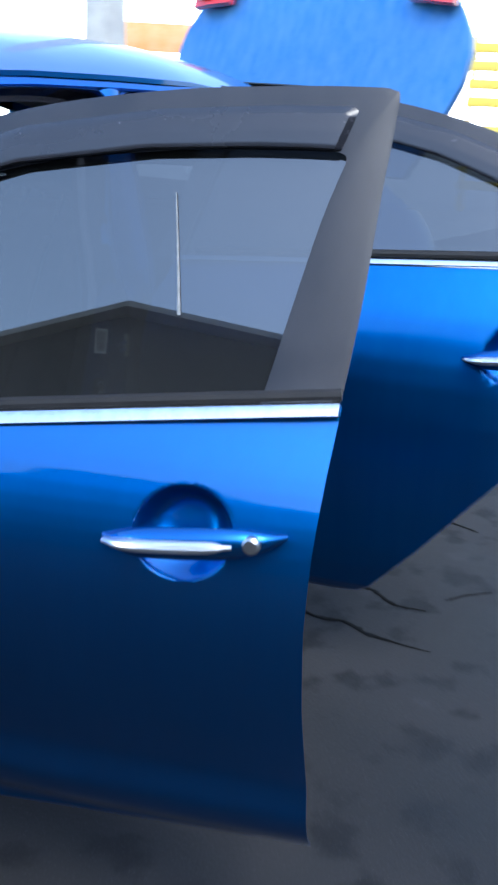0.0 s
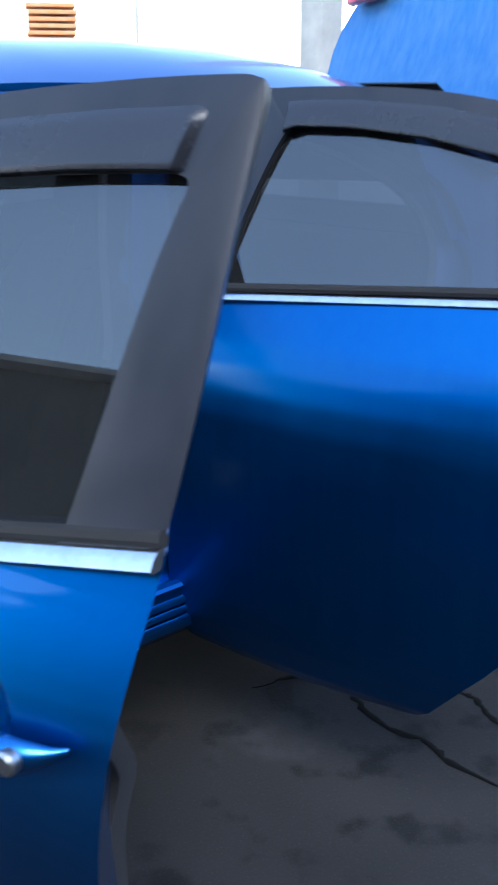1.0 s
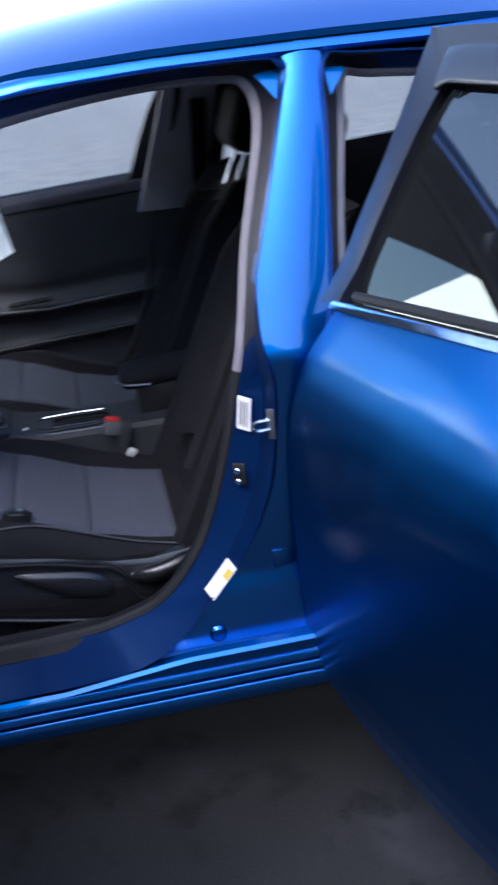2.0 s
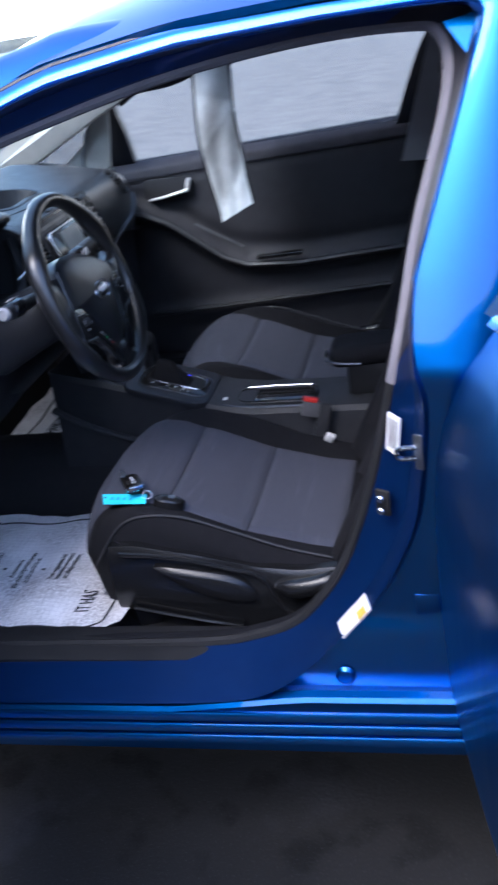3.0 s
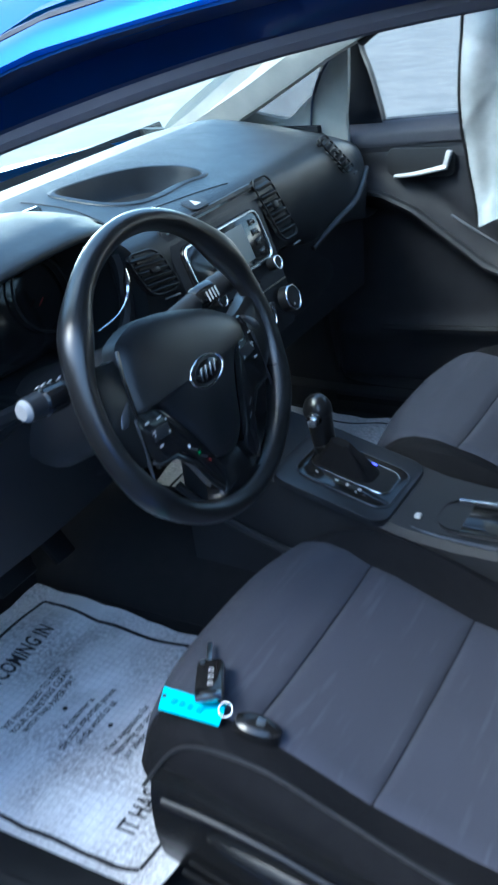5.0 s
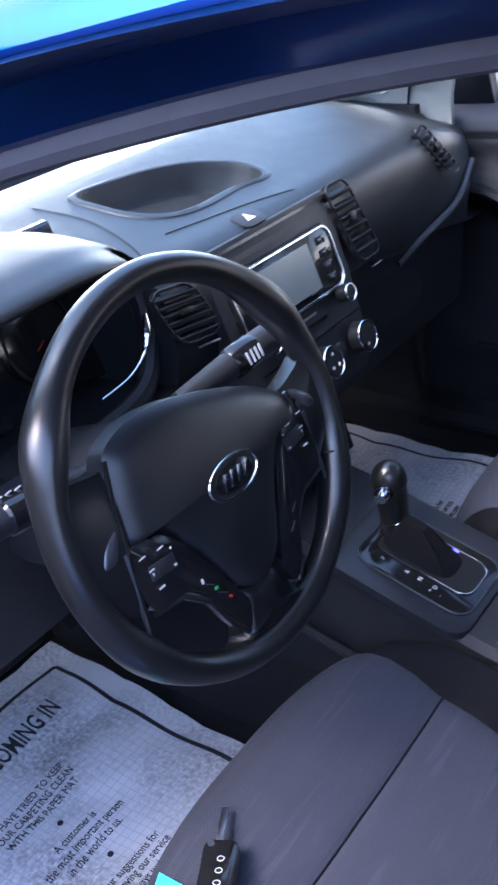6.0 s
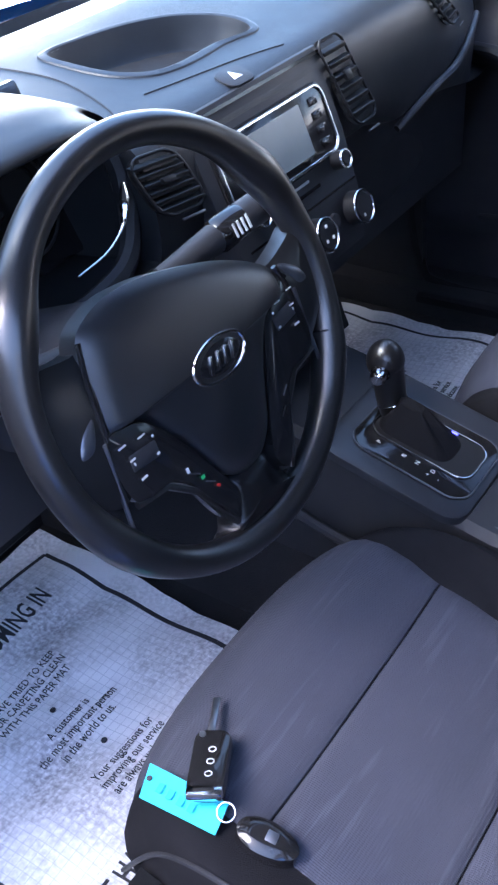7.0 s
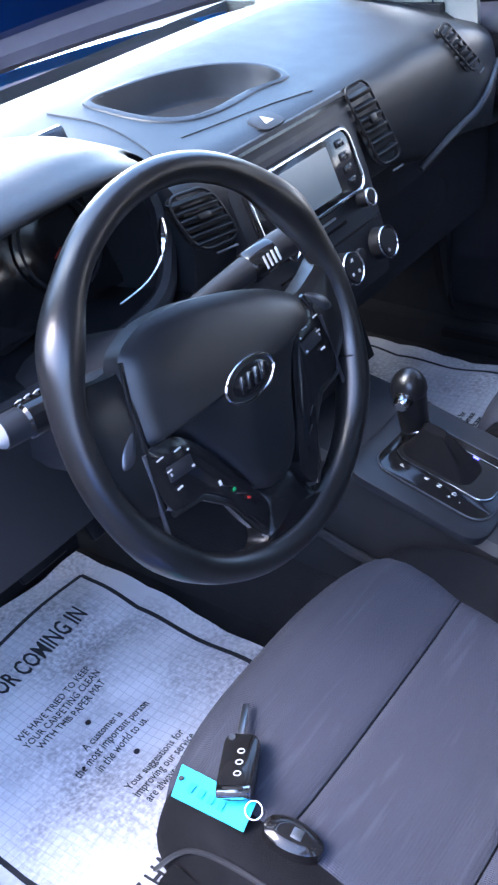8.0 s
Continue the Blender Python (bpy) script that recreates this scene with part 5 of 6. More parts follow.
def dome(poly, h0, h1, n=7, shrink=0.5, pw=0.5):
    """Outline raised to a soft dome."""
    c = sum((V(p[0], p[1], 0) for p in poly), V(0, 0, 0)) / len(poly)
    loops = [[V(p[0], p[1], h0 - 0.02) for p in poly], [V(p[0], p[1], h0) for p in poly]]
    for i in range(1, n + 1):
        t = i / n
        k = 1 - t
        loops.append([V(lerp(c.x, p[0], k), lerp(c.y, p[1], k), lerp(h0, h1, (1 - (1 - t) ** 2) ** pw)) for p in poly])
    return loft(loops, True, True)


def smooth(points, n, s=1):
    return [(p.x, p.y) for p in cr([(s * x, y, 0) for x, y in points], n, True)]


low_half = [(0.112, -0.010), (0.087, -0.017), (0.060, -0.054), (0.037, -0.100), (0.020, -0.116), (0.0, -0.120)]
outl = [(0.0, 0.070), (0.04, 0.058), (0.08, 0.041), (0.110, 0.022), (0.120, 0.008), (0.121, -0.008)] + low_half + [(-x, y) for x, y in reversed(low_half[:-1])]
outl += [(-0.126, -0.008), (-0.124, 0.014), (-0.118, 0.042), (-0.111, 0.062), (-0.098, 0.073), (-0.067, 0.080), (-0.03, 0.077)]
pad = part("airbag_pad", dome(smooth(outl, 100), 0.004, 0.024, 12), PAD, sw, "grained black airbag pad", True)
spoke_top = {-1: [(0.08, 0.050), (0.12, 0.056), (0.158, 0.060)], 1: [(0.08, 0.026), (0.118, 0.018), (0.152, 0.026)]}
GREENMARK = mk("green_mark", (0.02, 0.4, 0.12), None, 10, 0.5)
for s in (-1, 1):
    sp = part("spoke", dome(smooth(spoke_top[s] + [(0.178, 0.034), (0.180, 0.0), (0.174, -0.040), (0.152, -0.060), (0.130, -0.068), (0.100, -0.05)], 48, s), 0.000, 0.009, 6), LEATHER, sw, "side spoke", True)
    part("pad_gap", rod([V(s * x, y, 0.009) for x, y in (((0.112, 0.064), (0.121, 0.034), (0.128, -0.012)) if s < 0 else ((0.117, 0.016), (0.123, 0.0), (0.124, -0.012)))], 0.0026, 6), GLOSSY, sp)
    part("spoke_shine", dome(smooth([(0.128, 0.014), (0.132, 0.0), (0.143, -0.015), (0.158, -0.014), (0.149, 0.003)], 24, s), 0.006, 0.0106, 4), SATINBLACK, sp, "satin spoke inlay")
    bp = part("button_panel", dome(smooth([(0.130, -0.010 + (0.012 if s > 0 else 0)), (0.112, -0.012 + (0.014 if s > 0 else 0)), (0.088, -0.020 + (0.010 if s > 0 else 0)), (0.061, -0.056), (0.038, -0.102), (0.028, -0.128), (0.040, -0.148), (0.052, -0.132), (0.067, -0.098), (0.094, -0.074), (0.126, -0.070), (0.133, -0.040)], 60, s), 0.008, 0.0115, 5), GLOSSY, sw, "gloss black button panel", True)
    part("rocker", box((0.030, 0.014, 0.003), (s * 0.104, -0.041 + (0.014 if s > 0 else 0), 0.0108), 0.0014, (0, 0, s * 6)), PLASTIC, bp)
    for x, y, w, h in ((0.121, -0.022, 0.008, 0.0013), (0.100, -0.025, 0.008, 0.0013), (0.117, -0.036, 0.006, 0.0014), (0.117, -0.040, 0.0015, 0.0025), (0.1145, -0.054, 0.007, 0.0018), (0.092, -0.046, 0.003, 0.0018), (0.090, -0.031, 0.002, 0.0018)):
        part("button_mark", box((w, h, 0.0008), (s * x, y + (0.014 if s > 0 else 0), 0.0128), 0.0001), WHITE, bp)
    if s < 0:
        part("voice_mark", box((0.003, 0.005, 0.0008), (-0.073, -0.076, 0.0124), 0.0002), WHITE, bp)
        part("call_mark", box((0.0045, 0.0032, 0.0008), (-0.0615, -0.090, 0.0124), 0.0002), GREENMARK, bp, "green call mark")
        part("end_mark", box((0.0045, 0.0026, 0.0008), (-0.050, -0.106, 0.0124), 0.0002, (0, 0, -35)), RED, bp, "red call mark")
    for x, y in ((0.067, -0.083), (0.056, -0.098)):
        part("key_divider", box((0.0012, 0.011, 0.0008), (s * x, y, 0.0124), turn=(0, 0, s * -55)), SATIN, bp)
    part("arm_edge", rod([V(s * x, y, z) for x, y, z in ((0.132, -0.012, 0.009), (0.135, -0.049, 0.005), (0.138, -0.086, 0.001), (0.137, -0.110, 0.0), (0.119, -0.136, 0.0))], 0.0020, 8), SATINBLACK, sw, "thin arm edge", True)
    part("panel_lip", rod([V(s * x, y, 0.006) for x, y in ((0.128, -0.072), (0.094, -0.077), (0.068, -0.100), (0.053, -0.134), (0.042, -0.150))], 0.0035, 8), LEATHER, bp)
part("lower_spoke", dome(smooth([(0.0, -0.114), (0.024, -0.118), (0.034, -0.138), (0.044, -0.160), (0.064, -0.170), (0.0, -0.180), (-0.064, -0.170), (-0.044, -0.160), (-0.034, -0.138), (-0.024, -0.118)], 60), -0.004, 0.008, 6), SHIELD, sw, "gloss black lower spoke", True)
part("hub_back", disc(0.085, 0.03, 32, (0, -0.02, -0.035), (0, 0, 0), 0.01), PLASTIC, sw, "dark hub cover behind the pad", True)
em = part("emblem", dome([(0.034 * math.cos(a), 0.0175 * math.sin(a) - 0.012) for a in [2 * math.pi * i / 40 for i in range(40)]], 0.0205, 0.0260, 3), GLOSSY, sw, "oval black emblem with bright rim and plain bars", True)
part("emblem_rim", rod([V(0.034 * math.cos(a), 0.0175 * math.sin(a) - 0.012, 0.0232) for a in [2 * math.pi * i / 40 for i in range(40)]], 0.0018, 6, closed=True), CHROME, em)
for x, t in ((-0.015, 18), (-0.005, 18), (0.005, 18), (0.015, 18)):
    part("emblem_bar", box((0.0034, 0.016, 0.0015), (x, -0.012, 0.0262), 0.0004, (0, 0, -t)), CHROME, em)
col = part("column_shroud", rod([WC @ V(0, -0.005, -0.02), WC @ V(0, -0.005, -0.06), WC @ V(0, -0.012, -0.16), WC @ V(0, -0.02, -0.25)], lambda q: 0.054 + 0.024 * q, 20, flat=0.9), PLASTIC, dash, "black steering column shroud")
st = part("wiper_stalk", rod([WC @ V(0.05, 0.055, -0.075), WC @ V(0.10, 0.072, -0.065), WC @ V(0.16, 0.092, -0.055), WC @ V(0.205, 0.104, -0.05)], lambda q: 0.011 + 0.0055 * min(1, q * 1.6), 16), PLASTIC, dash, "black wiper stalk with white symbols")
for q in (0.0, 0.25, 0.5, 0.75):
    part("stalk_mark", box((0.0025, 0.014, 0.001), m=WC @ Matrix.Translation((0.126 + 0.024 * q, 0.081 + 0.008 * q, -0.0405 + 0.003 * q)) @ pose(0, 0, 0, 0, 0, 20)), WHITE, st)
part("stalk_collar", rod([WC @ V(0.118, 0.078, -0.062), WC @ V(0.122, 0.0793, -0.0614), WC @ V(0.150, 0.0888, -0.057), WC @ V(0.154, 0.090, -0.0562)], lambda q: 0.0175 if 0.1 < q < 0.9 else 0.0150, 18), GLOSSY, st, "gloss black turning collar")
SE = V(-0.815, 0.325, 0.964)
SB = WC @ V(-0.05, 0.02, -0.075)
sl = part("light_stalk", rod([SB.lerp(SE, q / 8) for q in range(9)], lambda q: 0.009 + 0.006 * min(1, q * 1.6), 16), PLASTIC, dash, "black light stalk with white symbols")
SM = lie(SE, tuple(SE - SB), (0, 0, 1))
part("stalk_collar", rod([SB.lerp(SE, q) for q in (0.60, 0.62, 0.82, 0.84)], lambda q: 0.0172 if 0.1 < q < 0.9 else 0.0150, 16), GLOSSY, sl, "gloss black turning collar")
part("stalk_cap", rod([SM @ V(d, 0, 0) for d in (0.0, 0.004, 0.006)], lambda q: 0.0135 - 0.004 * q, 18), mk("pale_grey_plastic", (0.30, 0.30, 0.31), (0.26, 0.26, 0.27), 20, 0.5), sl, "pale grey stalk end")
for d in (-0.028, -0.038, -0.048, -0.062):
    part("stalk_mark", box((0.003, 0.009, 0.001), (d, 0.005, 0.0166 if d > -0.03 or d < -0.06 else 0.0176), m=SM @ pose(0, 0, 0, -50, 0, 0)), WHITE, sl)
part("ignition_lock", disc(0.016, 0.02, 22, (-0.905, 0.60, 0.865), (0, 72, 0), 0.003), SATIN, dash, "metal ignition lock")

# ---------------------------------------------------------------- centre console
con = thing("centre_console", "black centre console with gear selector and cup tray", "console", (-0.55, 0.89, 0.33))
con_z = table([(-0.98, 0.668), (-0.86, 0.640), (-0.80, 0.624), (-0.70, 0.594), (-0.58, 0.558), (-0.50, 0.548), (-0.25, 0.545), (-0.1, 0.545)])
con_w = table([(-0.98, 0.10), (-0.80, 0.105), (-0.56, 0.100), (-0.1, 0.098)])


def con_loop(x):
    z, w = con_z(x), con_w(x)
    return [V(x, 0.895 - w - 0.006, 0.34), V(x, 0.895 - w, z - 0.05), V(x, 0.895 - w + 0.004, z - 0.012), V(x, 0.895 - w + 0.014, z - 0.001), V(x, 0.895 - w + 0.03, z), V(x, 0.895 + w - 0.03, z), V(x, 0.895 + w - 0.014, z - 0.001), V(x, 0.895 + w - 0.004, z - 0.012), V(x, 0.895 + w, z - 0.05), V(x, 0.895 + w + 0.006, 0.34)]


part("console_body", loft([con_loop(x) for x in np.linspace(-0.98, -0.05, 40)], False, True), PLASTIC, con, "dark plastic console body")
CM = Matrix.Translation((-0.704, 0.882, 0.594)) @ pose(0, 0, 0, 0, 16.5, 0)
part("selector_surround", prism(rounded(0.205, 0.196, 0.03), 0.012, CM @ Matrix.Translation((-0.004, 0.002, -0.006)), 0.005), mk("grey_satin_plastic", (0.020, 0.022, 0.027), (0.025, 0.027, 0.033), 20, 0.33, 0.40, 0.2), con, "grey satin surround")
pl = part("selector_plate", prism(rounded(0.164, 0.120, 0.026), 0.003, CM @ Matrix.Translation((0.004, -0.004, 0.006)), 0.001), GLOSSY, con, "gloss black selector plate with white letters")
part("plate_trim", rod([CM @ V(x + 0.004, y + 0.003, 0.0105) for x, y in rounded(0.142, 0.070, 0.02, 6)], 0.0012, 6, closed=True), CHROME, pl)
part("plate_edge", rod([CM @ V(x + 0.004, y - 0.004, 0.0080) for x, y in rounded(0.166, 0.122, 0.026, 6)], 0.0012, 6, closed=True), SATINBLACK, pl)
part("gate", prism(rounded(0.138, 0.066, 0.018), 0.0015, CM @ Matrix.Translation((0.004, 0.003, 0.0088))), RUBBER, pl, "dark selector gate")
for ch, x in (("P", -0.044), ("R", -0.008), ("N", 0.011), ("D", 0.033), ("+", 0.030), ("-", 0.044)):
    writing(ch, 0.0085, CM @ Matrix.Translation((x, -0.042 - (0.009 if ch in "+-" else 0), 0.0096)) @ pose(0, 0, 0, 0, 0, 90), WHITE, pl, align="CENTER")
part("blue_light", box((0.008, 0.0025, 0.001), m=CM @ Matrix.Translation((0.024, 0.036, 0.0105))), mk("blue_led", (0.02, 0.02, 0.8), None, 10, 0.4, emit=(0.05, 0.05, 1.0), estr=1.5), pl, "small blue light")
part("gaiter", loft([[CM @ V(-0.010 + x * k - 0.030 * (1 - k), 0.004 + y * k, 0.010 + (1 - k) * 0.055 + 0.004 * math.sin(9 * math.atan2(y, x)) * k * (1 - k) * 4) for x, y in rounded(0.105, 0.058, 0.02, 6)] for k in (1.0, 0.8, 0.6, 0.42, 0.3)], True, True), DARKCLOTH, con, "black gaiter")
gl = part("gear_lever", rod([V(-0.748, 0.896, 0.600), V(-0.757, 0.898, 0.645), V(-0.763, 0.900, 0.694)], lambda q: 0.0175 + 0.0045 * q, 16), LEATHER, con, "black gear lever")
part("lever_collar", ring(0.0190, 0.0016, 22, 6, (-0.756, 0.898, 0.638), (0, -15, 0)), CHROME, gl)
part("lever_knob", rod([V(-0.764, 0.900, 0.664 + 0.060 * i / 16) for i in range(17)], lambda q: 0.0245 * math.sqrt(max(0.02, 1 - (2 * q - 1) ** 2)) * (1 if q > 0.5 else 0.8 + 0.4 * q), 22), LEATHER, gl, "black leather knob")
part("button_collar", disc(0.0125, 0.008, 20, (-0.761, 0.884, 0.690), (98, 0, 12), 0.002), GLOSSY, gl)
part("lever_button", disc(0.0105, 0.016, 20, (-0.761, 0.880, 0.690), (98, 0, 12), 0.003), CHROME, gl, "chrome push button")
cup = part("cup_tray", prism(rounded(0.185, 0.085, 0.036), 0.004, Matrix.Translation((-0.455, 0.875, 0.545)), 0.001), GLOSSY, con, "dark oval cup tray")
part("tray_rim", rod([V(-0.455 + x, 0.875 + y, 0.551) for x, y in rounded(0.188, 0.088, 0.037, 8)], 0.0028, 6, closed=True), PLASTIC, cup, "raised tray rim")
part("tray_wall", loft([[V(-0.455 + x, 0.875 + y + (0.004 if y > 0 else 0), z) for x, y in rounded(0.188, 0.088, 0.037, 8)] for z in (0.546, 0.556)], True), GLOSSY, cup)
part("rim_strip", rod([V(-0.532, 0.916, 0.5565), V(-0.46, 0.918, 0.5575), V(-0.378, 0.916, 0.5565)], 0.0022, 6), CHROME, cup, "bright strip")
part("console_edge", rod(cr([(-0.60, 0.822, 0.558), (-0.55, 0.815, 0.551), (-0.47, 0.812, 0.548), (-0.36, 0.812, 0.548)], 16), 0.0035, 8), SATINBLACK, con, "satin console edge")
part("usb_socket", box((0.010, 0.012, 0.004), (-0.575, 0.845, 0.561), 0.001), LAMPCLEAR, con, "pale socket mark")
part("armrest", box((0.29, 0.125, 0.05), (-0.180, 0.915, 0.642), 0.024, (0, -3, 0), 6), DARKCLOTH, con, "black padded armrest")
part("armrest_lip", rod(cr([(-0.25, 0.842, 0.628), (-0.31, 0.846, 0.632), (-0.334, 0.875, 0.634), (-0.336, 0.93, 0.634)], 20), 0.0035, 8), SATINBLACK, con, "satin edge under the armrest lid")
part("armrest_box", box((0.26, 0.10, 0.08), (-0.155, 0.915, 0.582), 0.01), VENTBLACK, con)

# ---------------------------------------------------------------- front seats
seat_top = table([(-0.80, 0.470), (-0.785, 0.510), (-0.765, 0.545), (-0.735, 0.570), (-0.70, 0.580), (-0.66, 0.578), (-0.58, 0.555), (-0.47, 0.508), (-0.35, 0.475), (-0.25, 0.458)])


def front_seat(y0, side):
    """Seat with its middle at y0; side -1: plastic shield and lever towards the near door."""
    s = thing("front_seat", "car seat in blue-grey ribbed cloth with black bolsters", "car seat", (-0.5, y0, 0.335), group="front seats")

    def edge_x(y):
        return -0.80 + 0.085 * abs((y - y0) / 0.27) ** 3.2 + 0.045 * max(0, (abs(y - y0) - 0.222) / 0.046)

    def top(x, y):
        a = abs(y - y0)
        b = 0.008 * math.exp(-((a - 0.225) / 0.03) ** 2) - 0.05 * max(0, (a - 0.235) / 0.03) ** 2
        return seat_top(max(x - (edge_x(y) + 0.80), -0.80)) + b
    # black cushion body
    def body(u, v):
        y = y0 + lerp(-0.268, 0.262, v)
        x = lerp(edge_x(y), -0.20, u)
        return V(x, y, top(x, y) - 0.014)
    part("cushion", shell(body, 40, 40, lambda u, v: (0.02 * (1 - u), -0.02 * (2 * v - 1), -0.13)), DARKCLOTH, s, "black cloth cushion with bolsters")
    # three cloth panels, parted by sewn seams
    far_edge = table([(-0.80, 0.205), (-0.71, 0.197), (-0.60, 0.176), (-0.20, 0.178)])
    for x0, x1 in ((-0.80, -0.595), (-0.595, -0.440), (-0.440, -0.262)):
        def panel(u, v, x0=x0, x1=x1):
            y = y0 + lerp(-0.191, 0.195, v)
            a = max(x0, edge_x(y) + 0.002) if x0 < -0.7 else x0
            y = y0 + lerp(-0.191, far_edge(lerp(a, x1, u)), v)
            x = lerp(a + (0.0012 if x0 > -0.7 else 0), x1 - 0.0012, u)
            e = min((x - a) / 0.010 if x0 > -0.7 else 1, (x1 - x) / 0.010, 1)
            f = min(v / 0.04, (1 - v) / 0.04, 1)
            puff = 0.004 * math.sin(math.pi * u) * math.sin(math.pi * v) ** 0.5
            return V(x, y, top(x, y) - 0.008 + 0.008 * math.sqrt(max(e, 0)) * math.sqrt(max(f, 0)) + puff - 0.006)
        part("seat_panel", shell(panel, 26, 26, (0, 0, -0.02)), CLOTH, s, "blue-grey ribbed cloth panel")
    part("bolster_piping", rod(cr([(x, y0 + side * 0.245, top(x, y0 + side * 0.245) - 0.010) for x in (-0.735, -0.66, -0.56, -0.46, -0.36, -0.27)], 40), 0.0028, 6), PLASTIC, s, "raised seam along the bolster")
    # backrest
    def back(u, v, off=0.0, w=0.25):
        z = lerp(0.40, 1.06, u)
        y = y0 + (2 * v - 1) * w * (1 - 0.22 * max(0, u - 0.5) ** 2 * 2)
        q = abs(2 * v - 1)
        x = -0.222 + 0.47 * (z - 0.45) - 0.062 * math.exp(-((q - 0.90) / 0.20) ** 2) + 0.04 * max(0, u - 0.85) / 0.15 + off
        return V(x, y, z)
    part("backrest", shell(lambda u, v: back(u, v), 40, 80, lambda u, v: (0.14 - 0.05 * u, 0, 0.02)), DARKCLOTH, s, "black cloth backrest")
    part("back_panel", shell(lambda u, v: back(lerp(0.26, 0.92, u), v, -0.006 + 0.006 * abs(2 * v - 1) ** 4, 0.125), 20, 16, (0.02, 0, 0)), DARKCLOTH, s, "black cloth back panel")
    for d in (-0.07, 0.07):
        part("headrest_post", rod([V(0.07, y0 + d, 1.02), V(0.12, y0 + d, 1.13)], 0.006, 8), CHROME, s)
    part("headrest", box((0.10, 0.26, 0.17), (0.125, y0, 1.20), 0.04, (0, 18, 0), 4), DARKCLOTH, s, "black cloth headrest")
    # side shield, lever, recliner
    ys = y0 + side * 0.282
    top_s = table([(-0.72, 0.515), (-0.637, 0.520), (-0.52, 0.500), (-0.41, 0.470), (-0.33, 0.462), (-0.22, 0.470)])
    low_s = table([(-0.72, 0.385), (-0.656, 0.375), (-0.535, 0.352), (-0.447, 0.340), (-0.22, 0.340)])

    def shield(u, v):
        x = lerp(-0.690, -0.215, u)
        z = lerp(low_s(x), top_s(x), v)
        dish = -0.010 * math.exp(-((x + 0.50) / 0.10) ** 2 - ((z - 0.455) / 0.022) ** 2)
        return V(x, ys + side * (0.014 * math.sin(math.pi * v) ** 0.6 + dish - 0.018 * (1 - math.sin(math.pi * (0.06 + 0.88 * u)) ** 0.4)), z)
    sh = part("side_shield", shell(shield, 40, 20, (0, -side * 0.02, 0)), SHIELD, s, "glossy black plastic side shield")
    part("shield_trim", rod(cr([(x, ys + side * 0.012, top_s(x) - 0.006) for x in (-0.662, -0.60, -0.52, -0.45, -0.41)] + [(-0.390, ys + side * 0.014, 0.445), (-0.378, ys + side * 0.014, 0.415), (-0.360, ys + side * 0.014, 0.385), (-0.319, ys + side * 0.012, 0.374)], 50), 0.005, 8), SHIELD, sh, "rounded shield edge")
    lv = dome([(p.x, p.y) for p in cr([(-0.600, 0.486, 0), (-0.52, 0.478, 0), (-0.45, 0.462, 0), (-0.415, 0.435, 0), (-0.412, 0.410, 0), (-0.44, 0.405, 0), (-0.50, 0.420, 0), (-0.56, 0.452, 0)], 40, True)], 0.018, 0.030, 6)
    bmesh.ops.transform(lv, matrix=Matrix(((1, 0, 0, 0), (0, 0, side, ys), (0, 1, 0, 0), (0, 0, 0, 1))), verts=lv.verts)
    part("height_lever", lv, SHIELD, sh, "long leaf-shaped seat height lever")
    part("shield_groove", rod(cr([(-0.656, ys + side * 0.010, 0.392), (-0.535, ys + side * 0.014, 0.368), (-0.447, ys + side * 0.012, 0.350)], 16), 0.004, 6), SHIELD, sh)
    part("recline_lever", rod(cr([(-0.372, ys + side * 0.016, 0.440), (-0.33, ys + side * 0.026, 0.442), (-0.28, ys + side * 0.024, 0.452), (-0.245, ys + side * 0.012, 0.466)], 18), lambda q: 0.017 * max(0.5, 1 - abs(2 * q - 1) ** 4), 12, flat=1.1), SHIELD, sh, "seat recline lever")
    for d in (-0.17, 0.17):
        part("seat_rail", box((0.62, 0.04, 0.035), (-0.45, y0 + d, 0.343), 0.005), SATIN, s, "metal seat rail")
    return s


front_seat(0.532, -1)
front_seat(1.272, 1)

# belt buckle between seat and console
bu = thing("belt_buckle", "grey seat belt buckle with red button beside the seat", "belt buckle", (-0.345, 0.775, 0.50))
part("buckle_stem", box((0.03, 0.02, 0.13), (-0.345, 0.778, 0.50), 0.004, (0, 15, 0)), PLASTIC, bu)
part("buckle_body", box((0.042, 0.022, 0.040), (-0.362, 0.775, 0.556), 0.006, (0, 12, 0)), mk("grey_plastic", (0.07, 0.07, 0.075), (0.09, 0.09, 0.095), 30, 0.5), bu, "grey buckle body")
part("release_button", box((0.034, 0.016, 0.010), (-0.360, 0.772, 0.578), 0.003, (0, 12, 0)), RED, bu, "red release button")
tg = tagged(part("paper_slip", box((0.02, 0.012, 0.02), (-0.325, 0.758, 0.488), 0.002, (20, 30, 10)), WHITE), "small white paper slip tucked beside the seat", "paper")

# rear bench
rb = thing("rear_seat", "black cloth rear bench seat", "car seat", (0.7, CY, 0.33))
part("bench", shell(lambda u, v: V(lerp(0.38, 0.95, u), lerp(0.24, 1.54, v), 0.52 + 0.03 * math.sin(math.pi * u) - 0.03 * abs(2 * v - 1) ** 6), 12, 20, (0, 0, -0.19)), DARKCLOTH, rb, "black bench cushion")
part("bench_back", shell(lambda u, v: V(0.86 + 0.26 * u, lerp(0.26, 1.52, v), lerp(0.5, 1.08, u)), 10, 20, (0.10, 0, 0.0)), DARKCLOTH, rb, "black bench backrest")

# ---------------------------------------------------------------- inside of the passenger side
arm_z = table([(-1.10, 0.865), (-0.95, 0.845), (-0.88, 0.815), (-0.80, 0.755), (-0.72, 0.695), (-0.65, 0.668), (-0.50, 0.66), (-0.15, 0.685)])


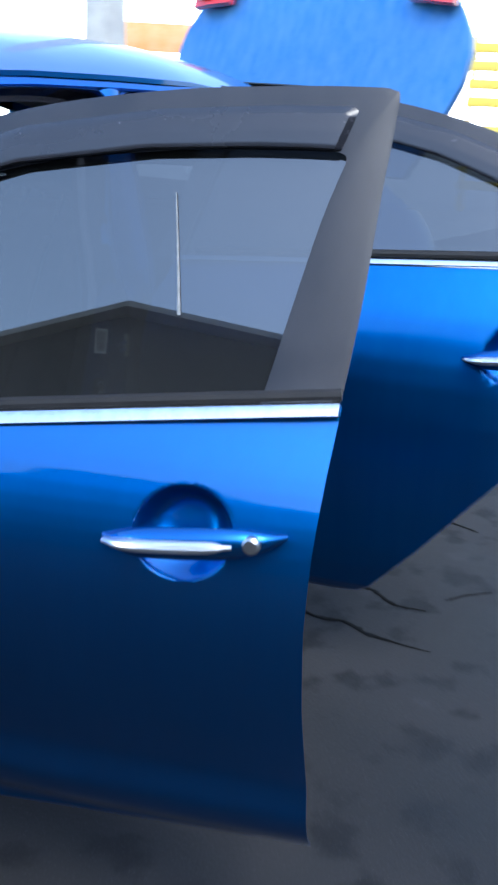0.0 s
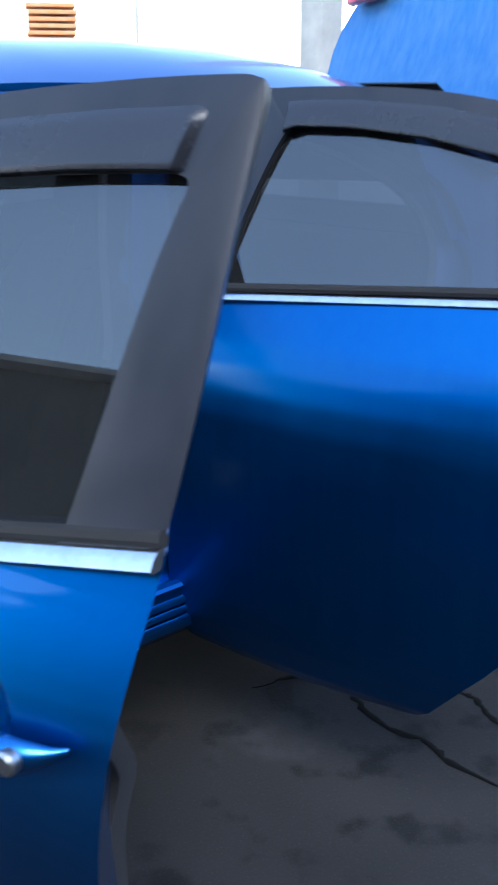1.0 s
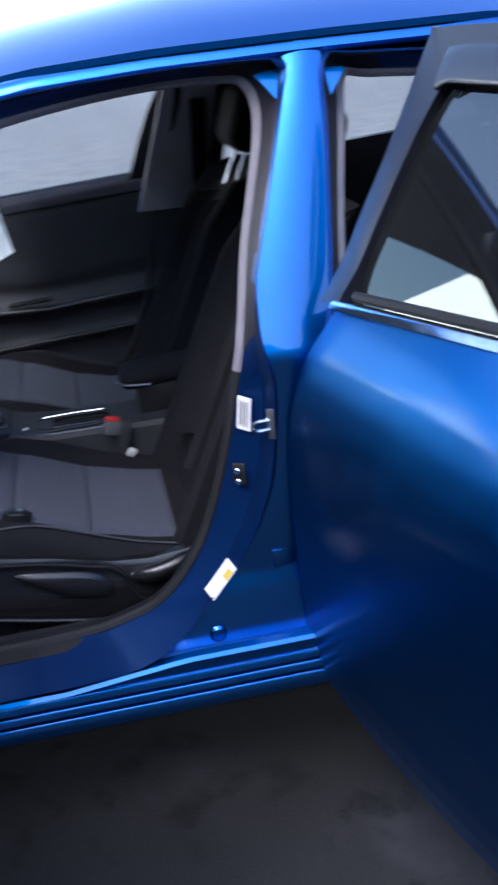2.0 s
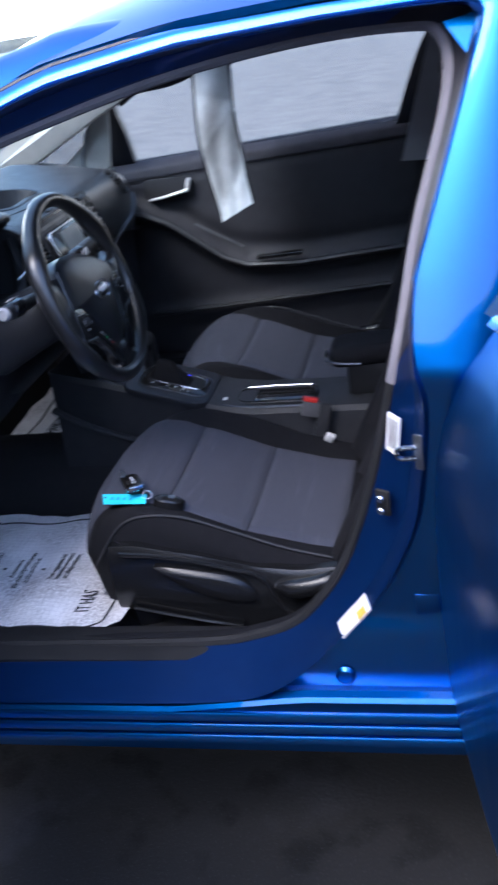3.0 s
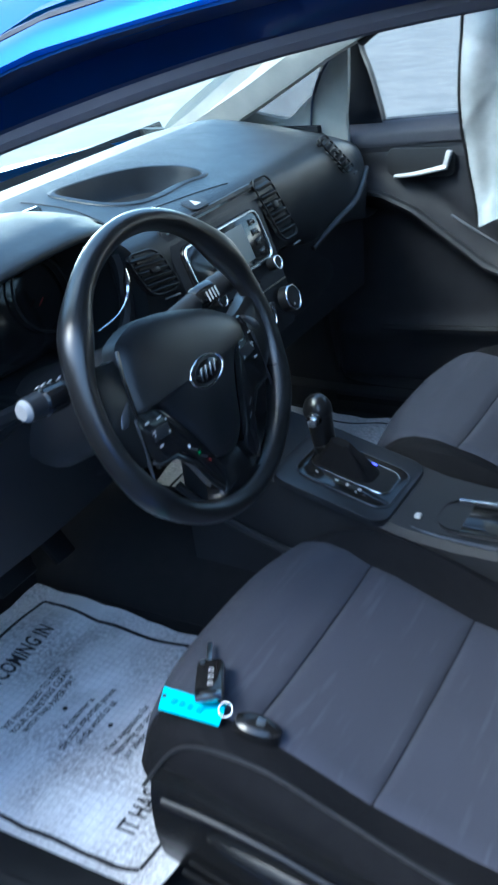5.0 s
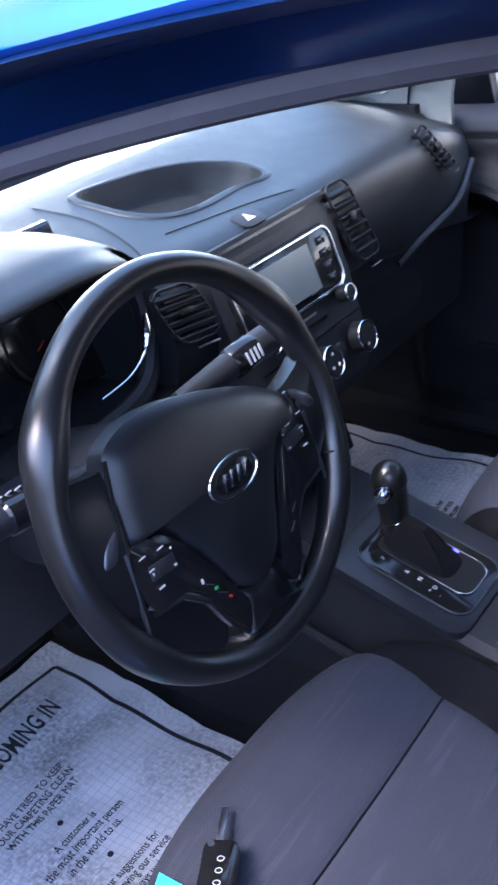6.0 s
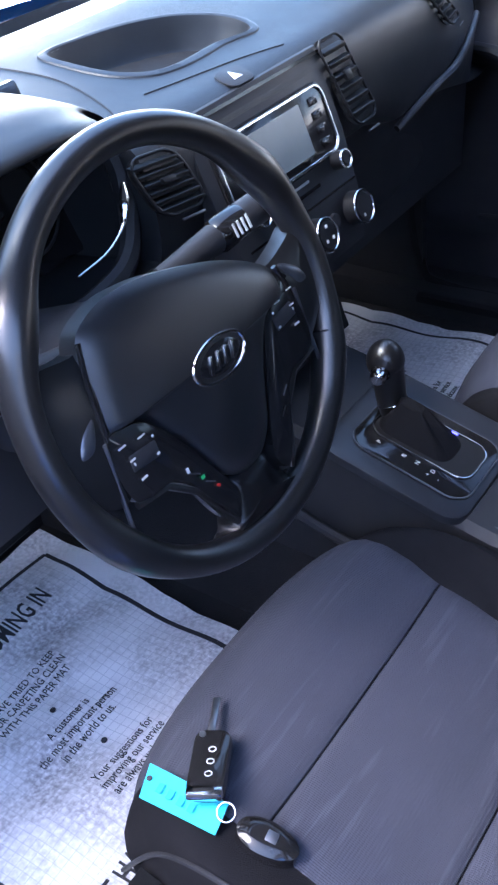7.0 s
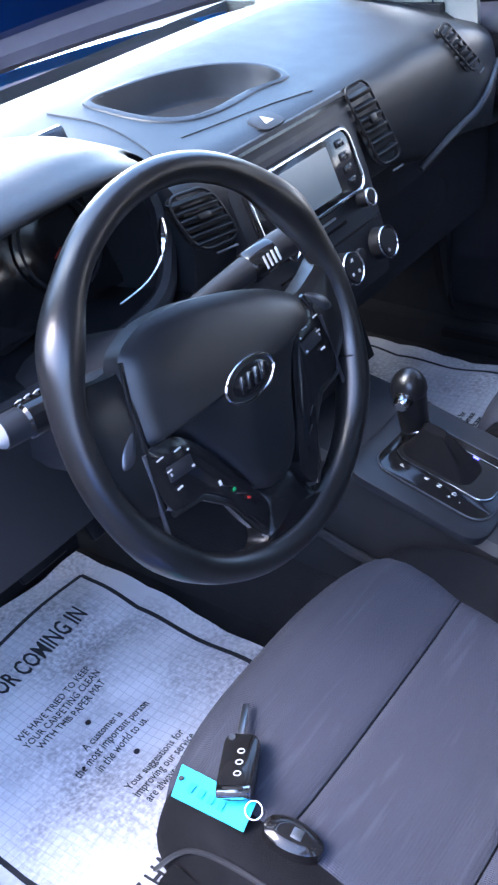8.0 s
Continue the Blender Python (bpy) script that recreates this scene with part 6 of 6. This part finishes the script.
def door_card(u, v):
    x = lerp(-1.125, -0.085, u)
    zt = lerp(0.985, 1.042, u)
    z = lerp(0.345, zt, v)
    y = 1.690 - 0.022 * math.sin(math.pi * min(max((z - 0.5) / 0.5, 0), 1))
    y -= 0.030 * math.exp(-((z - arm_z(x) + 0.012) / 0.020) ** 2)
    y += 0.012 * math.exp(-((z - arm_z(x) - 0.05) / 0.025) ** 2)
    y -= 0.018 * math.exp(-((z - 0.50 - 0.06 * u) / 0.03) ** 2)
    y += 0.006 * math.exp(-((z - zt + 0.062) / 0.006) ** 2)
    if v > 0.96:
        y += 0.02 * (v - 0.96) / 0.04
    return V(x, y, z)


part("door_card", shell(door_card, 70, 70, (0, 0.03, 0)), CARD, right_front, "dark grey door card", world=True)
part("card_top", shell(lambda u, v: door_card(u, lerp(0.915, 0.995, v)) + V(0, -0.005 * math.sin(math.pi * v) ** 0.4, 0.002), 70, 10, (0, 0.012, 0)), mk("grey_card_top", (0.075, 0.073, 0.086), (0.088, 0.086, 0.10), 25, 0.5, 0.6, 0, 0.2, 1200, spec=0.35), right_front, "grey padded upper edge of the door card", world=True)
part("arm_moulding", rod([V(x, 1.634, arm_z(x)) for x in np.linspace(-1.02, -0.12, 40)], 0.012, 8, flat=0.8), mk("dark_grey_plastic", (0.028, 0.029, 0.032), (0.034, 0.035, 0.038), 20, 0.4), right_front, "dark grey armrest moulding", world=True)
part("pocket_edge", rod([V(x, 1.652, 0.525 + 0.055 * (x + 1.0)) for x in np.linspace(-0.98, -0.12, 20)], 0.008, 8), PLASTIC, right_front, "door pocket edge", world=True)
part("grip_line", rod([V(-0.80, 1.654, 0.80), V(-0.74, 1.650, 0.765), V(-0.66, 1.647, 0.72)], 0.003, 6), SATINBLACK, right_front, "satin grip strip", world=True)
part("window_switch", box((0.14, 0.03, 0.012), (-0.55, 1.632, 0.690), 0.004, (0, -2, 0)), GLOSSY, right_front, "window switch block", world=True)
hb = part("inner_handle_bowl", prism(rounded(0.155, 0.062, 0.02), 0.006, Matrix.Translation((-0.868, 1.664, 0.912)) @ pose(0, 0, 0, 90, 0, 0), 0.002), PLASTIC, right_front, "black handle bowl", world=True)
# Pale lens material stands for the bright reflection on the chrome.
part("inner_handle", rod(cr([(-0.925, 1.652, 0.884), (-0.88, 1.646, 0.890), (-0.835, 1.646, 0.899), (-0.805, 1.650, 0.905)], 14), lambda q: 0.0065 + 0.003 * q, 8, flat=0.7), LAMPCLEAR, right_front, "chrome inner door handle", world=True)
part("lock_tab", box((0.012, 0.014, 0.036), (-0.803, 1.650, 0.922), 0.003, (0, 18, 0)), LAMPCLEAR, right_front, "chrome lock tab", world=True)

part("footwell_side", box((0.56, 0.02, 0.62), (-1.39, 1.665, 0.66), 0.004), CARPET, car, "black carpet beside the footwell")
part("sill_cover", box((1.58, 0.13, 0.12), (-0.86, 1.650, 0.320), 0.008), PLASTIC, car, "black sill cover")

# pillar trims in pale plastic
def quarter_frame():
    """Pale panel with the three-sided quarter window through it."""
    inner = [(-1.295, 1.041), (-1.235, 1.073), (-1.176, 1.104), (-1.12, 1.137), (-1.085, 1.150), (-1.068, 1.138), (-1.070, 1.11), (-1.086, 1.078), (-1.132, 1.042), (-1.170, 1.016), (-1.215, 1.022), (-1.255, 1.032)]
    outer = [(-1.52, 0.99), (-1.36, 1.10), (-1.22, 1.16), (-1.13, 1.21), (-1.04, 1.26), (-0.985, 1.26), (-0.99, 1.19), (-1.005, 1.10), (-1.025, 1.02), (-1.05, 0.93), (-1.20, 0.93), (-1.36, 0.94)]
    lean = lambda z: 1.655 - 0.22 * (z - 0.95)
    a = cr([(x, 0, z) for x, z in inner], 60, True)
    b = cr([(x, 0, z) for x, z in outer], 60, True)
    edge = [V(p.x, lean(p.z) + 0.022, p.z) for p in a]
    round_ = [V(p.x, lean(p.z) + 0.004, p.z) for p in a]
    lip = [p.lerp(q, 0.10) for p, q in zip(a, b)]
    part("quarter_panel", loft([edge, round_, [V(p.x, lean(p.z) - 0.002, p.z) for p in lip], [V(p.x, lean(p.z), p.z) for p in b], [V(p.x, lean(p.z) + 0.012, p.z) for p in b]], True), CREAM, car, "pale panel round the quarter window")
    m = sum(a, V(0, 0, 0)) / 60
    g = part("quarter_glass", loft([[V(lerp(m.x, p.x, k), lean(lerp(m.z, p.z, k)) + 0.020, lerp(m.z, p.z, k)) for p in a] for k in (1.0, 0.5, 0.05)], True, True), DUSTY, car, "small three-sided quarter window")
    return g


qg = quarter_frame()
qg.visible_shadow = False
part("driver_pillar_trim", rod([V(-1.52, 0.15, 1.01), V(-1.35, 0.165, 1.085), V(-1.15, 0.215, 1.160), V(-0.98, 0.262, 1.222)], 0.022, 12, flat=0.8), CREAM, car, "pale grey screen pillar trim")
part("pillar_cover", shell(lambda u, v: V(lerp(-0.170 + 0.13 * v, 0.08 + 0.07 * v, u), 1.605 - 0.13 * v - 0.02 * math.sin(math.pi * u), lerp(0.93, 1.36, v)), 8, 14, (0, 0.02, 0)), GREYTRIM, car, "grey pillar cover")
part("pillar_cover_low", shell(lambda u, v: V(lerp(-0.13, 0.09, u), 1.62 - 0.02 * math.sin(math.pi * u), lerp(0.36, 0.93, v)), 8, 14, (0, 0.02, 0)), PLASTIC, car)
part("seat_belt", shell(lambda u, v: V(-0.012 + 0.045 * v + 0.046 * (u - 0.5), 1.575 - 0.11 * v, lerp(0.45, 1.25, v)), 2, 16, (0, 0.002, 0)), DARKCLOTH, car, "black seat belt webbing")
part("rear_door_card", shell(lambda u, v: V(lerp(0.06, 0.98, u), 1.672 - 0.02 * math.sin(math.pi * v), lerp(0.36, lerp(1.03, 1.08, u), v)), 16, 16, (0, 0.03, 0)), PLASTIC, right_rear, "black door card", world=True)

# silvery film strip hanging inside the passenger window
sf = thing("hanging_film_strip", "crinkled silvery plastic strip hanging before the passenger window", "plastic strip", (-0.62, 1.43, 1.33))


def film_at(u, v):
    z = lerp(1.335, lerp(0.852, 0.905, u), v)
    x = lerp(-0.676, -0.572, u) + 0.028 * max(0, v - 0.5) ** 1.5 * 2 - 0.012 * math.sin(math.pi * v)
    y = 1.425 + 0.006 * math.sin(9 * v + 2 * u) + 0.003 * math.sin(17 * v * u + 3) - 0.02 * v
    # crease across the lower corner and small crinkles
    k = v + 0.16 * u - 0.96
    y -= 0.16 * max(k, 0) - 0.0012 * math.sin(23 * v + 5 * u + 2 * math.sin(7 * v)) - 0.0016 * math.exp(-((v - 0.30 - 0.1 * u) / 0.02) ** 2) + 0.002 * math.exp(-((v - 0.62 + 0.2 * u) / 0.025) ** 2)
    return V(x, y, z)


part("film", shell(film_at, 24, 90, (0, 0.0015, 0)), SILVER, sf, "crinkled silvery film")
for u in (0.0, 1.0):
    part("dark_edge", rod([film_at(u, i / 30) for i in range(31)], 0.0035, 6), RUBBER, sf)

# pedals
for x, y, w, h in ((-1.20, 0.56, 0.09, 0.06), (-1.22, 0.68, 0.05, 0.12)):
    p = thing("pedal", "black rubber foot pedal", "pedal", (x, y, 0.45), group="foot pedals")
    part("pedal_pad", box((0.015, w, h), (x, y, 0.50), 0.005, (0, -35, 0)), RUBBER, p)
    part("pedal_arm", rod([V(x - 0.01, y, 0.50), V(x - 0.12, y, 0.62), V(x - 0.16, y, 0.74)], 0.008, 8), PLASTIC, p)
# bright edge of the footwell side
part("footwell_edge", rod(cr([(-0.98, 0.775, 0.585), (-0.90, 0.772, 0.540), (-0.80, 0.775, 0.500), (-0.72, 0.78, 0.475)], 16), 0.008, 8), PLASTIC, con)

# ---------------------------------------------------------------- paper mats
def paper_mat():
    m = thing("paper_mat", "dirty printed white paper floor mat with black border", "paper mat", (-0.98, 0.4475, 0.345), group="paper floor mats")

    def P(x, y, up=0.0):
        """Place on the crinkled sheet; x from the front edge back, y from the outer edge in."""
        w = 0.006 * math.sin(9 * x + 4 * y) + 0.004 * math.sin(23 * y - 13 * x) + 0.005 * math.sin(31 * x + 5)
        edge = 0.02 * max(0, (x - 0.50) / 0.09) ** 2 + 0.006 * max(0, 0.06 - x) / 0.06
        return V(-0.30 + x, -0.2425 + y, 0.004 + abs(w) + edge + up)

    def sheet(u, v):
        x = lerp(-0.018, 0.60, u)
        y = lerp(-0.006, 0.490 - 0.028 * u, v)
        wob = 0.006 * math.sin(14 * y + 1) + 0.003 * math.sin(37 * y)
        p = P(x, y)
        return V(p.x + wob * (1 if u in (0, 1) else 0), p.y + (0.006 * math.sin(12 * x) if v in (0, 1) else 0), p.z)
    part("sheet", shell(sheet, 60, 50, (0, 0, -0.0006)), PAPER, m, "crumpled white paper sheet with shoe dirt", True)

    def line(x0, y0, x1, y1, w, n=60):
        a, b = [], []
        d = V(x1 - x0, y1 - y0, 0).normalized()
        s = V(-d.y, d.x, 0) * w / 2
        for i in range(n + 1):
            q = V(lerp(x0, x1, i / n), lerp(y0, y1, i / n), 0)
            a.append(P(q.x + s.x, q.y + s.y, 0.0009))
            b.append(P(q.x - s.x, q.y - s.y, 0.0009))
        return loft([a, b])
    for q in ((0.033, 0.03, 0.033, 0.452), (0.033, 0.452, 0.555, 0.422), (0.555, 0.422, 0.555, 0.03), (0.555, 0.03, 0.033, 0.03)):
        part("border_line", line(*q, 0.0075), INK, m, "", True)

    def words(text, size, squeeze, x, y, bold=0.0):
        ob = writing(text, size, Matrix.Identity(4), INK, m, "printed_line", "CENTER", True, bold)
        for vert in ob.data.vertices:
            c = vert.co
            vert.co = P(x - c.y - 0.03 * (c.x * squeeze), y + c.x * squeeze, 0.0012 + c.z)
    words("THANKS FOR COMING IN", 0.046, 0.56, 0.104, 0.238, 0.0006)
    for i, t in enumerate(("WE HAVE TRIED TO KEEP", "YOUR CARPETING CLEAN", "WITH THIS PAPER MAT")):
        words(t, 0.0175, 0.72, 0.192 + 0.018 * i, 0.238)
    for i, t in enumerate(("A customer is", "the most important person", "in the world to us.")):
        words(t, 0.0185, 0.70, 0.287 + 0.018 * i, 0.238)
    for i, t in enumerate(("Your suggestions for", "improving our service", "are always welcome.")):
        words(t, 0.0185, 0.70, 0.383 + 0.017 * i, 0.238)
    words("IT HAS", 0.044, 0.58, 0.492, 0.117, 0.0006)
    words("TO", 0.044, 0.58, 0.530, 0.180, 0.0006)
    for x in (0.259, 0.349):
        part("printed_dot", disc(0.0042, 0.0006, 16, tuple(P(x, 0.238, 0.0012))), INK, m, "", True)
    return m


mat = paper_mat()
copy_thing(mat, pose(-0.99, 1.285, 0.345, 0, 0, 2))

# ---------------------------------------------------------------- keys on the seat
tagt = thing("key_tag", "light blue paper key tag with a punched hole", "key tag", (-0.668, 0.327, 0.584))
KZ = 0.5835
part("tag_card", shell(lambda u, v: V(lerp(lerp(-0.713, -0.626, u), lerp(-0.701, -0.620, u), v), lerp(lerp(0.340, 0.346, u), lerp(0.308, 0.316, u), v), KZ + 0.002 - 0.006 * u - 0.004 * v), 8, 4, (0, 0, 0.0012)), CYAN, tagt, "light blue card")
part("punched_hole", disc(0.0028, 0.0006, 16, (-0.7035, 0.327, KZ + 0.0024)), INK, tagt)
for i in range(4):
    part("printed_bar", box((0.006, 0.010, 0.0005), (-0.688 + 0.012 * i, 0.324, KZ + 0.0020 - 0.0009 * i), turn=(0, 4, 8)), mk("tag_ink", (0.02, 0.34, 0.50), None, 30, 0.7) if i == 0 else bpy.data.materials["tag_ink"], tagt)
key = thing("car_key", "black flip key with steel blade lying on the seat", "car key", (-0.657, 0.362, 0.588))
KM = Matrix.Translation((-0.657, 0.362, 0.590)) @ pose(0, 0, 0, 0, 5, math.degrees(math.atan2(0.067, -0.038)))
part("key_case", prism(rounded(0.074, 0.036, 0.011), 0.013, KM, 0.004), GLOSSY, key, "black plastic key case")
part("key_end", box((0.012, 0.034, 0.011), (-0.033, 0, 0.0075), 0.003, m=KM), CHROME, key, "bright metal key end")
part("key_slot", box((0.004, 0.020, 0.003), (-0.0335, 0, 0.0125), 0.001, m=KM), RUBBER, key)
part("key_blade", box((0.046, 0.007, 0.0022), (0.060, 0.004, 0.006), 0.0006, m=KM), SATIN, key, "steel key blade")
part("pivot", disc(0.0035, 0.001, 14, m_at(KM @ Matrix.Translation((0.030, 0.010, 0.013)))), SATIN, key)
for x in (-0.016, -0.002, 0.012):
    part("lock_symbol", rod([KM @ V(x + 0.0030 * math.cos(a), 0.0034 * math.sin(a) - 0.002, 0.0134) for a in [2 * math.pi * i / 10 for i in range(10)]], 0.0005, 5, closed=True), WHITE, key)
part("key_ring", ring(0.0085, 0.0009, 26, 6, (-0.621, 0.336, 0.584), (35, 20, 0)), CHROME, key, "steel split ring")
fob = thing("remote_fob", "small oval black remote with one grey button", "remote", (-0.584, 0.338, 0.570))
FM = Matrix.Translation((-0.584, 0.339, 0.566)) @ pose(0, 0, 0, 0, 16, 10)
part("fob_case", dome([(0.030 * math.cos(a) * (1 + 0.1 * math.cos(a)), 0.0165 * math.sin(a)) for a in [2 * math.pi * i / 32 for i in range(32)]], 0.006, 0.0125, 4), GLOSSY, fob, "black oval case")
fob.children[0].data.transform(FM)
part("fob_button", box((0.011, 0.011, 0.002), (0.006, 0, 0.0125), 0.001, m=FM), SATIN, fob, "grey button")


# ---------------------------------------------------------------- surroundings
def block(name, size, at, material, label, category="building", bevel=0.03):
    return tagged(part(name, box(size, at, bevel), material), label, category, kind="structure")


block("pavement", (60, 40, 0.02), (8, 23.2, 0.0), CONCRETE, "pale sunlit concrete yard", "pavement", 0.004)
block("column", (0.34, 0.34, 7), (7.1, 6.6, 3.5), CONCRETE, "pale concrete column", "column")


def workshop():
    """Dark gabled shed across the lot, ahead of the car."""
    b = thing("workshop", "dark grey gabled workshop building across the lot", "building", (-17, -1, 0))
    prof = [(-22.0, 0.0), (-22.0, 9.5), (-12.0, 10.05), (0.4, 9.4), (2.6, 8.1), (4.2, 7.0), (7.6, 6.5), (7.6, 0.0)]
    m = Matrix(((0, 0, -1, -17), (1, 0, 0, 0), (0, 1, 0, 0), (0, 0, 0, 1)))
    w = part("wall", prism(prof, 9, m), DARKWALL, b, "dark grey siding wall")
    for y0, y1, z0, z1 in ((-22.4, -12.0, 9.47, 10.05), (-12.0, 0.4, 10.05, 9.4), (0.4, 4.2, 9.4, 7.0), (4.2, 7.9, 7.0, 6.46)):
        part("roof", shell(lambda u, v: V(lerp(-16.6, -26.4, v), lerp(y0, y1, u), lerp(z0, z1, u) + 0.02), 4, 4, (0, 0, 0.12)), CONCRETE, b, "pale sheet roof")
    for y in (-14, -8, -2, 4):
        d = part("shutter", box((0.06, 3.4, 3.6), (-16.98, y, 1.8), 0.01), DARKWALL, w, "closed shutter door")


workshop()
def warehouse():
    """Unseen long dark shed, added on the car's near side to cut low sky light."""
    b = thing("warehouse", "unseen long dark shed added to cut low sky light", "building", (-2, -15, 0))
    w = part("wall", box((44, 6, 6.8), (-2, -18, 3.4), 0.02), DARKWALL, b, "dark grey siding wall")
    part("roof", box((44.6, 6.6, 0.16), (-2, -18, 6.88), 0.02), CONCRETE, b, "pale sheet roof")
    for x in range(-18, 19, 6):
        part("shutter", box((3.6, 0.06, 3.8), (x, -14.98, 1.9), 0.01), DARKWALL, w, "closed shutter door")


warehouse()


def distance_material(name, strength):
    """Pale distance beyond the shaded lot, emissive in place of sunlight, far too bright to read."""
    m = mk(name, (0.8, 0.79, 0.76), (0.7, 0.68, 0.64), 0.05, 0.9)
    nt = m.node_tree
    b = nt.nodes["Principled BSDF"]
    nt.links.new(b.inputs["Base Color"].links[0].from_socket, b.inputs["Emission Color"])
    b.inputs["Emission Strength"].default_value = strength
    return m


# The stronger, taller stretch is added glow that puts highlights on the dash.
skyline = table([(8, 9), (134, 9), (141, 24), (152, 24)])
for name, a0, a1, strength in (("yard_glow", 8, 118, 1.5), ("dash_glow", 118, 152, 3.6)):
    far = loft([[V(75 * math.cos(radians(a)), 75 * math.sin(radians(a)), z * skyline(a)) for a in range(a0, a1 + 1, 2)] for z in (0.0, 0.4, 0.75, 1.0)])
    tagged(part("backdrop", far, distance_material(name, strength)), "glowing backdrop standing for the sunlit distance beyond the lot", "backdrop", kind="structure")


# things far off across the yard
def parked_car(at, heading):
    """White hatchback on a low platform."""
    m = pose(*at, 0, 0, heading)
    c = thing("parked_car", "white hatchback parked on a low concrete platform", "car", at, (0, 0, heading))
    roof = table([(-2.0, 0.62), (-1.95, 0.80), (-1.2, 0.92), (-0.5, 1.40), (0.2, 1.48), (1.2, 1.42), (1.8, 1.05), (1.95, 0.70)])
    loops = []
    for x in np.linspace(-2.0, 1.95, 40):
        h = roof(x)
        w = 0.84 - 0.12 * (abs(x) / 2) ** 4
        wt = w if h < 0.95 else lerp(w, 0.58, min((h - 0.95) / 0.5, 1))
        loops.append([m @ V(x, y, z) for y, z in ((-w + 0.05, 0.25), (-w, 0.45), (-w, min(0.85, h - 0.03)), (-wt, h - 0.02), (-wt * 0.6, h), (wt * 0.6, h), (wt, h - 0.02), (w, min(0.85, h - 0.03)), (w, 0.45), (w - 0.05, 0.25))])
    part("body", loft(loops, True, True), CARWHITE, c, "white painted body")
    for y in (-0.80, 0.80):
        for x0, x1 in ((-0.62, 0.10), (0.18, 1.15)):
            part("side_window", prism([(x0, 0.93), (x1, 0.93), (x1 - 0.10, 1.32), (x0 + (0.34 if x0 < 0 else 0.02), 1.32)], 0.03, m @ Matrix(((1, 0, 0, 0), (0, 0, 1, y - 0.015 + (-0.03 if y > 0 else 0.03)), (0, 1, 0, 0), (0, 0, 0, 1)))), GLOSSY, c, "dark side window")
        for x in (-1.25, 1.22):
            w = part("wheel", ring(0.24, 0.085, 28, 10, m_at(m @ Matrix.Translation((x, y, 0.31))), m_turn(m @ pose(0, 0, 0, 90, 0, 0))), TYRE, c, "black tyre")
            part("rim", disc(0.19, 0.10, 20, m_at(m @ Matrix.Translation((x, y + 0.05, 0.31))), m_turn(m @ pose(0, 0, 0, 90, 0, 0)), 0.02), SATIN, w, "silver rim")
    return c


block("platform", (14, 7, 0.56), (-13.8, 19.5, 0.28), CONCRETE, "low pale concrete platform", "platform")
parked_car((-13.5, 18.7, 0.56), 31)
bn = thing("banner", "faded orange banner between two posts", "banner", (15.1, 12.4, 0))
part("cloth", box((0.03, 1.5, 0.55), (15.1, 12.4, 2.65), 0.005, (0, 0, 39)), ORANGE, bn)
for d in (-0.72, 0.72):
    part("post", rod([V(15.1 - d * 0.63, 12.4 + d * 0.777, 0), V(15.1 - d * 0.63, 12.4 + d * 0.777, 1.5), V(15.1 - d * 0.63, 12.4 + d * 0.777, 2.95)], 0.035, 8), WALLWHITE, bn)
rk = thing("slatted_rack", "yellow slatted storage rack", "rack", (13.1, 3.5, 0))
for z in (0.4, 0.8, 1.2, 1.6, 1.85, 2.1, 2.35):
    part("slat", box((0.05, 2.2, 0.13), (13.1, 3.55, z), 0.01, (0, 0, 14)), YELLOW, rk)
for d in (-1.05, 1.05):
    part("upright", box((0.08, 0.08, 2.5), (13.1 - d * 0.24 + 0.06, 3.55 + d * 0.97, 1.25), 0.01, (0, 0, 14)), YELLOW, rk)
lp = thing("lamp_post", "thin grey lamp post", "lamp post", (13.4, 18.7, 0))
part("post", rod([V(13.4, 18.7, 0), V(13.4, 18.7, 4), V(13.4, 18.7, 8)], 0.05, 10), CONCRETE, lp)
ps = thing("pallet_stack", "tall stack of wooden pallets", "pallets", (11.8, 19.8, 0))
for i in range(26):
    part("pallet", box((1.1, 0.9, 0.085), (11.8 + 0.02 * math.sin(i * 5), 19.8 + 0.02 * math.cos(i * 3), 0.06 + 0.145 * i), 0.01, (0, 0, -30)), ORANGE, ps)
